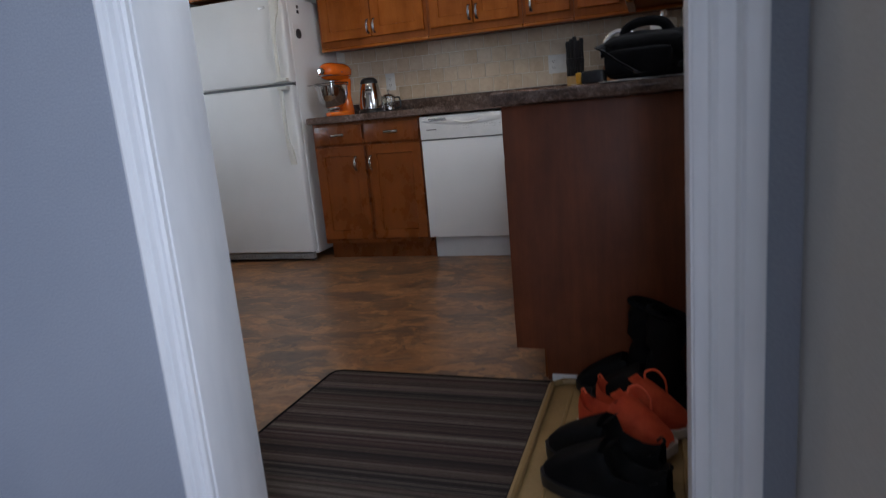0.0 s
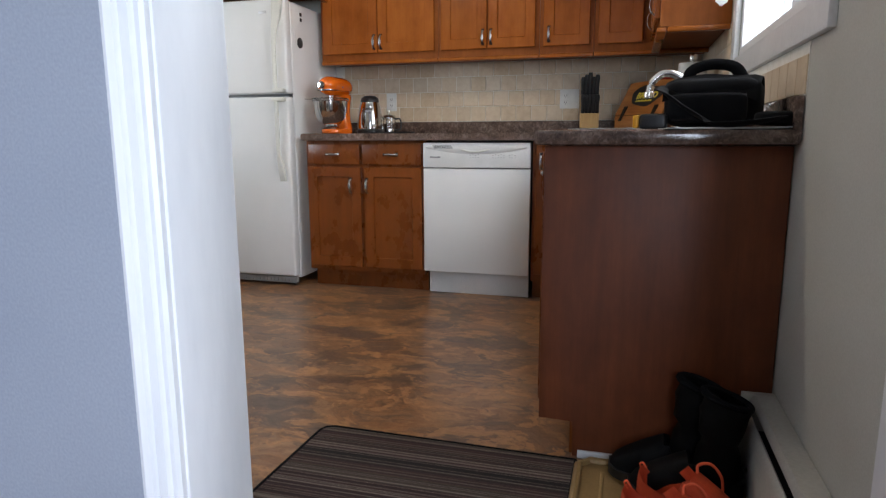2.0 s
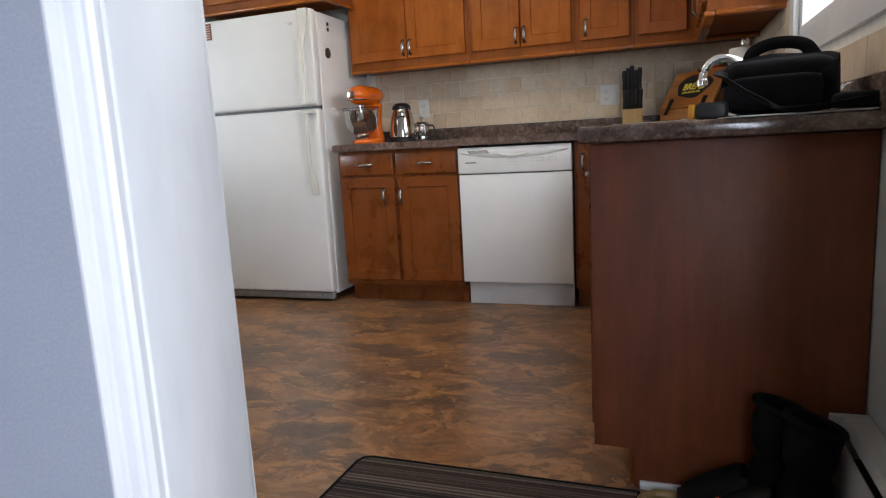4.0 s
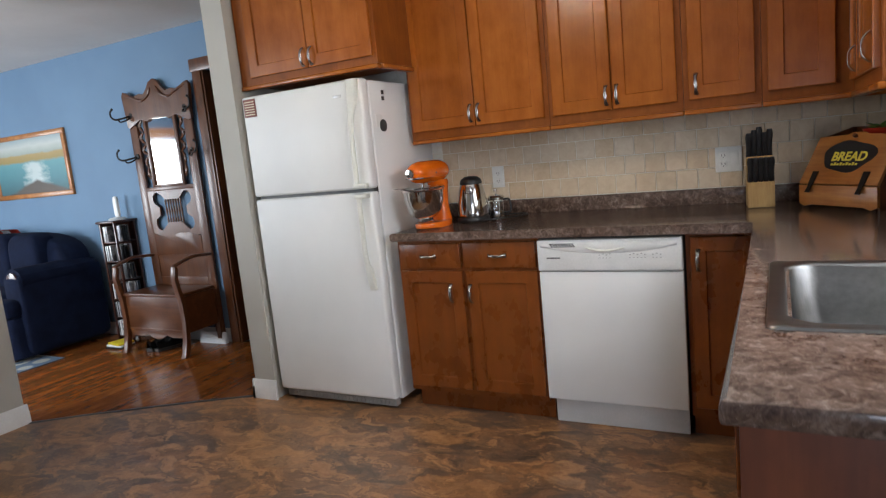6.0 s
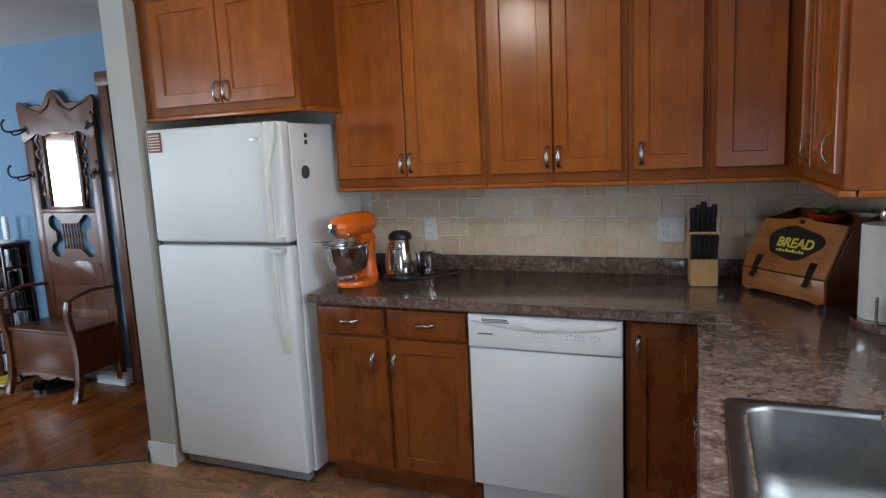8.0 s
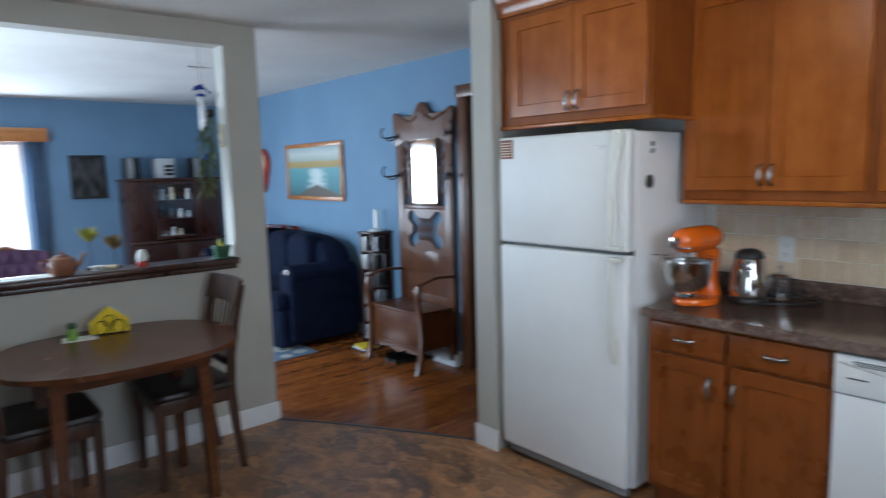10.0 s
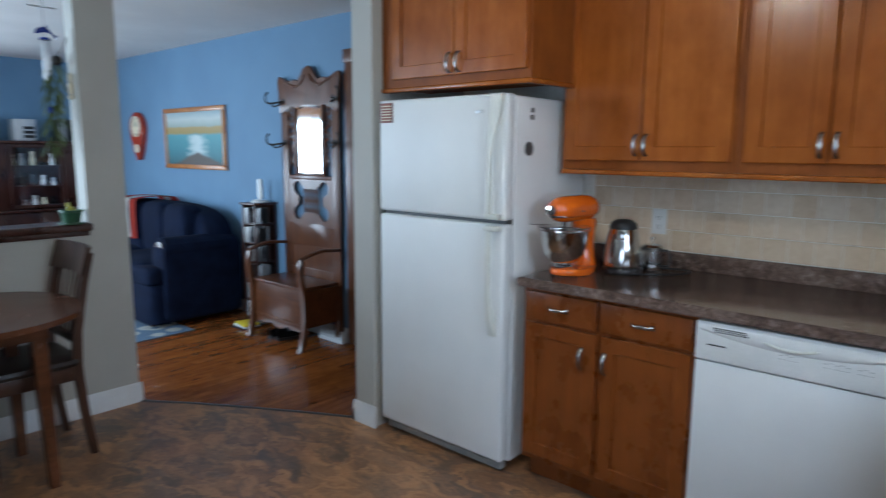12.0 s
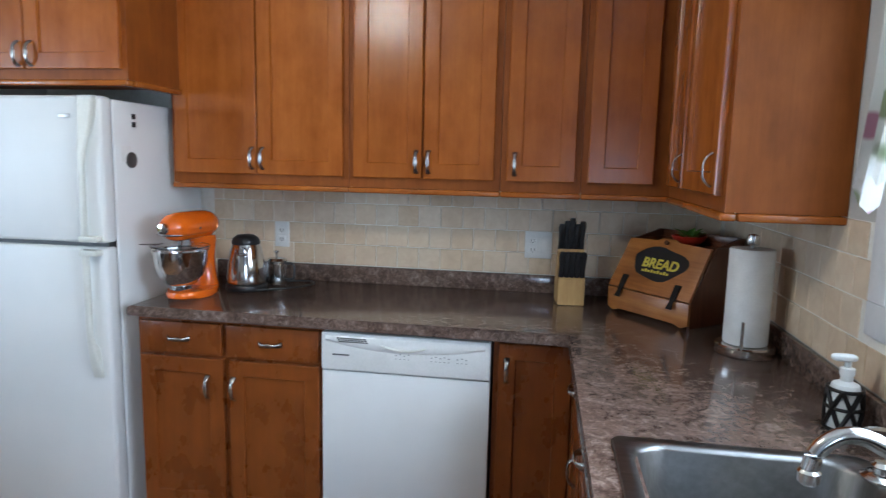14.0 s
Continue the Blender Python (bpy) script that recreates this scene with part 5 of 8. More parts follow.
part("small_print", bm, "letter", lid)
for x in (-0.120, 0.120):
    bm = B()
    prism(bm, [(x - 0.012, -0.040), (x + 0.012, -0.040), (x + 0.008, -0.012), (x + 0.012, 0.0), (x + 0.014, 0.052), (x - 0.014, 0.052), (x - 0.012, 0.0), (x - 0.008, -0.012)], -0.0175, -0.0142, "xz")
    hg = part("hinge", bm, "iron", lid, "black iron strap hinge")
bm = B()
lathe(bm, [(0.006, -0.014), (0.009, -0.022), (0.008, -0.028), (0.0, -0.030)], (0, 0, 0.200), 12, "y")
part("knob", bm, "bread_side", lid)

bm = B()
prism(bm, [(-0.020, 0.272), (0.135, 0.272), (0.135, 0.300), (0.110, 0.302), (0.070, 0.288), (0.020, 0.280)], bw - 0.012, bw - 0.002, "yz", 0.002)
prism(bm, [(-0.020, 0.272), (0.135, 0.272), (0.135, 0.300), (0.110, 0.302), (0.070, 0.288), (0.020, 0.280)], -bw + 0.002, -bw + 0.012, "yz", 0.002)
box(bm, -bw + 0.0125, bw - 0.0125, 0.124, 0.135, 0.272, 0.301, 0.002)
part("gallery", bm, "bread_side", bread_box)
root = thing("succulent_bowl", "red bowl with a green succulent on the bread box", "potted plant", pose(-0.134, 4.018, CT + 0.2565))
bm = B()
lathe(bm, [(0.0, 0.0), (0.030, 0.0), (0.055, 0.018), (0.064, 0.036), (0.060, 0.036), (0.050, 0.022), (0.0, 0.020)], n=26)
part("bowl", bm, "red_pot", root)
bm = B()
rnd = random.Random(3)
for i in range(13):
    a, ln = i * 2.4, 0.045 + 0.02 * rnd.random()
    blade(bm, (0, 0, 0.02), (ln * math.cos(a), ln * math.sin(a), 0.045 + 0.03 * rnd.random()), 0.022, 0.1, 5, 0.5)
part("leaves", bm, "leaf", root)

root = thing("paper_towel_holder", "upright steel holder with a white paper towel roll", "paper towel", pose(-0.062, 3.500, CT))
bm = B()
lathe(bm, [(0.0, 0.0), (0.082, 0.0), (0.084, 0.004), (0.084, 0.026), (0.080, 0.030), (0.0, 0.030)], n=36)
part("base", bm, "chrome", root)
bm = B()
lathe(bm, [(0.007, 0.03), (0.007, 0.325), (0.017, 0.327), (0.019, 0.340), (0.016, 0.356), (0.0, 0.360)], n=18)
part("rod", bm, "chrome", root)
bm = B()
tube(bm, [(-0.03, -0.074, 0.028), (-0.03, -0.074, 0.110)], 0.0045, 10)
part("tension_arm", bm, "chrome", root)
bm = B()
lathe(bm, [(0.020, 0.032), (0.060, 0.032), (0.0625, 0.036), (0.0625, 0.312), (0.060, 0.316), (0.020, 0.316)], n=36)
part("roll", bm, "paper", root)

root = thing("soap_bottle", "white pump bottle in a black scrolled sleeve", "soap bottle", pose(-0.020, 2.945, CT) @ Matrix.Scale(0.86, 4))
bm = B()
lathe(bm, [(0.0, 0.0), (0.034, 0.0), (0.037, 0.008), (0.037, 0.095), (0.030, 0.118), (0.014, 0.126), (0.014, 0.140), (0.017, 0.141), (0.017, 0.158), (0.008, 0.160), (0.007, 0.178), (0.0, 0.178)], n=26)
part("bottle", bm, "white_plastic", root)
bm = B()
pillow(bm, (-0.010, 0, 0.184), (0.060, 0.026, 0.018), 0.6)
part("pump_head", bm, "white_plastic", root)
bm = B()
tube(bm, [(0.0395 * math.cos(2 * math.pi * i / 24), 0.0395 * math.sin(2 * math.pi * i / 24), 0.006) for i in range(25)], 0.0045, 6)
sleeve = part("sleeve", bm, "iron", root, "black scrolled sleeve")
for k in range(6):
    a0 = 2 * math.pi * k / 6
    for d in (1, -1):
        bm = B()
        tube(bm, [(0.0395 * math.cos(a0 + d * 1.05 * t), 0.0395 * math.sin(a0 + d * 1.05 * t), 0.012 + 0.095 * t) for t in [i / 10 for i in range(11)]], 0.0058, 6)
        part("wire", bm, "iron", sleeve)
for z in (0.060, 0.106):
    bm = B()
    tube(bm, [(0.0395 * math.cos(2 * math.pi * i / 24), 0.0395 * math.sin(2 * math.pi * i / 24), z) for i in range(25)], 0.0045, 6)
    part("ring", bm, "iron", sleeve)

# wall plates
def outlet(x, wide):
    root = thing("wall_outlet", "white double wall plate with socket and switch" if wide else "white wall socket plate on the backsplash", "outlet", pose(x, BACK - 0.0052, 1.118), "wall outlets")
    w = 0.115 if wide else 0.070
    b2 = B()
    box(b2, 0, w, -0.006, 0.0, -0.057, 0.057, 0.003, 2)
    pl2 = part("plate", b2, "white_plastic", root)
    for z in (-0.020, 0.020):
        b2 = B()
        box(b2, 0.018, 0.052, -0.0085, -0.005, z - 0.014, z + 0.014, 0.003, 2)
        sk = part("socket", b2, "white_plastic", pl2)
        b2 = B()
        box(b2, 0.027, 0.0295, -0.0092, -0.008, z - 0.004, z + 0.006)
        box(b2, 0.0405, 0.043, -0.0092, -0.008, z - 0.004, z + 0.006)
        lathe(b2, [(0.0025, -0.0092), (0.0025, -0.008)], (0.035, 0, z - 0.009), 8, "y")
        part("slots", b2, "dark_grey", pl2)
    if wide:
        b2 = B()
        box(b2, 0.066, 0.100, -0.0095, -0.005, -0.033, 0.033, 0.002, 2)
        part("rocker_switch", b2, "white_plastic", pl2)
    return root


outlet(-1.884, False)
outlet(-0.752, True)

# ---------------------------------------------------------------- camera bag, tape measure, papers
root = thing("camera_bag", "black nylon camera bag with a flap and shoulder strap", "bag", pose(-0.122, 2.045, CT + 0.004, 0, 0, -14) @ Matrix.Scale(0.87, 4, (0, 0, 1)))
bm = B()
pillow(bm, (0, 0, 0.072), (0.235, 0.165, 0.144), 0.40, 28, 16, 0.42)
part("body", bm, "black_cloth", root)
bm = B()
rows = []
for k in range(13):
    t = k / 12
    a = math.pi * (0.05 + 0.80 * t)
    y, z = -0.088 * math.cos(a), 0.066 + 0.084 * math.sin(a)
    rows.append([(x, y * (1 - 1.2 * abs(x) ** 2), z + 0.006 * math.cos(x * 13) - 2.2 * max(0, abs(x) - 0.09) ** 1.5 + 0.003 * math.sin(40 * x + 5 * t)) for x in [-0.114 + 0.228 * i / 12 for i in range(13)]])
grid_faces(bm, rows)
bmesh.ops.solidify(bm, geom=bm.faces[:], thickness=0.008)
part("flap", bm, "black_cloth", root)
bm = B()
tube(bm, glide([(-0.070, 0.0, 0.140), (-0.056, 0.0, 0.172), (-0.01, 0.0, 0.186), (0.042, 0.0, 0.176), (0.066, 0.0, 0.142)], 6), 0.016, 8, 0.35, (0, 1, 0))
part("carry_handle", bm, "black_cloth", root)
bm = B()
tube(bm, glide([(-0.118, -0.02, 0.125), (-0.112, -0.085, 0.105), (-0.060, -0.105, 0.060), (0.00, -0.125, 0.020), (0.03, -0.150, 0.006), (0.10, -0.150, 0.010), (0.165, -0.115, 0.022), (0.180, -0.06, 0.030)], 6), 0.020, 8, 0.22, (0, 0.4, 1))
part("shoulder_strap", bm, "black_cloth", root)
bm = B()
pillow(bm, (0.155, -0.085, 0.022), (0.10, 0.075, 0.040), 0.5)
part("strap_pad", bm, "black_cloth", root)
bm = B()
pillow(bm, (-0.005, -0.078, 0.055), (0.19, 0.05, 0.085), 0.35)
part("front_pocket", bm, "black_cloth", root)
bm = B()
box(bm, 0.045, 0.085, -0.0950, -0.088, 0.088, 0.092)
part("tag_bar", bm, "dark_grey", root)
root = thing("tape_measure", "black and yellow tape measure on the counter", "tape measure", pose(-0.285, 1.975, CT, 0, 0, -8) @ Matrix.Scale(0.82, 4))
bm = B()
pillow(bm, (0.015, 0, 0.024), (0.085, 0.045, 0.048), 0.35)
part("case", bm, "black", root)
bm = B()
box(bm, -0.046, -0.028, -0.021, 0.021, 0.004, 0.044, 0.004, 2)
part("yellow_nose", bm, "tape_yellow", root, "yellow nose piece")
bm = B()
box(bm, -0.066, -0.046, -0.009, 0.009, 0.004, 0.006)
part("tape_tip", bm, "silver", root)
for i, (x, y, r) in enumerate(((-0.12, 1.955, 8), (-0.075, 1.965, -6))):
    bm = B()
    box(bm, -0.14, 0.14, -0.075, 0.095, 0.0, 0.0015)
    solo("paper_sheet", bm, "paper", "loose white paper sheet under the camera bag", "paper", pose(x, y, CT + 0.0002 + 0.0018 * i, 0, 0, r), group="papers")

# kitchen ceiling lamp
root = thing("ceiling_lamp", "round frosted glass ceiling lamp, switched on", "ceiling light", pose(-1.67, 2.45, H))
bm = B()
lathe(bm, [(0.0, -0.001), (0.095, -0.001), (0.100, -0.012), (0.095, -0.022), (0.0, -0.022)], n=36)
part("rim", bm, "silver", root)
bm = B()
lathe(bm, [(0.062, -0.0225), (0.066, -0.040), (0.060, -0.062), (0.038, -0.078), (0.0, -0.084)], n=36)
part("shade", bm, "lamp_glass", root, "glowing frosted glass dome")

# curtain at the kitchen window
root = thing("window_valance", "short white floral cotton curtain at the window", "curtain", pose(EAST - 0.045, 2.925, 1.385))
bm = B()
rows = []
for k in range(12):
    t = k / 11
    rows.append([(-0.010 - 0.024 * math.sin(j * 1.25 + 0.5 * t) - 0.02 * (1 - t), 0.045 - 0.03 * math.sin(t * 3) - 0.13 * (j / 13) * (0.75 + 0.4 * t), 0.62 * t + 0.05 * math.sin(j * 0.9) * (1 - t) + 0.11 * (j / 13) * (1 - t)) for j in range(14)])
grid_faces(bm, rows)
bmesh.ops.solidify(bm, geom=bm.faces[:], thickness=0.002)
part("cloth", bm, "floral", root)
bm = B()
tube(bm, [(-0.02, 0.08, 0.63), (-0.02, -1.06, 0.63)], 0.008, 10)
part("rod", bm, "white_trim", root)
# ---------------------------------------------------------------- entry: rug, tray, shoes, heater
bm = B()
c = 0.035
pts = [(-1.215, 0.93), (-0.435, 0.93), (-0.435, 1.885), (-1.205 + c, 1.895), (-1.205 + 0.3 * c, 1.895 - 0.3 * c), (-1.205, 1.895 - c), (-1.212, 1.5)]
prism(bm, pts, 0.001, 0.011, "xy", 0.004)
rug = part("door_rug", bm, "rug")
tagged(rug, "woven striped rug in browns, black and plum", "rug")
bm = B()
tube(bm, [(x, y, 0.008) for x, y in pts[1:] + pts[:2]], 0.006, 6)
part("bound_edge", bm, "black_cloth", rug)

root = thing("boot_tray", "tan ribbed rubber boot tray on the floor", "boot tray", pose(0, 0, 0))
TX0, TX1, TY0, TY1 = -0.425, -0.045, 1.03, 1.885
bm = B()
for r0, z in ((0.0, 0.010),):
    box(bm, TX0, TX1, TY0, TY1, 0.001, 0.008, 0.003)
part("base", bm, "mat", root)
bm = B()
ring = [(TX0 + 0.03, TY0), (TX1 - 0.03, TY0), (TX1, TY0 + 0.03), (TX1, TY1 - 0.03), (TX1 - 0.03, TY1), (TX0 + 0.03, TY1), (TX0, TY1 - 0.03), (TX0, TY0 + 0.03)]
tube(bm, [(x, y, 0.013) for x, y in ring + ring[:2]], 0.011, 8)
part("rim", bm, "mat", root)
for i in range(5):
    bm = B()
    x = TX0 + 0.065 + i * 0.062
    tube(bm, [(x, TY0 + 0.05, 0.008), (x, TY1 - 0.05, 0.008)], 0.006, 6, 0.6)
    part("rib", bm, "mat", root)


def shoe(name, label, m, mat, sole, size=0.28, tongue=True, laces=True, group=""):
    """A low shoe, toe towards +x."""
    root = thing(name, label, "shoe", m, group)
    k = size / 0.28
    def foot(t):
        w = 0.034 + 0.018 * max(0.0, math.sin(math.pi * min(1, max(0, (t - 0.15) / 0.85)) ** 0.9))
        return w * (1 if t < 0.92 else (1 - ((t - 0.92) / 0.08) ** 2 * 0.55)) * (1 if t > 0.06 else 0.72 + 0.28 * t / 0.06)
    n = 18
    b2 = B()
    rows = []
    for i in range(n + 1):
        t = i / n
        x = (-0.14 + 0.28 * t) * k
        w = (foot(t) + 0.006) * k
        rise = 0.010 * max(0, (t - 0.75) / 0.25) ** 2 * k
        rows.append([(x, -w, rise), (x, w, rise), (x, w * 1.02, 0.026 * k + rise), (x, -w * 1.02, 0.026 * k + rise)])
    grid_faces(b2, rows, True, True)
    part("sole", b2, sole, root)
    b2 = B()
    rows = []
    for i in range(n + 1):
        t = i / n
        x = (-0.137 + 0.272 * t) * k
        w = foot(t) * k
        top = (0.098 - 0.02 * math.sin(math.pi * min(1, t / 0.42))) if t < 0.42 else 0.098 * max(0.0, 1 - (t - 0.42) / 0.58) ** 0.75 * 0.95 + 0.044
        top *= k
        op = 0.72 if 0.05 < t < 0.46 else 0.0
        row = []
        for j in range(11):
            a = math.pi * j / 10
            yy = w * math.copysign(abs(math.cos(a)) ** 0.7, math.cos(a))
            zz = 0.022 * k + (top - 0.022 * k) * abs(math.sin(a)) ** 0.55
            if op and abs(math.cos(a)) < op:
                zz = min(zz, top - (0.055 * k) * (1 - (abs(math.cos(a)) / op) ** 2))
            row.append((x, yy, zz))
        rows.append(row)
    grid_faces(b2, rows)
    bmesh.ops.solidify(b2, geom=b2.faces[:], thickness=0.003)
    part("upper", b2, mat, root, angle=60)
    if tongue:
        b2 = B()
        rows = []
        for i in range(6):
            t = i / 5
            rows.append([((0.045 - 0.075 * t) * k, y * k, (0.078 + 0.052 * t - 0.06 * y * y * 100 * 0.02) * k) for y in (-0.024, -0.012, 0, 0.012, 0.024)])
        grid_faces(b2, rows)
        bmesh.ops.solidify(b2, geom=b2.faces[:], thickness=0.006)
        part("tongue", b2, mat, root)
    if laces:
        b2 = B()
        for i in range(4):
            x = (0.000 + 0.022 * i) * k
            z = (0.105 - 0.011 * i) * k
            tube(b2, [(x, -0.030 * k, z - 0.018 * k), (x + 0.004, 0, z), (x, 0.030 * k, z - 0.018 * k)], 0.0032, 6)
        part("laces", b2, mat, root)
        if mat == "shoe":
            b2 = B()
            tube(b2, glide([(0.005, 0.018, 0.100), (-0.012, 0.034, 0.126), (0.012, 0.048, 0.135), (0.038, 0.050, 0.112), (0.046, 0.044, 0.072)], 5), 0.0034, 6)
            part("lace_loop", b2, mat, root)
    b2 = B()
    tube(b2, glide([(-0.134 * k, 0, 0.086 * k), (-0.143 * k, 0, 0.098 * k), (-0.136 * k, 0, 0.106 * k), (-0.126 * k, 0, 0.096 * k)], 4), 0.003, 6)
    part("pull_tab", b2, mat, root)
    return root


TRAY = 0.0085
shoe("running_shoe", "bright coral-orange running shoe on the boot tray", pose(-0.150, 1.648, TRAY + 0.006, 0, 0, -30), "shoe", "shoe_sole", 0.27, group="pair of running shoes")
shoe("running_shoe", "bright coral-orange running shoe with loose laces on the tray", pose(-0.190, 1.545, TRAY + 0.006, 0, 0, -33), "shoe", "shoe_sole", 0.27, group="pair of running shoes")
shoe("black_shoe", "scuffed black low shoe on the boot tray", pose(-0.235, 1.415, TRAY + 0.006, 0, 0, 160), "black_leather", "black", 0.29, group="pair of black shoes")
shoe("black_shoe", "scuffed black low shoe beside its pair", pose(-0.225, 1.300, TRAY + 0.006, 0, 0, 164), "black_leather", "black", 0.29, group="pair of black shoes")


def boot(m):
    root = shoe("winter_boot", "tall black winter boot on the boot tray", m, "black_leather", "black", 0.29, False, True, "pair of winter boots")
    b2 = B()
    rows = []
    for i in range(9):
        t = i / 8
        z = 0.06 + 0.235 * t
        sag = 0.006 * math.sin(11 * t) + 0.004 * math.sin(23 * t)
        rx, ry = 0.050 + 0.006 * t + sag, 0.043 + 0.006 * t + sag
        rows.append([(-0.075 + rx * math.cos(a) + 0.007 * math.sin(3 * a + 9 * t) - 0.018 * t * t, ry * math.sin(a), z + (0.018 * math.cos(a) if i == 8 else 0)) for a in [2 * math.pi * j / 18 for j in range(18)]])
    grid_faces(b2, rows, True, False)
    bmesh.ops.solidify(b2, geom=b2.faces[:], thickness=0.006)
    part("shaft", b2, "black_leather", root, angle=60)
    b2 = B()
    tube(b2, [(-0.090 + 0.058 * math.cos(a), 0.050 * math.sin(a), 0.292 + 0.018 * math.cos(a)) for a in [2 * math.pi * j / 18 for j in range(20)]], 0.009, 8)
    part("cuff", b2, "black_cloth", root)
    return root


boot(pose(-0.212, 1.835, TRAY + 0.006, 0, 0, 178) @ Matrix.Scale(0.92, 4))
boot(pose(-0.162, 1.755, TRAY + 0.006, 0, 0, 181) @ Matrix.Scale(0.92, 4))

root = thing("baseboard_heater", "dusty beige metal baseboard heater along the wall", "heater", pose(0, 0, 0))
HY0, HY1 = 0.96, 1.905
bm = B()
prism(bm, [(EAST - 0.002, 0.03), (EAST - 0.002, 0.252), (EAST - 0.050, 0.252), (EAST - 0.060, 0.240), (EAST - 0.060, 0.234), (EAST - 0.012, 0.234), (EAST - 0.012, 0.03)], HY0, HY1, "xz", 0.001)
part("back_panel", bm, "heater", root)
bm = B()
prism(bm, [(EAST - 0.078, 0.045), (EAST - 0.070, 0.045), (EAST - 0.070, 0.200), (EAST - 0.062, 0.212), (EAST - 0.066, 0.216), (EAST - 0.078, 0.202)], HY0 + 0.01, HY1 - 0.01, "xz", 0.001)
part("front_cover", bm, "heater", root)
bm = B()
tube(bm, [(EAST - 0.04, HY0 + 0.02, 0.13), (EAST - 0.04, HY1 - 0.02, 0.13)], 0.010, 10)
for i in range(60):
    y = HY0 + 0.03 + i * 0.0148
    box(bm, EAST - 0.064, EAST - 0.016, y, y + 0.0008, 0.095, 0.165)
part("fin_tube", bm, "dark_grey", root, "dark finned heating tube")
for y in (HY0, HY1 - 0.02):
    bm = B()
    box(bm, EAST - 0.080, EAST - 0.001, y, y + 0.02, 0.0, 0.2525, 0.003)
    part("end_cap", bm, "heater", root)

# ---------------------------------------------------------------- dining corner
TCX, TCY = -3.815, 1.935
root = thing("dining_table", "small dark walnut-stained table with rounded ends", "table", pose(TCX, TCY, 0))
bm = B()
hx, hy = 0.43, 0.515
out = []
for i in range(48):
    a = 2 * math.pi * i / 48
    ca, sa = math.cos(a), math.sin(a)
    out.append((hx * math.copysign(abs(ca) ** 0.86, ca), hy * math.copysign(abs(sa) ** 0.80, sa)))
prism(bm, out, 0.733, 0.757, "xy", 0.008)
part("tabletop", bm, "table", root)
bm = B()
box(bm, -0.235, 0.235, -0.33, -0.308, 0.655, 0.7325)
box(bm, -0.235, 0.235, 0.308, 0.33, 0.655, 0.7325)
box(bm, -0.245, -0.223, -0.308, 0.308, 0.655, 0.7325)
box(bm, 0.223, 0.245, -0.308, 0.308, 0.655, 0.7325)
part("apron", bm, "table", root)
for sx in (-1, 1):
    for sy in (-1, 1):
        bm = B()
        x, y = sx * 0.200, sy * 0.295
        rows = []
        for t in (0, 0.2, 1.0):
            z = 0.7325 * (1 - t)
            h = 0.028 - 0.010 * max(0, t - 0.15)
            ox, oy = x + sx * 0.018 * t, y + sy * 0.012 * t
            rows.append([(ox - h, oy - h, z), (ox + h, oy - h, z), (ox + h, oy + h, z), (ox - h, oy + h, z)])
        grid_faces(bm, rows, True, True)
        part("leg", bm, "table", root)


def dining_chair(m, label):
    """Seat on z 0.46; the back stands at -y side, the sitter looks to +y."""
    root = thing("dining_chair", label, "chair", m, "chairs at the table")
    b2 = B()
    pillow(b2, (0, 0.0, 0.462), (0.43, 0.42, 0.055), 0.28, 24, 10, 0.5)
    part("seat", b2, "seat", root, "dark brown padded leatherette seat")
    b2 = B()
    for a in ((-0.19, 0.19, 0.165, 0.185), (-0.19, 0.19, -0.185, -0.165), (-0.19, -0.17, -0.165, 0.165), (0.17, 0.19, -0.165, 0.165)):
        box(b2, *a, 0.375, 0.440, 0.003)
    part("seat_frame", b2, "chair", root)
    for sx in (-1, 1):
        b2 = B()
        rows = []
        for t in (0, 1):
            z, h = 0.437 * (1 - t), 0.021 - 0.006 * t
            rows.append([(sx * 0.178 - h, 0.175 - h, z), (sx * 0.178 + h, 0.175 - h, z), (sx * 0.178 + h, 0.175 + h, z), (sx * 0.178 - h, 0.175 + h, z)])
        grid_faces(b2, rows, True, True)
        part("leg", b2, "chair", root)
        b2 = B()
        rows = []
        for z, y, h in ((0.0, -0.225, 0.014), (0.22, -0.195, 0.018), (0.44, -0.178, 0.021), (0.60, -0.190, 0.019), (0.80, -0.228, 0.016), (0.955, -0.268, 0.014)):
            rows.append([(sx * 0.182 - 0.014, y - h, z), (sx * 0.182 + 0.014, y - h, z), (sx * 0.182 + 0.014, y + h, z), (sx * 0.182 - 0.014, y + h, z)])
        grid_faces(b2, rows, True, True)
        part("back_leg", b2, "chair", root)
    b2 = B()
    rows = []
    for i in range(9):
        t = i / 8
        x = -0.196 + 0.392 * t
        bow = 0.030 * (1 - (2 * t - 1) ** 2)
        rows.append([(x, -0.236 - bow, 0.855), (x, -0.216 - bow, 0.855), (x, -0.252 - bow, 0.985), (x, -0.274 - bow, 0.982)])
    grid_faces(b2, rows, True, True)
    part("crest_rail", b2, "chair", root)
    b2 = B()
    box(b2, -0.168, 0.168, -0.205, -0.185, 0.535, 0.575, 0.003)
    part("lower_rail", b2, "chair", root)
    for i in range(6):
        b2 = B()
        x = -0.125 + 0.05 * i
        bow = 0.028 * (1 - (x / 0.19) ** 2)
        tube(b2, [(x, -0.196, 0.572), (x, -0.214 - bow * 0.5, 0.72), (x, -0.236 - bow, 0.865)], 0.0095, 6, 0.6)
        part("slat", b2, "chair", root)
    return root


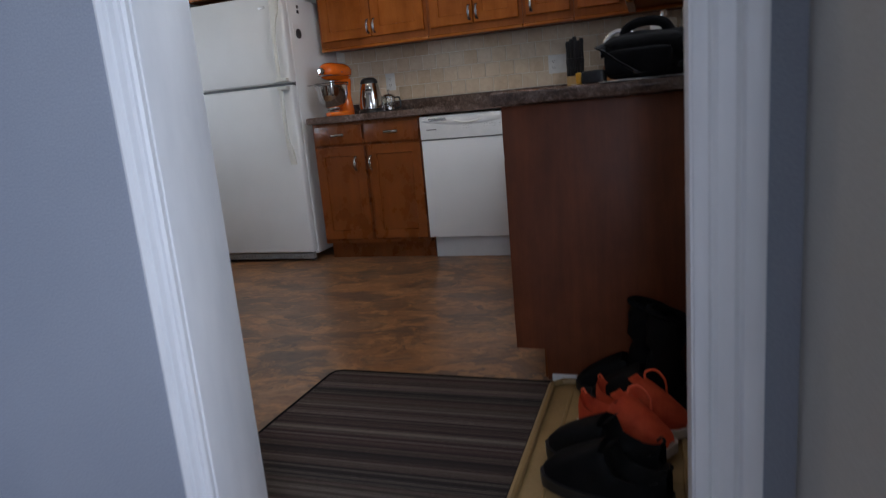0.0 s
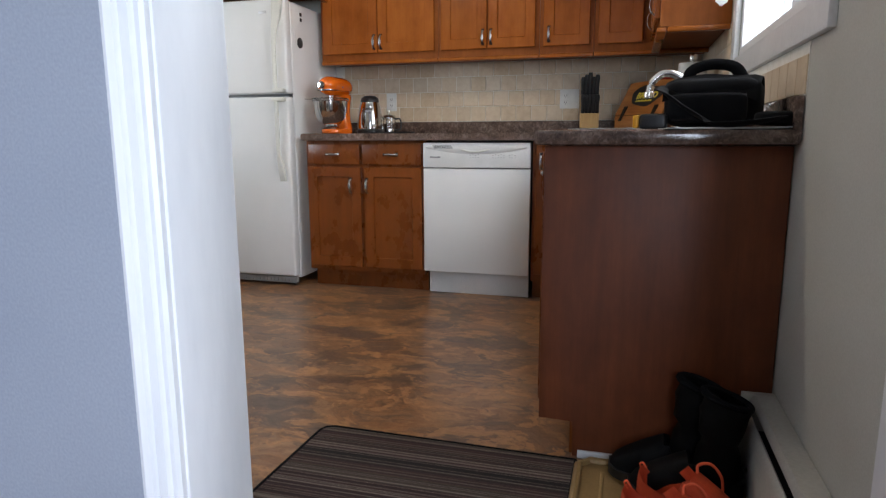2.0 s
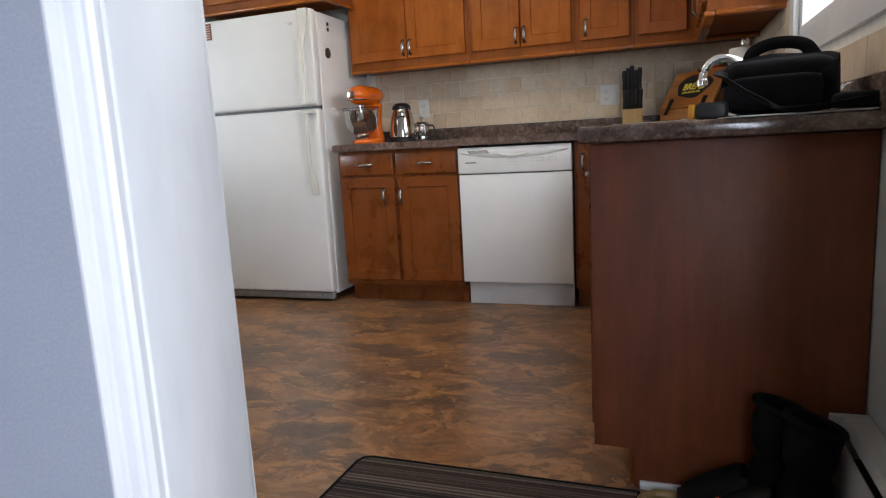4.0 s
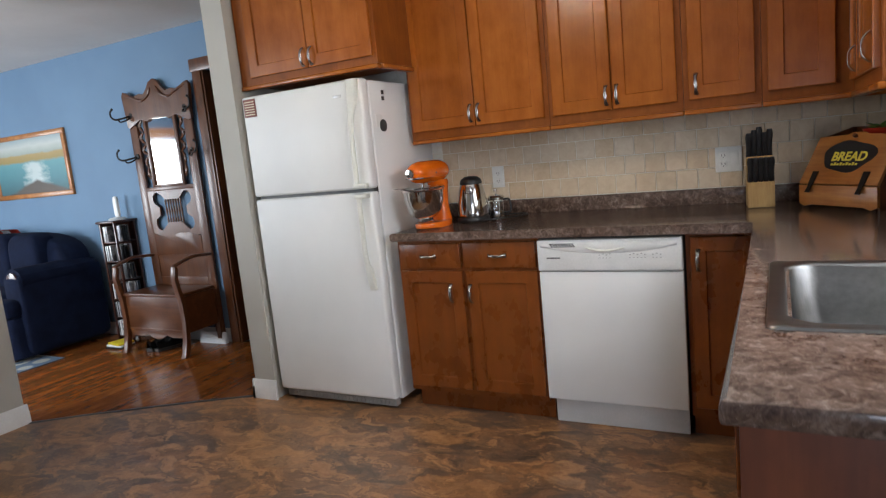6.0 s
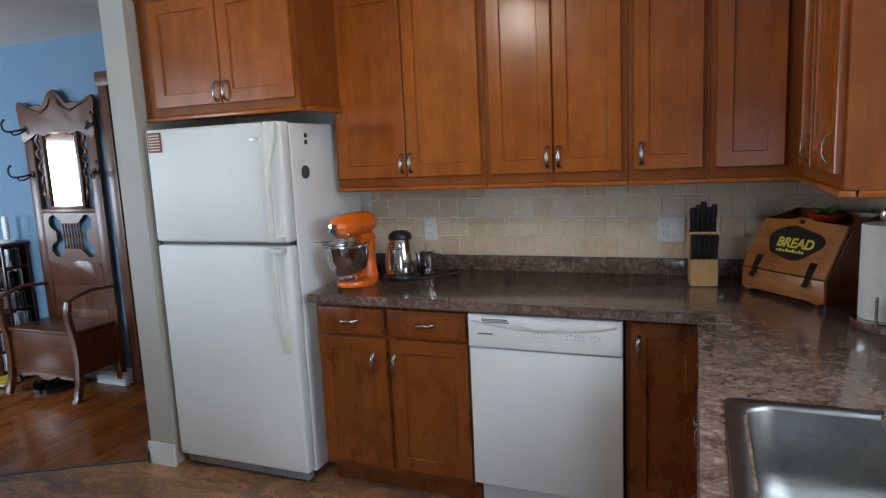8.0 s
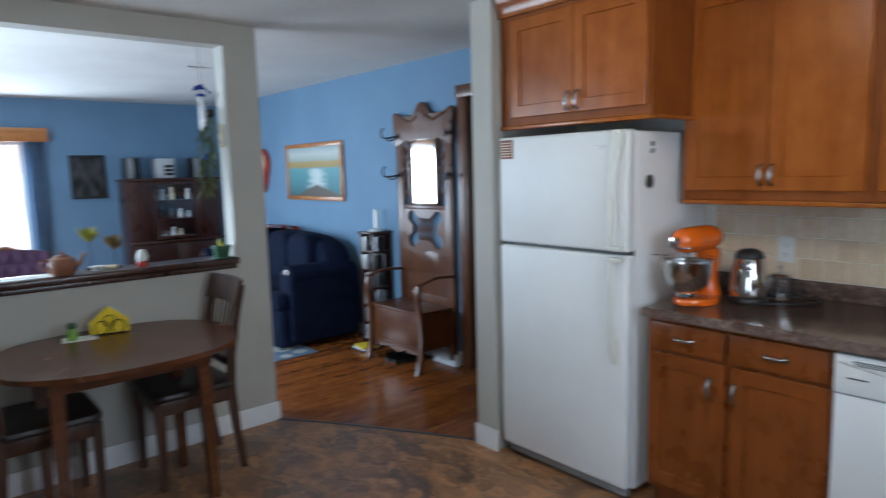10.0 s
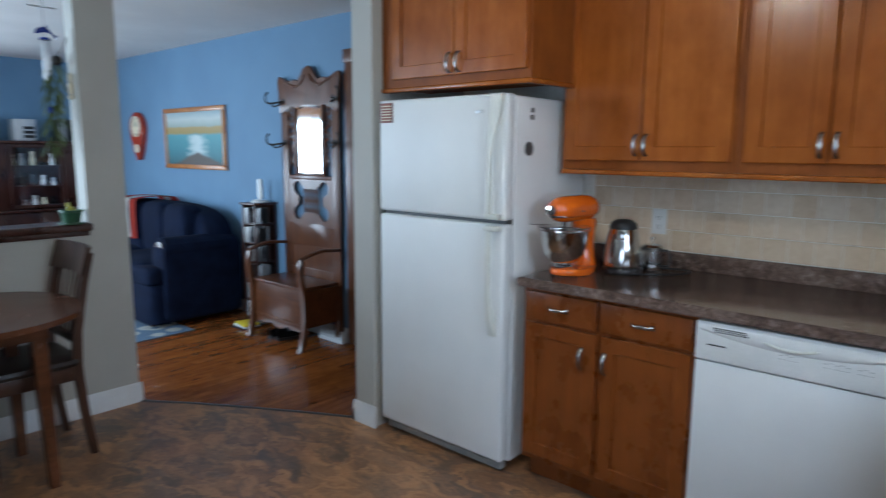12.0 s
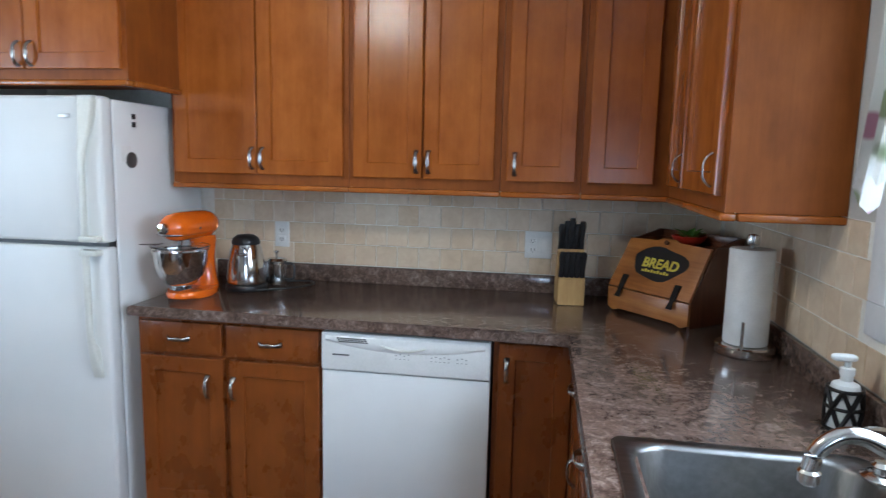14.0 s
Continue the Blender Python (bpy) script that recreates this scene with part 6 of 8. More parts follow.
dining_chair(pose(-3.985, 2.255, 0, 0, 0, 180), "dark walnut-stained dining chair with a slatted back and dark seat")
dining_chair(pose(-3.965, 1.632, 0, 0, 0, 0), "dark walnut-stained dining chair, seen side-on, pushed to the table")
TT = 0.7575
root = thing("napkin_holder", "black wire holder with bright yellow napkins", "napkin holder", pose(-4.10, 1.965, TT, 0, 0, 78))
bm = B()
prism(bm, [(-0.085, 0.004), (0.085, 0.004), (0.088, 0.060), (0.0, 0.135), (-0.088, 0.060)], -0.016, 0.016, "xz", 0.004)
part("napkin", bm, "yellow", root)
for y in (-0.021, 0.021):
    bm = B()
    tube(bm, [(-0.075, y, 0.003), (0.075, y, 0.003)], 0.0028, 6)
    for s in (-1, 1):
        tube(bm, [(s * 0.036 + 0.030 * math.cos(a), y, 0.036 + 0.032 * math.sin(a)) for a in [-1.4 + 0.36 * i for i in range(16)]], 0.0026, 6)
    tube(bm, [(0.026 * math.cos(a), y, 0.066 + 0.028 * math.sin(a)) for a in [-1.2 + 0.34 * i for i in range(17)]], 0.0026, 6)
    part("scroll_side", bm, "iron", root)
root = thing("shaker", "small green glass salt shaker", "salt shaker", pose(-4.075, 1.795, TT + 0.0015))
bm = B()
lathe(bm, [(0.0, 0.0), (0.021, 0.0), (0.023, 0.01), (0.022, 0.045), (0.016, 0.056), (0.0, 0.057)], n=20)
part("jar", bm, "green_glass", root)
bm = B()
lathe(bm, [(0.017, 0.056), (0.020, 0.060), (0.020, 0.074), (0.012, 0.082), (0.0, 0.083)], n=20)
part("cap", bm, "green_pot", root)
bm = B()
box(bm, -0.075, 0.075, -0.045, 0.065, 0.0, 0.001)
solo("note_paper", bm, "paper", "folded white paper beside the napkin holder", "paper", pose(-4.07, 1.825, TT + 0.0002, 0, 0, 80))

# stove and its neighbour
SF = 1.165
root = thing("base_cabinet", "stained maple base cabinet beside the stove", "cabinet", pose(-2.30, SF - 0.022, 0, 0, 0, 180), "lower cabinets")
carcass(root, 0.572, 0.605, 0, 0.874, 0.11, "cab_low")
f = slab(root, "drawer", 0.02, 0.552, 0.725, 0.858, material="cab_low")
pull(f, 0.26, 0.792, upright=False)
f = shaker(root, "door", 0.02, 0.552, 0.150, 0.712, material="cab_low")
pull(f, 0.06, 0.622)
bm = B()
box(bm, -2.885, -2.302, 0.535, SF + 0.022, 0.8755, 0.915, 0.010, 3)
solo("stove_side_counter", bm, "granite", "short brown laminate countertop beside the stove", "countertop")
bm = B()
box(bm, -0.17, 0.17, -0.22, 0.20, 0.0, 0.006, 0.003)
cb = solo("cutting_board", bm, "black_glass", "dark tempered glass cutting board lying on the counter", "cutting board", pose(-2.475, 0.925, CT + 0.004))
for s in ((-0.15, -0.18), (0.15, -0.18), (-0.15, 0.16), (0.15, 0.16)):
    bm = B()
    lathe(bm, [(0.008, -0.004), (0.008, 0.0)], (*s, 0), 10)
    part("rubber_foot", bm, "black", cb)
root = thing("stove", "white electric stove with a black glass cooktop", "stove", pose(-1.545, SF, 0, 0, 0, 180))
bm = B()
box(bm, 0, 0.752, 0.035, 0.625, 0.03, 0.895, 0.004)
part("body", bm, "fridge", root)
bm = B()
box(bm, -0.001, 0.753, 0.0, 0.63, 0.8955, 0.918, 0.006, 3)
part("top_frame", bm, "fridge", root)
bm = B()
box(bm, 0.022, 0.730, 0.03, 0.56, 0.9175, 0.9195)
part("cooktop", bm, "black_glass", root, "black ceramic glass cooktop")
bm = B()
box(bm, 0.005, 0.747, 0.0, 0.034, 0.20, 0.880, 0.006, 3)
od = part("oven_door", bm, "fridge", root)
bm = B()
tube(bm, glide([(0.06, 0.0, 0.800), (0.062, -0.040, 0.802), (0.10, -0.056, 0.802), (0.376, -0.060, 0.802), (0.65, -0.056, 0.802), (0.69, -0.040, 0.802), (0.692, 0.0, 0.800)], 5), 0.017, 12)
part("handle", bm, "white_plastic", od)
bm = B()
box(bm, 0.16, 0.59, -0.003, 0.002, 0.38, 0.70, 0.002)
part("oven_window", bm, "black_glass", od)
bm = B()
box(bm, 0.005, 0.747, 0.0, 0.034, 0.03, 0.190, 0.006, 3)
part("storage_drawer", bm, "fridge", root)

# ---------------------------------------------------------------- things on the ledge
LZ, LX = OZ0 + 0.0435, DIV - 0.06
rnd = random.Random(11)


def leafy(bm2, n, reach, height, width, droop, rnd2, base=(0, 0, 0)):
    for i in range(n):
        a, k = i * 2.39996 + rnd2.random() * 0.5, 0.45 + 0.55 * rnd2.random()
        blade(bm2, (base[0] + 0.006 * math.cos(a), base[1] + 0.006 * math.sin(a), base[2]), (base[0] + reach * k * math.cos(a), base[1] + reach * k * math.sin(a), base[2] + height * (0.35 + 0.65 * rnd2.random())), width * (0.7 + 0.5 * rnd2.random()), droop, 6, 0.35)


root = thing("potted_palm", "leafy green plant in a round dark pot on the ledge", "potted plant", pose(LX + 0.03, 0.985, LZ))
bm = B()
lathe(bm, [(0.0, 0.0), (0.036, 0.0), (0.056, 0.028), (0.060, 0.060), (0.048, 0.092), (0.044, 0.096), (0.040, 0.090), (0.0, 0.085)], n=26)
part("pot", bm, "seat", root, "dark brown round pot")
bm = B()
for ang, lean, tall in ((1.3, 0.05, 0.21), (2.0, 0.07, 0.16), (3.4, 0.08, 0.17), (4.4, 0.07, 0.13), (5.3, 0.09, 0.11), (0.4, 0.10, 0.12), (1.7, 0.13, 0.09)):
    stem = glide([(-0.02, 0.01, 0.08), (-0.02 + lean * 0.4 * math.cos(ang), 0.01 + lean * 0.4 * math.sin(ang), 0.08 + tall * 0.6), (-0.02 + lean * math.cos(ang), 0.01 + lean * math.sin(ang), 0.08 + tall)], 5)
    tube(bm, stem, 0.002, 5)
    for k, p in enumerate(stem[2:]):
        p = Vector(p)
        size = 0.066 * (1.0 - 0.45 * k / len(stem)) * (0.85 + 0.3 * rnd.random())
        for side in (-1, 1):
            turn = ang + side * (1.25 - 0.5 * k / len(stem))
            blade(bm, tuple(p), (p.x + size * math.cos(turn), p.y + size * math.sin(turn), p.z + 0.022 + 0.012 * rnd.random()), 0.013, 0.10, 5, 0.35)
part("leaves", bm, "leaf_pale", root)
root = thing("trailing_fern", "bright green fern trailing along the ledge", "potted plant", pose(LX - 0.05, 1.185, LZ))
bm = B()
lathe(bm, [(0.0, 0.0), (0.045, 0.0), (0.055, 0.035), (0.052, 0.038), (0.0, 0.032)], n=20)
part("dish", bm, "green_pot", root)
bm = B()
leafy(bm, 90, 0.20, 0.10, 0.010, 0.28, rnd, (0, 0, 0.03))
part("fronds", bm, "leaf_pale", root)
root = thing("flower_pot", "yellow-green flowering plant in a pale dish", "potted plant", pose(LX - 0.03, 1.365, LZ))
bm = B()
lathe(bm, [(0.0, 0.0), (0.036, 0.0), (0.042, 0.022), (0.039, 0.024), (0.0, 0.018)], n=20)
part("dish", bm, "white_plastic", root)
bm = B()
leafy(bm, 26, 0.065, 0.075, 0.026, 0.05, rnd, (0, 0, 0.018))
part("leaves", bm, "leaf_yellow", root)
# White sheets that draw the window's glare along the glossy ledge.
for i, (y, w) in enumerate(((1.20, 0.30), (1.60, 0.34))):
    bm = B()
    box(bm, -0.075, 0.06, -w / 2, w / 2, 0.0, 0.002)
    solo("ledge_glare_sheet", bm, "paper", "white sheet on the ledge standing in for window glare", "paper", pose(LX + 0.01, y, LZ + 0.0003, 0, 0, 2 * i), group="ledge papers")
root = thing("teapot", "small brown clay teapot with a spout", "teapot", pose(LX + 0.02, 1.825, LZ))
bm = B()
lathe(bm, [(0.0, 0.0), (0.050, 0.0), (0.062, 0.020), (0.064, 0.050), (0.054, 0.082), (0.036, 0.090), (0.0, 0.091)], n=28)
part("body", bm, "clay", root)
bm = B()
lathe(bm, [(0.036, 0.090), (0.030, 0.098), (0.010, 0.102), (0.008, 0.108), (0.012, 0.115), (0.0, 0.120)], n=20)
part("lid", bm, "clay", root)
bm = B()
tube(bm, glide([(0, 0.055, 0.035), (0, 0.082, 0.055), (0, 0.092, 0.085), (0, 0.105, 0.098)], 4), [0.014, 0.014, 0.013, 0.012, 0.011, 0.010, 0.009, 0.009, 0.009, 0.009, 0.010, 0.011, 0.012], 10)
part("spout", bm, "clay", root)
bm = B()
tube(bm, glide([(0, -0.055, 0.075), (0, -0.088, 0.078), (0, -0.094, 0.045), (0, -0.060, 0.022)], 5), 0.006, 8)
part("handle", bm, "clay", root)
root = thing("small_dish", "small white ceramic dish with shells", "dish", pose(LX, 1.985, LZ))
bm = B()
lathe(bm, [(0.0, 0.0), (0.022, 0.0), (0.034, 0.022), (0.031, 0.024), (0.0, 0.008)], n=22)
part("bowl", bm, "white_plastic", root)
for (dx, dy) in ((0.0, 0.05), (0.015, 0.075)):
    bm = B()
    pillow(bm, (dx, dy, 0.012), (0.026, 0.034, 0.024), 0.8, 12, 8)
    part("shell", bm, "cream", root)
for nm, y, mt, h, lb in (("air_plant", 1.965, "leaf_yellow", 0.175, "spiky yellow-green air plant on a thin wire stake"), ("air_plant", 2.080, "leaf_red", 0.125, "spiky red-tipped air plant on a thin wire stake")):
    root = thing(nm, lb, "plant", pose(LX - 0.045, y, LZ), "air plants")
    bm = B()
    tube(bm, [(0, 0, 0), (0.002, 0.003, h * 0.5), (0, 0, h)], 0.002, 6)
    lathe(bm, [(0.0, 0.0), (0.024, 0.0), (0.026, 0.016), (0.0, 0.017)], n=16)
    part("stake", bm, "iron", root)
    bm = B()
    leafy(bm, 52, 0.070, 0.105, 0.014, 0.16, rnd, (0, 0, h - 0.030))
    part("leaves", bm, mt, root)
root = thing("snow_globe", "small white and red ornament jar", "ornament", pose(LX + 0.035, 2.195, LZ))
bm = B()
lathe(bm, [(0.0, 0.0), (0.026, 0.0), (0.028, 0.008), (0.025, 0.030), (0.0, 0.031)], n=20)
part("base", bm, "red_pot", root)
bm = B()
lathe(bm, [(0.024, 0.030), (0.029, 0.045), (0.026, 0.066), (0.018, 0.078), (0.016, 0.088), (0.0, 0.092)], n=20)
part("dome", bm, "white_plastic", root)
root = thing("cactus_pot", "dark green pot with a yellow-tipped cactus", "potted plant", pose(LX + 0.045, 2.625, LZ))
bm = B()
lathe(bm, [(0.0, 0.0), (0.060, 0.0), (0.060, 0.006), (0.042, 0.008), (0.052, 0.060), (0.056, 0.062), (0.056, 0.072), (0.048, 0.072), (0.044, 0.062), (0.0, 0.060)], n=26)
part("pot", bm, "green_pot", root)
bm = B()
pillow(bm, (0.0, -0.010, 0.085), (0.022, 0.022, 0.055), 0.9, 12, 8)
pillow(bm, (0.006, 0.006, 0.074), (0.018, 0.018, 0.034), 0.9, 12, 8)
part("cactus", bm, "leaf_yellow", root)

# wind chime and hanging fern in the opening
root = thing("wind_chime", "hanging wind chime with a blue glass dolphin", "wind chime", pose(LX, 2.585, OZ1))
bm = B()
tube(bm, [(0, 0, 0), (0, 0, -0.12)], 0.0012, 5)
tube(bm, [(0, 0, -0.12), (0, 0, -0.66)], 0.0010, 5)
part("string", bm, "iron", root)
bm = B()
tube(bm, [(0, -0.062, -0.122), (0, 0.062, -0.122)], 0.0045, 8)
tube(bm, [(-0.05, 0, -0.122), (0.05, 0, -0.122)], 0.0035, 8)
part("cross_bar", bm, "silver", root)
bm = B()
tube(bm, glide([(0, -0.042, -0.252), (0, -0.026, -0.238), (0, 0.0, -0.230), (0, 0.028, -0.242), (0, 0.044, -0.258)], 4), [0.002, 0.005, 0.008, 0.011, 0.012, 0.013, 0.014, 0.014, 0.013, 0.011, 0.009, 0.007, 0.005, 0.004, 0.004, 0.003, 0.002], 10)
prism(bm, [(-0.002, -0.222), (0.012, -0.206), (0.014, -0.226)], -0.002, 0.002, "yz")
prism(bm, [(0.038, -0.254), (0.058, -0.250), (0.050, -0.272)], -0.002, 0.002, "yz")
part("dolphin", bm, "blue_glass", root, "cobalt blue glass dolphin")
for i in range(4):
    bm = B()
    a = math.pi / 4 + i * math.pi / 2
    tube(bm, [(0.014 * math.cos(a), 0.014 * math.sin(a), -0.285), (0.014 * math.cos(a), 0.014 * math.sin(a), -0.44 - 0.012 * i)], 0.005, 8)
    part("chime_tube", bm, "silver", root)
bm = B()
lathe(bm, [(0.0, -0.282), (0.026, -0.280), (0.020, -0.268), (0.0, -0.264)], n=16)
part("top_disc", bm, "blue_glass", root)
bm = B()
pillow(bm, (0, 0, -0.62), (0.016, 0.022, 0.035), 0.9, 12, 8)
part("clapper", bm, "blue_glass", root)
root = thing("hanging_fern", "wispy dry green fern hanging against the pier", "hanging plant", pose(LX - 0.03, 2.640, 1.89))
bm = B()
tube(bm, glide([(0, 0.055, 0.10), (0, 0.03, 0.04), (0, 0.0, 0.0)], 4), 0.0025, 6)
pillow(bm, (0, 0.0, -0.02), (0.05, 0.05, 0.05), 0.8, 12, 8)
part("hanger", bm, "iron", root)
bm = B()
for i in range(150):
    t = rnd.random()
    a = rnd.random() * 6.28
    rr = 0.03 + 0.03 * rnd.random()
    p = (0.03 * math.cos(a) * (1 - t * 0.4), -0.015 + 0.028 * math.sin(a) - 0.03 * t, -0.02 - 0.44 * t)
    blade(bm, p, (p[0] + rr * math.cos(a), p[1] + rr * math.sin(a) * 0.8, p[2] - 0.03 - 0.03 * rnd.random()), 0.009, 0.25, 3, 0.2)
part("fronds", bm, "fern", root)
root = thing("carved_ornament", "small carved figure ornament hung on the pier", "ornament", pose(LX + 0.01, 2.683, 1.735))
bm = B()
pillow(bm, (0, 0, 0.05), (0.030, 0.020, 0.050), 0.8, 12, 8)
pillow(bm, (0, 0, 0.0), (0.036, 0.024, 0.07), 0.8, 12, 8)
pillow(bm, (0, 0, -0.045), (0.05, 0.024, 0.028), 0.8, 12, 8)
part("figure", bm, "cream", root)

# ---------------------------------------------------------------- living room
root = thing("hall_tree", "antique carved oak hall tree with mirror and bench", "hall tree", pose(-4.645, BLUE - 0.017, 0) @ Matrix.Diagonal((1, 0.88, 1, 1)))
hw = 0.345
bm = B()
def notch_plate(bm2, pts, y0, y1):
    prism(bm2, pts, y0, y1, "xz", 0.003)


# stiles, rails and lower panels of the tall back
box(bm, -hw, -hw + 0.085, -0.028, -0.002, 0.06, 1.72, 0.004)
box(bm, hw - 0.085, hw, -0.028, -0.002, 0.06, 1.72, 0.004)
box(bm, -hw + 0.085, hw - 0.085, -0.028, -0.002, 1.205, 1.236, 0.003)
box(bm, -hw + 0.085, hw - 0.085, -0.028, -0.002, 0.42, 0.52, 0.003)
box(bm, -hw + 0.085, hw - 0.085, -0.020, -0.006, 0.52, 0.84)
part("back_frame", bm, "dark_wood", root)
bm = B()
pts = [(-hw + 0.085, 0.70)]
for i in range(13):
    t = i / 12
    pts.append((-hw + 0.085 + (2 * hw - 0.17) * t, 0.86 + 0.018 * math.sin(t * math.pi * 3 + 1.57) * (1 - abs(2 * t - 1) * 0.3)))
pts.append((hw - 0.085, 0.70))
prism(bm, pts, -0.030, -0.010, "xz", 0.003)
part("scalloped_panel", bm, "dark_wood", root)
# pierced splat: a plate with a four-lobed cut-out, spindles inside
bm = B()
cut = []


def lobe_reach(a):
    """How far the cut-out reaches in a direction: a low rectangle with a round lobe at each corner."""
    c, s2 = abs(math.cos(a)), abs(math.sin(a))
    r = min(0.150 / max(c, 1e-6), 0.090 / max(s2, 1e-6))
    k = c * 0.158 + s2 * 0.095
    q = k * k - (0.158 ** 2 + 0.095 ** 2 - 0.055 ** 2)
    return max(r, k + math.sqrt(q)) if q > 0 else r


for i in range(64):
    a = 2 * math.pi * i / 64
    cut.append((lobe_reach(a) * math.cos(a), 1.045 + lobe_reach(a) * math.sin(a)))
z0, z1 = 0.86, 1.205
outer = []
for i in range(64):
    a = 2 * math.pi * i / 64
    ca, sa = math.cos(a), math.sin(a)
    k = min((hw - 0.085) / max(abs(ca), 1e-6), 0.185 / max(abs(sa), 1e-6))
    outer.append((k * ca, 1.032 + k * sa))
for y in (-0.026, -0.006):
    vo = [bm.verts.new((u, y, v)) for u, v in outer]
    vi = [bm.verts.new((u, y, v)) for u, v in cut]
    for i in range(64):
        j = (i + 1) % 64
        bm.faces.new((vo[i], vo[j], vi[j], vi[i]))
    if y == -0.026:
        keep = vi
    else:
        for i in range(64):
            j = (i + 1) % 64
            bm.faces.new((keep[i], keep[j], vi[j], vi[i]))
part("pierced_splat", bm, "dark_wood", root)
for i in range(7):
    bm = B()
    x = -0.084 + 0.028 * i
    lathe(bm, [(0.006, 0.945), (0.009, 0.97), (0.005, 1.0), (0.009, 1.045), (0.005, 1.09), (0.009, 1.12), (0.006, 1.145)], (x, -0.016, 0), 10)
    part("spindle", bm, "dark_wood", root)
bm = B()
for a0, a1, c0, c1 in ((-0.180, -0.150, 1.235, 1.77), (0.150, 0.180, 1.235, 1.77), (-0.150, 0.150, 1.235, 1.255), (-0.150, 0.150, 1.752, 1.782)):
    box(bm, a0, a1, -0.034, -0.008, c0, c1, 0.004)
part("mirror_frame", bm, "dark_wood", root)
bm = B()
box(bm, -0.152, 0.152, -0.018, -0.012, 1.253, 1.754)
part("mirror", bm, "mirror", root, "bevelled mirror glass")
for s in (-1, 1):
    bm = B()
    for i in range(5):
        tube(bm, glide([(s * (0.195 + 0.012 * math.sin(i * 2.1)), -0.018, 1.30 + 0.092 * i), (s * (0.225 - 0.015 * math.cos(i)), -0.020, 1.345 + 0.092 * i), (s * (0.197 + 0.010 * math.cos(i * 1.7)), -0.018, 1.39 + 0.092 * i)], 4), [0.006, 0.009, 0.012, 0.013, 0.014, 0.013, 0.011, 0.008, 0.006], 8)
    part("side_scroll", bm, "dark_wood", root)
bm = B()
crest = [(-hw - 0.012, 1.715), (-hw + 0.02, 1.70), (-0.20, 1.765), (-0.12, 1.735), (-0.05, 1.775), (0.0, 1.785), (0.05, 1.775), (0.12, 1.735), (0.20, 1.765), (hw - 0.02, 1.70), (hw + 0.012, 1.715),
         (hw + 0.006, 1.80), (hw + 0.022, 1.90), (hw + 0.030, 1.955), (hw + 0.010, 1.985), (hw - 0.03, 1.975), (0.24, 1.935), (0.17, 1.955), (0.12, 1.935), (0.075, 1.985), (0.05, 2.025), (0.0, 2.045),
         (-0.05, 2.025), (-0.075, 1.985), (-0.12, 1.935), (-0.17, 1.955), (-0.24, 1.935), (-hw + 0.03, 1.975), (-hw - 0.010, 1.985), (-hw - 0.030, 1.955), (-hw - 0.022, 1.90), (-hw - 0.006, 1.80)]
prism(bm, crest, -0.036, -0.004, "xz", 0.005)
cr = part("crest", bm, "dark_wood", root)
bm = B()
for s in (-1, 1):
    tube(bm, glide([(s * 0.03, -0.038, 1.985), (s * 0.07, -0.042, 1.93), (s * 0.14, -0.040, 1.90), (s * 0.20, -0.042, 1.915), (s * 0.27, -0.040, 1.94), (s * 0.33, -0.038, 1.955)], 4), [0.004, 0.007, 0.009, 0.010, 0.010, 0.009, 0.008, 0.009, 0.010, 0.010, 0.009, 0.008, 0.007, 0.007, 0.008, 0.009, 0.010, 0.008, 0.006, 0.005, 0.004], 8)
part("carving", bm, "dark_wood", cr)
for s in (-1, 1):
    for z in (1.80, 1.485):
        bm = B()
        x = s * (hw - 0.045)
        tube(bm, glide([(x, -0.028, z), (x + s * 0.03, -0.075, z - 0.012), (x + s * 0.10, -0.105, z - 0.018), (x + s * 0.135, -0.115, z + 0.005), (x + s * 0.138, -0.115, z + 0.042), (x + s * 0.118, -0.112, z + 0.060)], 4), 0.0075, 8)
        tube(bm, glide([(x, -0.035, z - 0.01), (x + s * 0.02, -0.080, z - 0.035), (x + s * 0.06, -0.095, z - 0.040), (x + s * 0.075, -0.098, z - 0.022)], 4), 0.006, 8)
        lathe(bm, [(0.022, -0.030), (0.022, -0.037), (0.0, -0.040)], (x, 0, z), 14, "y")
        pillow(bm, (x + s * 0.118, -0.112, z + 0.062), (0.02, 0.02, 0.02), 1.0, 10, 6)
        part("coat_hook", bm, "iron", root, "dark cast-iron double coat hook")
# bench box
bm = B()
box(bm, -0.325, 0.325, -0.385, -0.372, 0.165, 0.435, 0.003)
box(bm, -0.325, -0.307, -0.372, -0.03, 0.165, 0.435)
box(bm, 0.307, 0.325, -0.372, -0.03, 0.165, 0.435)
box(bm, -0.307, 0.307, -0.372, -0.03, 0.165, 0.180)
part("bench_box", bm, "dark_wood_x", root)
bm = B()
box(bm, -0.315, 0.315, -0.400, -0.032, 0.4355, 0.458, 0.006, 3)
part("bench_lid", bm, "dark_wood_x", root)
bm = B()
box(bm, -0.325, 0.325, -0.392, -0.384, 0.175, 0.190, 0.003)
part("front_bead", bm, "dark_wood_x", root)
bm = B()
pts = [(-0.30, 0.166), (0.30, 0.166), (0.30, 0.10), (0.26, 0.13), (0.16, 0.125), (0.10, 0.145), (0.05, 0.115), (0.0, 0.105), (-0.05, 0.115), (-0.10, 0.145), (-0.16, 0.125), (-0.26, 0.13), (-0.30, 0.10)]
prism(bm, pts[::-1], -0.386, -0.372, "xz", 0.002)
part("front_apron", bm, "dark_wood_x", root)
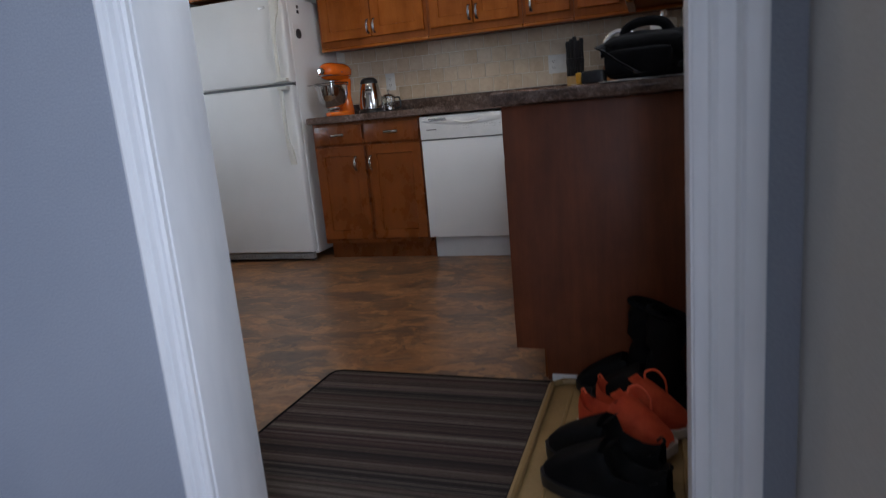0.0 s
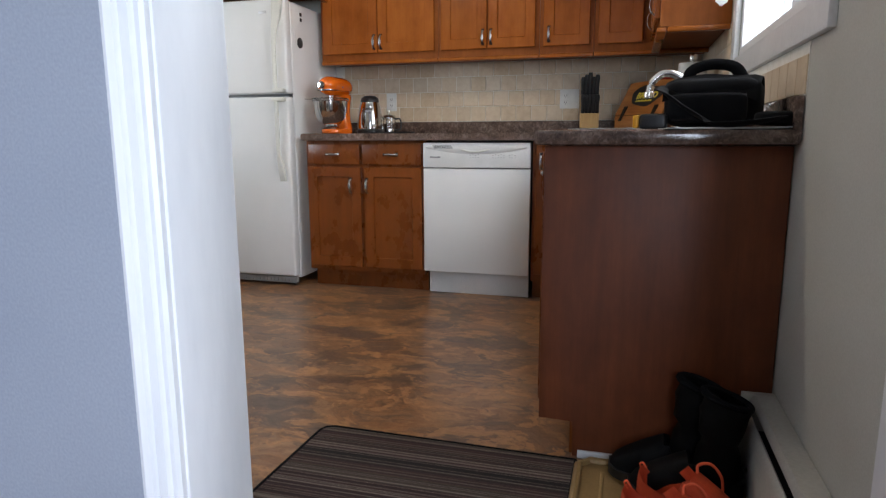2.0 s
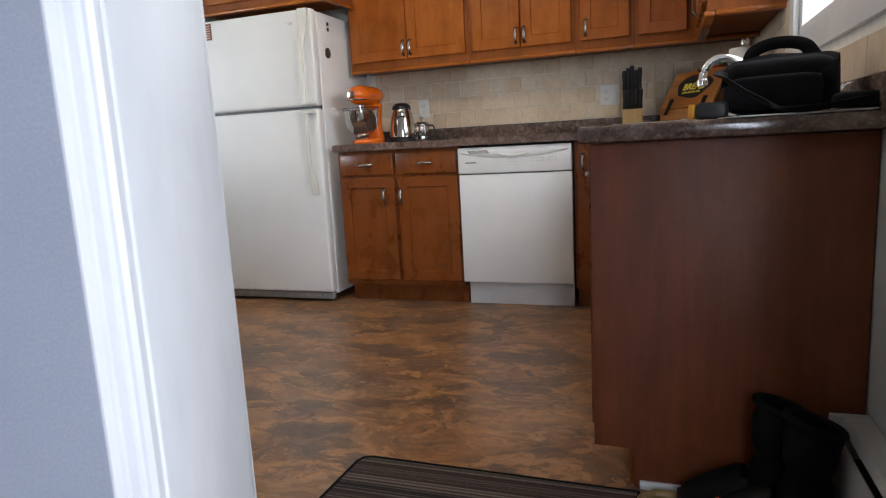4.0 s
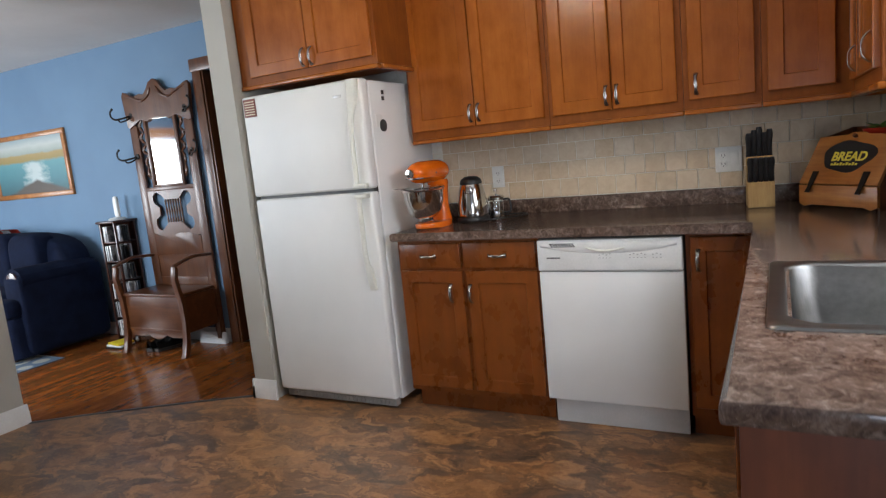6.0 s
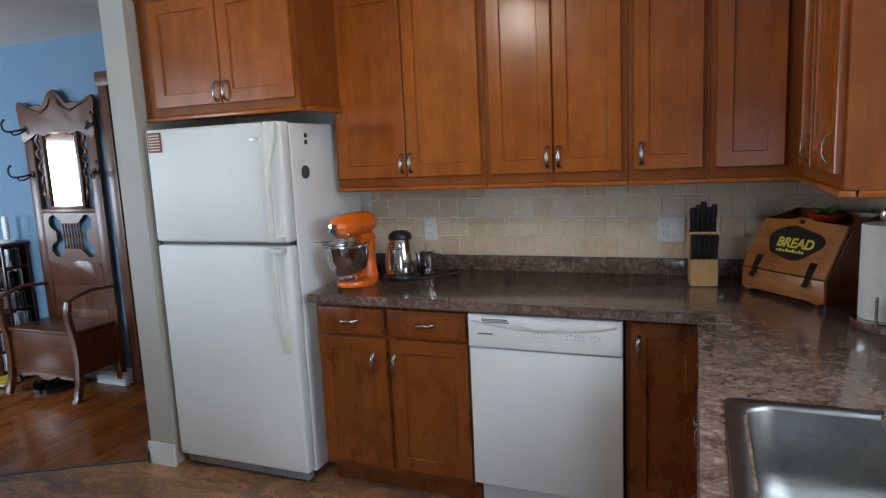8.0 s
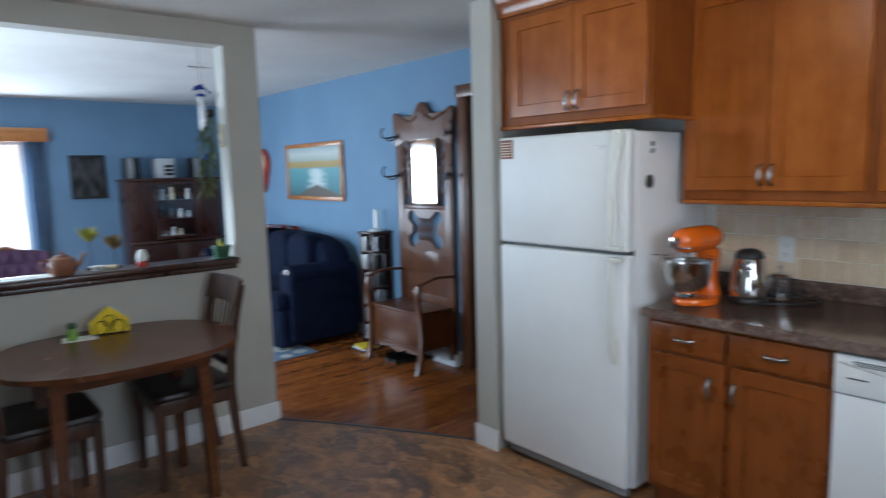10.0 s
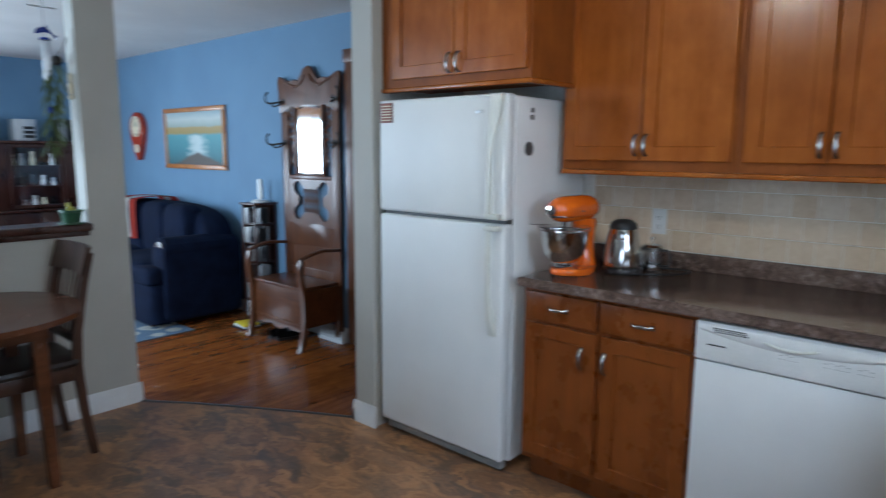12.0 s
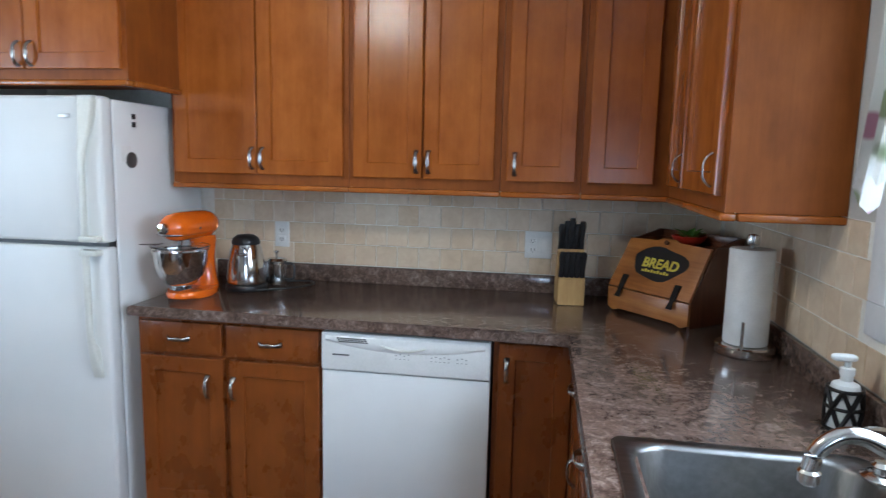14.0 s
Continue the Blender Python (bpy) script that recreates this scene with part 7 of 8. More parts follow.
for s in (-1, 1):
    bm = B()
    fr = [(-0.372, 0.42), (-0.402, 0.50), (-0.415, 0.58), (-0.395, 0.655), (-0.420, 0.675), (-0.428, 0.66), (-0.445, 0.58), (-0.432, 0.50), (-0.412, 0.40), (-0.408, 0.25), (-0.420, 0.12), (-0.450, 0.02), (-0.470, 0.0), (-0.425, 0.0), (-0.395, 0.05), (-0.375, 0.15)]
    prism(bm, fr[::-1], s * 0.325 - 0.022, s * 0.325 + 0.022, "yz", 0.004)
    part("front_leg", bm, "dark_wood", root)
    bm = B()
    tube(bm, glide([(s * 0.325, -0.425, 0.668), (s * 0.330, -0.34, 0.690), (s * 0.332, -0.22, 0.712), (s * 0.328, -0.10, 0.705), (s * 0.32, -0.025, 0.700)], 5), 0.021, 10, 0.6)
    part("armrest", bm, "dark_wood", root)
    bm = B()
    box(bm, s * 0.318 - 0.022, s * 0.318 + 0.022, -0.055, -0.030, 0.0, 0.43, 0.004)
    part("rear_leg", bm, "dark_wood", root)
# shoes and papers under the bench
for i, (dx, dy, r) in enumerate(((-4.78, 4.22, 95), (-4.68, 4.23, 80))):
    shoe("house_shoe", "dark shoe stored under the hall tree bench", pose(dx, dy, 0.001, 0, 0, r), "black_leather", "black", 0.26, False, False, group="shoes under the bench")

root = thing("disc_rack", "slim dark wood disc tower full of cases on two sides", "disc rack", pose(-5.245, BLUE - 0.108, 0))
rk = 0.088
for sx, sy in ((-1, -1), (1, -1), (1, 1), (-1, 1)):
    bm = B()
    box(bm, sx * rk - 0.009, sx * rk + 0.009, sy * rk - 0.009, sy * rk + 0.009, 0.0, 0.985, 0.002)
    part("post", bm, "mahogany", root)
bm = B()
box(bm, -rk - 0.006, -rk + 0.004, -rk + 0.0095, rk - 0.0095, 0.03, 0.985)
box(bm, -rk + 0.0095, rk - 0.0095, rk - 0.004, rk + 0.006, 0.03, 0.985)
part("back_panel", bm, "mahogany", root)
bm = B()
box(bm, -rk - 0.024, rk + 0.024, -rk - 0.024, rk + 0.018, 0.9855, 1.004, 0.006, 3)
part("top", bm, "mahogany", root)
for z in (0.05, 0.205, 0.36, 0.515, 0.67, 0.825):
    bm = B()
    box(bm, -rk + 0.0045, rk, -rk, rk - 0.0045, z, z + 0.010, 0.001)
    part("shelf", bm, "mahogany", root)
    for i in range(6):
        h = 0.122 + 0.006 * rnd.random()
        if rnd.random() > 0.12:
            bm = B()
            box(bm, -0.074 + i * 0.0125, -0.063 + i * 0.0125, -rk - 0.004 + 0.006 * rnd.random(), -rk + 0.118, z + 0.0105, z + 0.0105 + h, 0.001)
            part("disc_case", bm, ("cd", "white_plastic", "black", "silver", "cd", "dark_grey")[rnd.randrange(6)], root)
        if rnd.random() > 0.45:
            bm = B()
            box(bm, 0.012 + 0.004 * rnd.random(), rk + 0.003, -0.066 + i * 0.021, -0.055 + i * 0.021, z + 0.0105, z + 0.0105 + h, 0.001)
            part("disc_case", bm, ("dark_grey", "black", "cd", "silver", "black", "black")[rnd.randrange(6)], root)
root = thing("cordless_phone", "white cordless phone standing in its cradle", "phone", pose(-5.235, BLUE - 0.105, 1.0045))
bm = B()
lathe(bm, [(0.0, 0.0), (0.065, 0.0), (0.068, 0.008), (0.050, 0.020), (0.0, 0.024)], n=24)
part("cradle", bm, "white_plastic", root)
bm = B()
pillow(bm, (0, 0.01, 0.105), (0.05, 0.03, 0.17), 0.45, 16, 10)
part("handset", bm, "white_plastic", root)

root = thing("sofa", "navy blue plush sofa with rolled arms", "sofa", pose(-6.66, 4.38, 0))
SL = 0.98
bm = B()
pillow(bm, (0, -0.40, 0.200), (2 * SL + 0.12, 0.78, 0.36), 0.10, 32, 12, 0.14)
part("base", bm, "navy", root)
bm = B()
pillow(bm, (0, -0.16, 0.60), (2 * SL + 0.10, 0.30, 0.70), 0.26, 40, 18, 0.55)
part("back", bm, "navy", root)
for s in (-1, 1):
    bm = B()
    pillow(bm, (s * 0.42, -0.50, 0.435), (0.82, 0.60, 0.19), 0.22, 24, 12, 0.45)
    pillow(bm, (s * 0.80, -0.735, 0.425), (0.50, 0.15, 0.15), 0.35, 24, 12, 0.45)
    part("seat_cushion", bm, "navy", root)
    for k in (0.21, 0.63):
        bm = B()
        pillow(bm, (s * k, -0.285, 0.70), (0.425, 0.23, 0.52), 0.38, 24, 14, 0.5)
        part("back_cushion", bm, "navy", root)
    bm = B()
    pillow(bm, (s * (SL - 0.01), -0.35, 0.37), (0.225, 0.68, 0.64), 0.12, 20, 12, 0.16)
    rows = []
    for i in range(11):
        t = i / 10
        y = -0.02 - 0.645 * t
        r = 0.106 * (1 - 0.25 * max(0, 0.15 - t) / 0.15)
        rows.append([(s * (SL - 0.005) + r * 1.05 * math.cos(a), y, 0.628 + r * 0.95 * math.sin(a)) for a in [2 * math.pi * k / 18 for k in range(18)]])
    grid_faces(bm, rows, True, True)
    arm = part("arm", bm, "navy", root)
    bm = B()
    prism(bm, [(s * (SL - 0.005) + 0.075 * math.cos(a), 0.625 + 0.075 * math.sin(a)) for a in [math.pi * i / 10 for i in range(11)]] + [(s * SL - 0.030, 0.46), (s * SL, 0.44), (s * SL + 0.030, 0.46)], -0.682, -0.667, "xz", 0.004)
    part("arm_front", bm, "mahogany", arm, "carved dark wood arm facing")
for s in (-1, 1):
    for y in (-0.72, -0.08):
        bm = B()
        lathe(bm, [(0.022, 0.0065), (0.03, 0.03), (0.034, 0.09)], (s * 0.9, y, 0), 12)
        part("foot", bm, "mahogany", root)
root = thing("throw_blanket", "red and white knitted throw over the sofa back", "blanket", pose(-6.86, 4.38, 0))
for i, mt in enumerate(("red_cloth", "white_cloth", "red_cloth")):
    bm = B()
    rows = []
    for k in range(22):
        t = k / 21
        if t < 0.30:
            p = (-0.003, 0.42 + 0.53 * t / 0.30)
        elif t < 0.5:
            a = math.pi * (t - 0.30) / 0.20
            p = (-0.21 + 0.207 * math.cos(a), 0.955 + 0.030 * math.sin(a))
        else:
            p = (-0.417 - 0.02 * (t - 0.5), 0.955 - 0.70 * (t - 0.5))
        rows.append([(-0.20 + i * 0.13 + 0.13 * j / 4, p[0] - 0.008 * math.sin(6 * t + j), p[1] + 0.004 * math.sin(5 * j)) for j in range(5)])
    grid_faces(bm, rows)
    bmesh.ops.solidify(bm, geom=bm.faces[:], thickness=0.008)
    part("stripe", bm, mt, root)
bm = B()
prism(bm, [(-6.9, 2.35), (-5.43, 2.35), (-5.42, 3.83), (-6.9, 3.83)], -0.001, 0.0062, "xy", 0.002)
ar = part("area_rug", bm, "area_rug")
tagged(ar, "blue and cream patterned area rug on the oak floor", "rug")
# low white register on the wall behind the bench, and a few magazines by the rack
root = thing("floor_register", "white metal heating register low on the wall", "vent", pose(-4.40, BLUE - 0.075, 0))
bm = B()
prism(bm, [(0.0, 0.0), (0.035, 0.0), (0.035, 0.085), (0.022, 0.085)], -0.14, 0.14, "yz", 0.002)
part("body", bm, "white_trim", root)
for k in range(3):
    bm = B()
    box(bm, -0.125, 0.125, 0.000 + 0.006 * k, 0.006 + 0.006 * k, 0.016 + 0.020 * k, 0.021 + 0.020 * k)
    part("louver", bm, "white_trim", root)
for i, (mt, lb) in enumerate((("black", "dark magazine at the foot of the disc rack"), ("paper", "white magazine on the pile by the disc rack"), ("yellow", "yellow-covered magazine on top of the pile"))):
    bm = B()
    box(bm, -0.09, 0.09, -0.065, 0.065, 0.0, 0.013, 0.002)
    solo("magazine", bm, mt, lb, "magazine", pose(-5.20, 4.155 + 0.006 * i, 0.0 + 0.0135 * i, 0, 0, 8 - 9 * i), group="pile of magazines")

# painting, clock, picture
root = thing("painting", "landscape painting in a golden wood frame", "painting", pose(-6.430, BLUE - 0.001, 1.527))
pw, ph = 0.565, 0.285
bm = B()
box(bm, -pw + 0.04, pw - 0.04, -0.016, -0.006, -ph + 0.04, ph - 0.04)
part("canvas", bm, "pic", root)
for a in ((-pw, pw, -ph, -ph + 0.042), (-pw, pw, ph - 0.042, ph), (-pw, -pw + 0.042, -ph + 0.042, ph - 0.042), (pw - 0.042, pw, -ph + 0.042, ph - 0.042)):
    bm = B()
    box(bm, a[0], a[1], -0.026, -0.001, a[2], a[3], 0.005, 2)
    part("frame_rail", bm, "orange_wood", root)
root = thing("wall_clock", "red lacquered teardrop wall clock with a cream dial", "clock", pose(-7.56, BLUE - 0.001, 1.60))
bm = B()
pts = []
for i in range(36):
    a = 2 * math.pi * i / 36
    z = 0.205 * math.sin(a)
    w = 0.155 if z > -0.02 else 0.155 - 0.072 * min(1, (-0.02 - z) / 0.11)
    pts.append((w * math.cos(a) if abs(math.sin(a)) < 0.98 else 0.3 * w * math.cos(a), z if z > -0.1 else z * 1.42))
prism(bm, pts, -0.055, 0.0, "xz", 0.012)
part("case", bm, "clock", root)
bm = B()
lathe(bm, [(0.0, -0.060), (0.105, -0.060), (0.110, -0.052)], (0, 0, 0.055), 30, "y")
dial = part("dial", bm, "cream", root)
bm = B()
for i in range(12):
    a = 2 * math.pi * i / 12
    box(bm, 0.088 * math.sin(a) - 0.005, 0.088 * math.sin(a) + 0.005, -0.0625, -0.060, 0.055 + 0.088 * math.cos(a) - 0.008, 0.055 + 0.088 * math.cos(a) + 0.008)
tube(bm, [(0, -0.063, 0.055), (0.045, -0.063, 0.085)], 0.0035, 6)
tube(bm, [(0, -0.063, 0.055), (-0.02, -0.063, 0.125)], 0.003, 6)
part("hands_and_marks", bm, "dark_grey", dial).name = "dial_marks"
bm = B()
lathe(bm, [(0.0, -0.058), (0.045, -0.058), (0.048, -0.052)], (0, 0, -0.17), 22, "y")
part("pendulum_window", bm, "cream", root)
root = thing("picture_frame", "dark forest picture in a black frame", "picture", pose(FAR + 0.001, 2.884, 1.534))
bm = B()
box(bm, 0.004, 0.012, -0.155, 0.155, -0.215, 0.215)
part("print", bm, "photo", root)
for a in ((-0.18, 0.18, -0.242, -0.212), (-0.18, 0.18, 0.212, 0.242), (-0.18, -0.152, -0.212, 0.212), (0.152, 0.18, -0.212, 0.212)):
    bm = B()
    box(bm, 0.0, 0.022, a[0], a[1], a[2], a[3], 0.003)
    part("frame_rail", bm, "black", root)

# china cabinet across the corner wall
root = thing("china_cabinet", "dark mahogany china cabinet with a glazed door", "cabinet", pose(FAR + 0.018, 3.69, 0))
cw, cd = 0.515, 0.36
bm = B()
box(bm, 0, cd, -cw, -cw + 0.02, 0.05, 1.47, 0.003)
box(bm, 0, cd, cw - 0.02, cw, 0.05, 1.47, 0.003)
box(bm, 0, 0.012, -cw + 0.02, cw - 0.02, 0.05, 1.47)
box(bm, 0.012, cd, -cw + 0.02, cw - 0.02, 0.05, 0.07)
part("case", bm, "mahogany", root)
bm = B()
box(bm, -0.0, cd + 0.025, -cw - 0.025, cw + 0.025, 1.4705, 1.50, 0.006)
part("cornice", bm, "mahogany", root)
bm = B()
box(bm, cd - 0.0, cd + 0.06, -cw - 0.01, cw + 0.01, 0.765, 0.79, 0.005)
part("waist_ledge", bm, "mahogany", root)
for a, b2 in ((-cw + 0.02, -0.255), (0.255, cw - 0.02)):
    bm = B()
    box(bm, cd - 0.02, cd, a, b2, 0.79, 1.47, 0.002)
    part("front_panel", bm, "mahogany", root)
for a, b2 in ((-cw + 0.02, -0.004), (0.004, cw - 0.02)):
    bm = B()
    box(bm, cd - 0.02, cd, a, b2, 0.08, 0.755, 0.004)
    part("lower_door", bm, "mahogany", root)
bm = B()
for a in ((-0.250, -0.215, 0.80, 1.465), (0.215, 0.250, 0.80, 1.465), (-0.215, 0.215, 0.80, 0.835), (-0.215, 0.215, 1.43, 1.465)):
    box(bm, cd - 0.018, cd + 0.004, a[0], a[1], a[2], a[3], 0.003)
gd = part("glass_door", bm, "mahogany", root)
bm = B()
box(bm, cd - 0.010, cd - 0.006, -0.217, 0.217, 0.833, 1.432)
part("pane", bm, "glass", gd).visible_shadow = False
for z in (0.80, 1.02, 1.235):
    bm = B()
    box(bm, 0.013, cd - 0.03, -cw + 0.021, cw - 0.021, z, z + 0.010)
    part("shelf", bm, "mahogany", root)
    for i in range(5):
        y = -0.18 + 0.09 * i
        nm2 = ("vase", "glass_goblet", "china_plate", "china_cup", "glass_jar")[(i * 2 + int(z * 10)) % 5]
        r, h = 0.026 + 0.012 * rnd.random(), 0.07 + 0.08 * rnd.random()
        bm = B()
        lathe(bm, [(0.0, 0.0), (r * 0.8, 0.0), (r, h * 0.35), (r * 0.55, h * 0.7), (r * 0.75, h), (r * 0.7, h), (r * 0.5, h * 0.7), (0.0, h * 0.15)], n=18)
        solo(nm2, bm, ("silver", "dark_grey", "silver", "iron", "cream")[rnd.randrange(5)], "small piece of tableware on a cabinet shelf", "tableware", pose(FAR + 0.018 + 0.17 + 0.08 * rnd.random(), 3.69 + y, z + 0.0105), group="tableware in the china cabinet")
for nm2, y, w, h, lb in (("stereo_speaker", 3.29, 0.15, 0.235, "silver and black bookshelf speaker on the china cabinet"), ("stereo_unit", 3.645, 0.20, 0.225, "silver mini stereo unit on the china cabinet"), ("stereo_speaker", 4.03, 0.15, 0.235, "silver and black bookshelf speaker on the china cabinet")):
    root = thing(nm2, lb, "stereo", pose(FAR + 0.17, y, 1.5005), "stereo set")
    bm = B()
    box(bm, -0.10, 0.10, -w / 2, w / 2, 0, h, 0.008, 2)
    part("case", bm, "silver" if nm2 == "stereo_unit" else "black", root)
    bm = B()
    if nm2 == "stereo_unit":
        for k in range(3):
            box(bm, 0.100, 0.104, -0.02, 0.085, 0.03 + k * 0.045, 0.06 + k * 0.045)
        part("control_bars", bm, "black", root)
    else:
        rows = [[(0.101 + 0.018 * math.sin(math.pi * k / 8), -w / 2 + 0.004 + w * 0.46 * j, h * k / 8 * 0.98 + 0.002) for j in (0, 0.5, 1)] for k in range(9)]
        grid_faces(bm, rows)
        bmesh.ops.solidify(bm, geom=bm.faces[:], thickness=0.004)
        part("silver_trim", bm, "silver", root)

# window dressing
root = thing("valance_box", "wide golden wood valance box over the window", "valance", pose(FAR + 0.001, 1.51, 1.915))
bm = B()
box(bm, 0.115, 0.133, -1.0, 1.0, 0.0, 0.142, 0.004)
part("front_board", bm, "orange_wood", root)
bm = B()
box(bm, 0.0, 0.1145, -1.0, 1.0, 0.124, 0.142, 0.003)
part("top_board", bm, "orange_wood", root)
for s in (-1, 1):
    bm = B()
    box(bm, 0.0, 0.1145, s * 1.0 - (0.018 if s > 0 else 0), s * 1.0 + (0.018 if s < 0 else 0), 0.0, 0.1235, 0.003)
    part("end_board", bm, "orange_wood", root)
for y0, y1, gl in ((0.66, 0.83, "drapes"), (2.31, 2.45, "drapes")):
    bm = B()
    rows = []
    for k in range(9):
        z = 0.06 + 1.93 * k / 8
        rows.append([(0.075 + 0.028 * math.sin(j * 1.05 + 0.15 * k), y0 + (y1 - y0) * j / 30, z) for j in range(31)])
    grid_faces(bm, rows)
    bmesh.ops.solidify(bm, geom=bm.faces[:], thickness=0.003)
    solo("drape", bm, "drape", "slate-blue floor-length drape beside the window", "curtain", pose(FAR, 0, 0), group=gl)
bm = B()
tube(bm, [(FAR + 0.075, 0.55, 2.0), (FAR + 0.075, 2.52, 2.0)], 0.010, 8)
solo("curtain_rod", bm, "iron", "thin dark curtain rod behind the valance box", "curtain rod")

root = thing("tufted_chair", "plum velvet chair with a tufted back and carved crest", "armchair", pose(-6.55, 1.90, 0, 0, 0, 6))
bm = B()
pillow(bm, (0, 0, 0.40), (0.60, 0.58, 0.16), 0.3, 22, 12, 0.5)
part("seat", bm, "purple", root)
bm = B()
rows = []
for k in range(21):
    z = 0.50 + 0.37 * k / 20
    row = []
    for j in range(25):
        y = -0.27 + 0.54 * j / 24
        tuft = 0.018 * (abs(math.sin(math.pi * (j / 4 + (k // 5 % 2) * 0.5))) ** 0.5) * (abs(math.sin(math.pi * k / 5)) ** 0.5)
        row.append((-0.24 - 0.09 * (k / 20) + tuft - 0.05 * (1 - (2 * j / 24 - 1) ** 2), y * 1.05, z + 0.05 * k / 20 + 0.035 * math.cos(math.pi * (j / 24 - 0.5)) * k / 20))
    rows.append(row)
grid_faces(bm, rows)
bmesh.ops.recalc_face_normals(bm, faces=bm.faces[:])
bmesh.ops.solidify(bm, geom=bm.faces[:], thickness=0.05)
part("tufted_back", bm, "purple", root)
bm = B()
tube(bm, glide([(-0.28, -0.30, 0.45), (-0.37, -0.31, 0.84), (-0.38, -0.26, 0.905), (-0.40, -0.10, 0.930), (-0.40, 0, 0.965), (-0.40, 0.10, 0.930), (-0.38, 0.26, 0.905), (-0.37, 0.31, 0.84), (-0.28, 0.30, 0.45)], 4), 0.020, 8)
part("carved_frame", bm, "dark_wood", root)
for sx in (-0.24, 0.26):
    for sy in (-0.24, 0.24):
        bm = B()
        tube(bm, glide([(sx, sy, 0.34), (sx * 1.08, sy * 1.08, 0.2), (sx, sy, 0.08), (sx * 1.06, sy * 1.06, 0.0)], 4), 0.02, 8)
        part("leg", bm, "dark_wood", root)

# ---------------------------------------------------------------- outside
bm = B()
box(bm, -400, 400, -400, 400, -1.2, -0.95)
structure("ground", bm, "grass", "lawn around the house", "ground")
# Unseen overhang, added to stop direct sun entering the kitchen window.
bm = B()
box(bm, EAST + 0.15, EAST + 0.92, -4.0, 5.0, H + 0.02, H + 0.16)
structure("added_sun_eave", bm, "white_trim", "unseen white overhang added to keep sun off the kitchen window", "roof")
root = thing("neighbour_house", "neighbouring house with pink horizontal siding and a gable", "house", pose(-13.2, 0.0, -0.95))
bm = B()
box(bm, -6, -0.06, -1.2, 9.0, 0, 4.2)
prism(bm, [(-1.2, 4.2), (9.0, 4.2), (3.9, 7.0)], -6, -0.06, "yz")
part("wall", bm, "siding", root)
for i in range(18):
    bm = B()
    z = 0.24 * i
    prism(bm, [(-0.06, z), (-0.040, z), (-0.046, z + 0.24), (-0.06, z + 0.24)], -1.2, 9.0, "xz")
    part("siding_board", bm, "siding", root)
bm = B()
for s in (0, 1):
    a, b2 = ((-1.6, 4.0), (3.9, 7.05)) if s == 0 else ((9.4, 4.0), (3.9, 7.05))
    prism(bm, [a, b2, (b2[0], b2[1] + 0.14), (a[0], a[1] + 0.14)], -6.2, 0.35, "yz")
part("roof", bm, "roof", root)
bm = B()
tube(bm, [(0.03, 1.35, 0.1), (0.03, 1.35, 2.75), (0.03, 1.10, 3.0), (0.03, 0.55, 3.05)], 0.035, 8)
part("drainpipe", bm, "siding", root)
# ---------------------------------------------------------------- backsplash tiles, one by one
TS, TR, TG = 0.0965, 0.0928, 0.0035


def tile_mesh(w, h):
    b2 = B()
    box(b2, -w / 2, w / 2, -0.0045, 0.0, -h / 2, h / 2, 0.0016, 1)
    me2 = bpy.data.meshes.new("tile")
    bmesh.ops.recalc_face_normals(b2, faces=b2.faces[:])
    b2.to_mesh(me2)
    b2.free()
    me2.materials.append(M["tile"])
    return me2


meshes = {}


def lay_tiles(parent, a0, a1, z0, z1, turn, fixed, holes=()):
    """Running bond of square tiles between a0 and a1 along the wall."""
    row, z = 0, z0
    while z < z1 - 0.01:
        h = min(TR, z1 - z) - TG
        a = a0 - (TS / 2 if row % 2 else 0)
        while a < a1 - 0.004:
            s, e = max(a, a0), min(a + TS, a1)
            w = e - s - TG
            mid, mz = (s + e) / 2, z + (h + TG) / 2
            if w > 0.012 and not any(q[0] < mid < q[1] and q[2] < mz < q[3] for q in holes):
                key = (round(w, 4), round(h, 4))
                if key not in meshes:
                    meshes[key] = tile_mesh(*key)
                ob = new("tile", meshes[key])
                ob.parent = parent
                ob.matrix_local = pose(mid, fixed, mz, 0, 0, 0) if not turn else pose(fixed, mid, mz, 0, 0, -90)
            a += TS
        z += TR
        row += 1


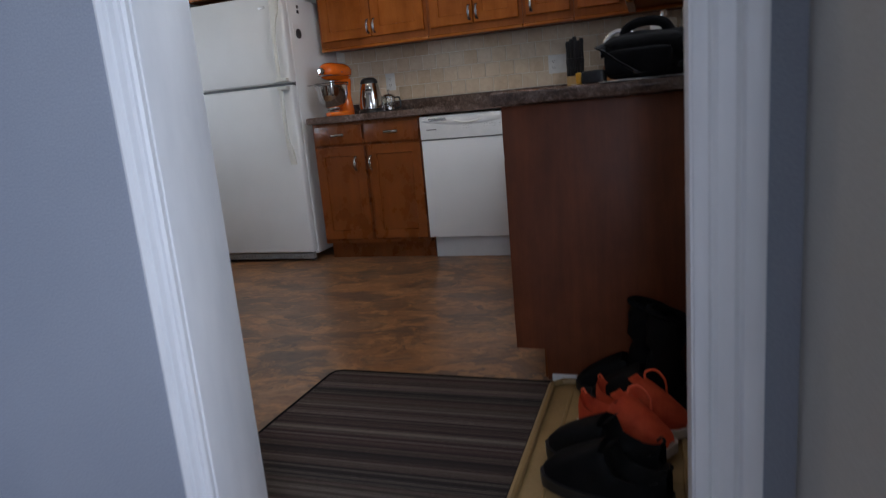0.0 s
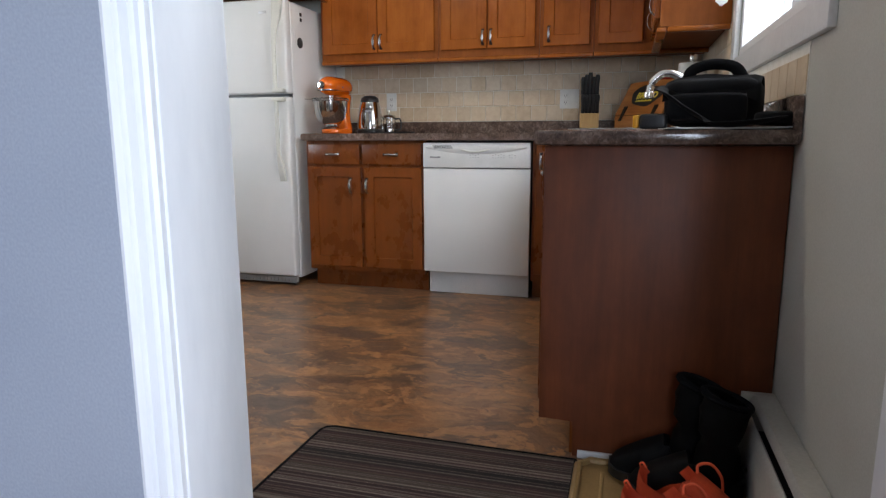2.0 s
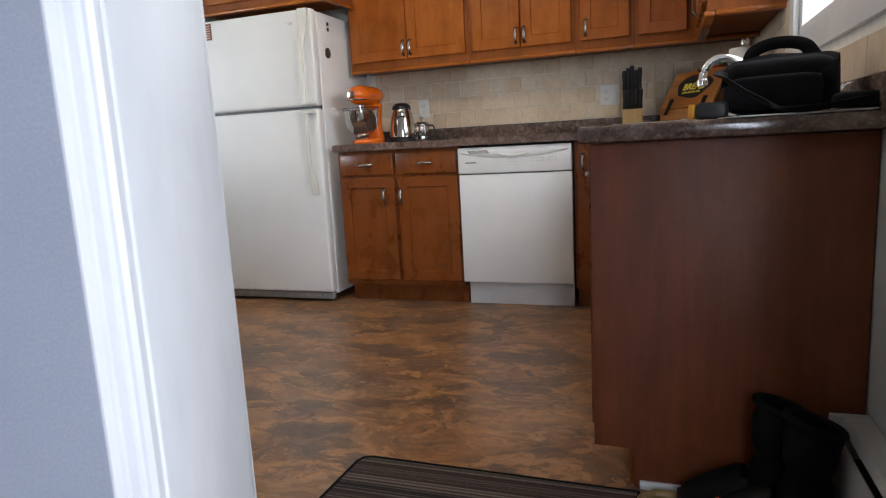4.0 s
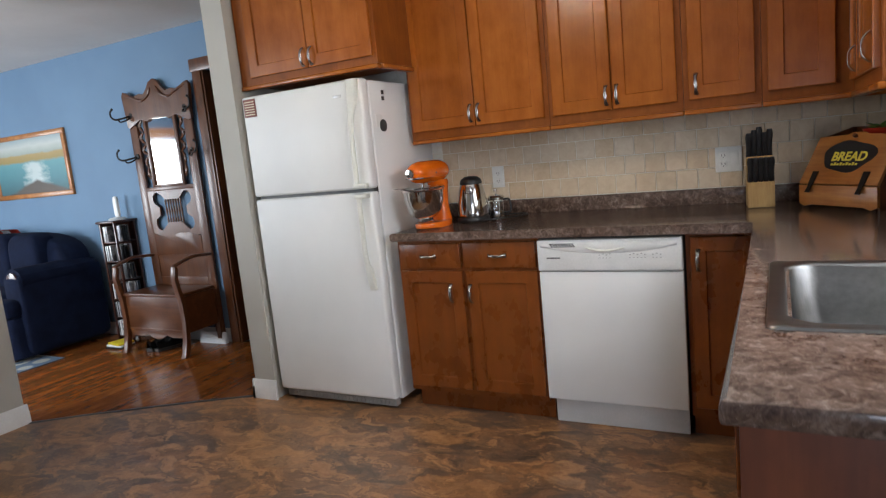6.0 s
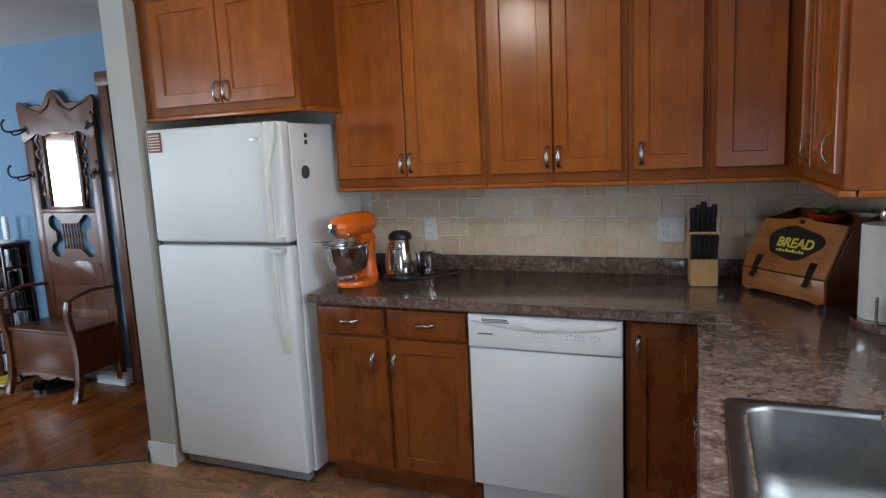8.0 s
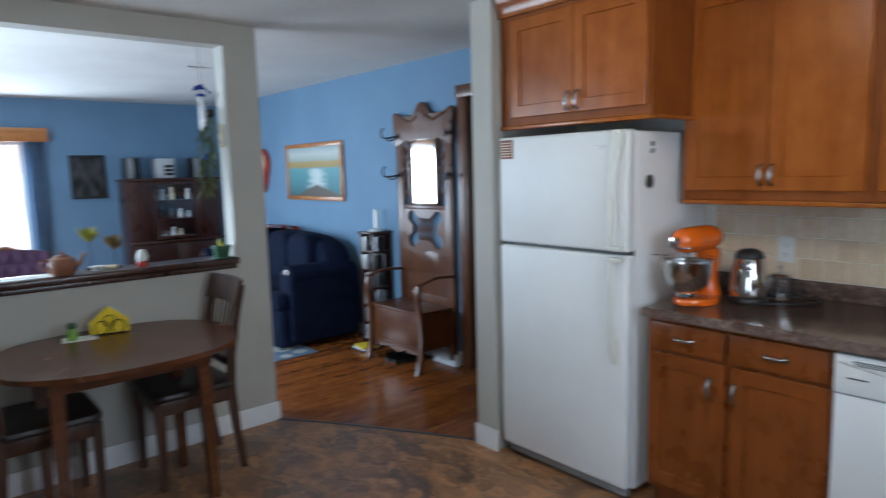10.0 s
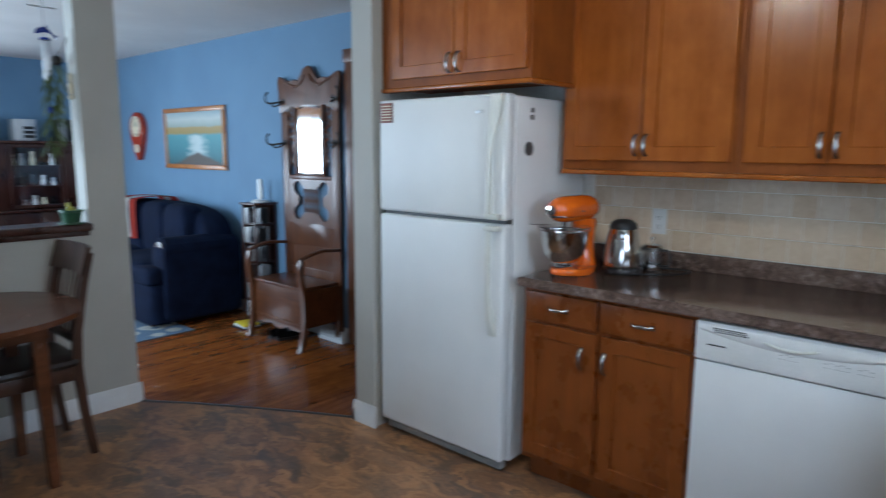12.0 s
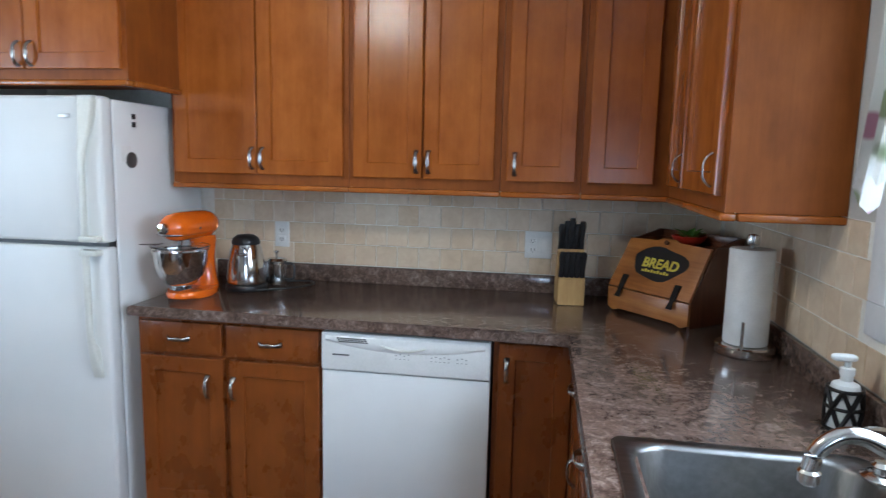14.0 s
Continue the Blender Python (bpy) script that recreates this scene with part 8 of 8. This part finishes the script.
lay_tiles(wall_back, -2.181, EAST - 0.009, 0.9905, 1.353, False, BACK - 0.0005)
lay_tiles(wall_east, CE, BACK - 0.009, 0.9905, 1.353, True, EAST - 0.0005, holes=((WY0 - 0.09, WY1 + 0.09, WZ0 - 0.09, 2.2),))
bm = B()
box(bm, EAST - 0.002, EAST - 0.0002, CE, WY1 + 0.076, 0.9905, WZ0 - 0.076)
box(bm, EAST - 0.002, EAST - 0.0002, WY1 + 0.076, BACK - 0.001, 0.9905, 1.353)
structure("grout_bed", bm, "grout", "pale grout between the backsplash tiles", "grout")

# ---------------------------------------------------------------- oak strips, one by one where the camera looks
PW = 0.0572
plank_meshes = {}
rnd = random.Random(5)


def past_threshold(x, y):
    for (xa, ya), (xb, yb) in zip(threshold, threshold[1:]):
        if xa <= x <= xb:
            return y > ya + (yb - ya) * (x - xa) / (xb - xa)
    return True


count = 0
rest = B()
col = 0
x = -3.165
while x > FAR:
    y = 0.36 - rnd.random() * 0.9
    edge = 0.36
    for (xa, ya), (xb, yb) in zip(threshold, threshold[1:]):
        if xa <= x - PW / 2 <= xb:
            edge = ya + (yb - ya) * (x - PW / 2 - xa) / (xb - xa) - 0.02
    while y < BLUE:
        ln = 0.55 + 0.10 * rnd.randrange(7)
        s, e = max(y, edge), min(y + ln, BLUE)
        y += ln
        if e - s < 0.05:
            continue
        near = x > -5.75 and e > 2.85 and count < 300
        if near:
            key = round(e - s, 3)
            if key not in plank_meshes:
                b2 = B()
                box(b2, -PW / 2 + 0.0004, PW / 2 - 0.0004, 0, key - 0.0008, -0.010, 0.0, 0.0009, 1)
                me2 = bpy.data.meshes.new("plank")
                bmesh.ops.recalc_face_normals(b2, faces=b2.faces[:])
                b2.to_mesh(me2)
                b2.free()
                me2.materials.append(M["plank"])
                plank_meshes[key] = me2
            ob = new("plank", plank_meshes[key])
            ob.parent, ob.matrix_local = floor_living, pose(x - PW / 2, s, -0.0015)
            count += 1
        else:
            vs = [rest.verts.new(p) for p in ((x - PW + 0.0004, s, -0.0015), (x - 0.0004, s, -0.0015), (x - 0.0004, e - 0.0008, -0.0015), (x - PW + 0.0004, e - 0.0008, -0.0015))]
            rest.faces.new(vs)
    x -= PW
far_planks = part("far_planks", rest, "plank_rest", floor_living)
tagged(far_planks, kind="stuff")
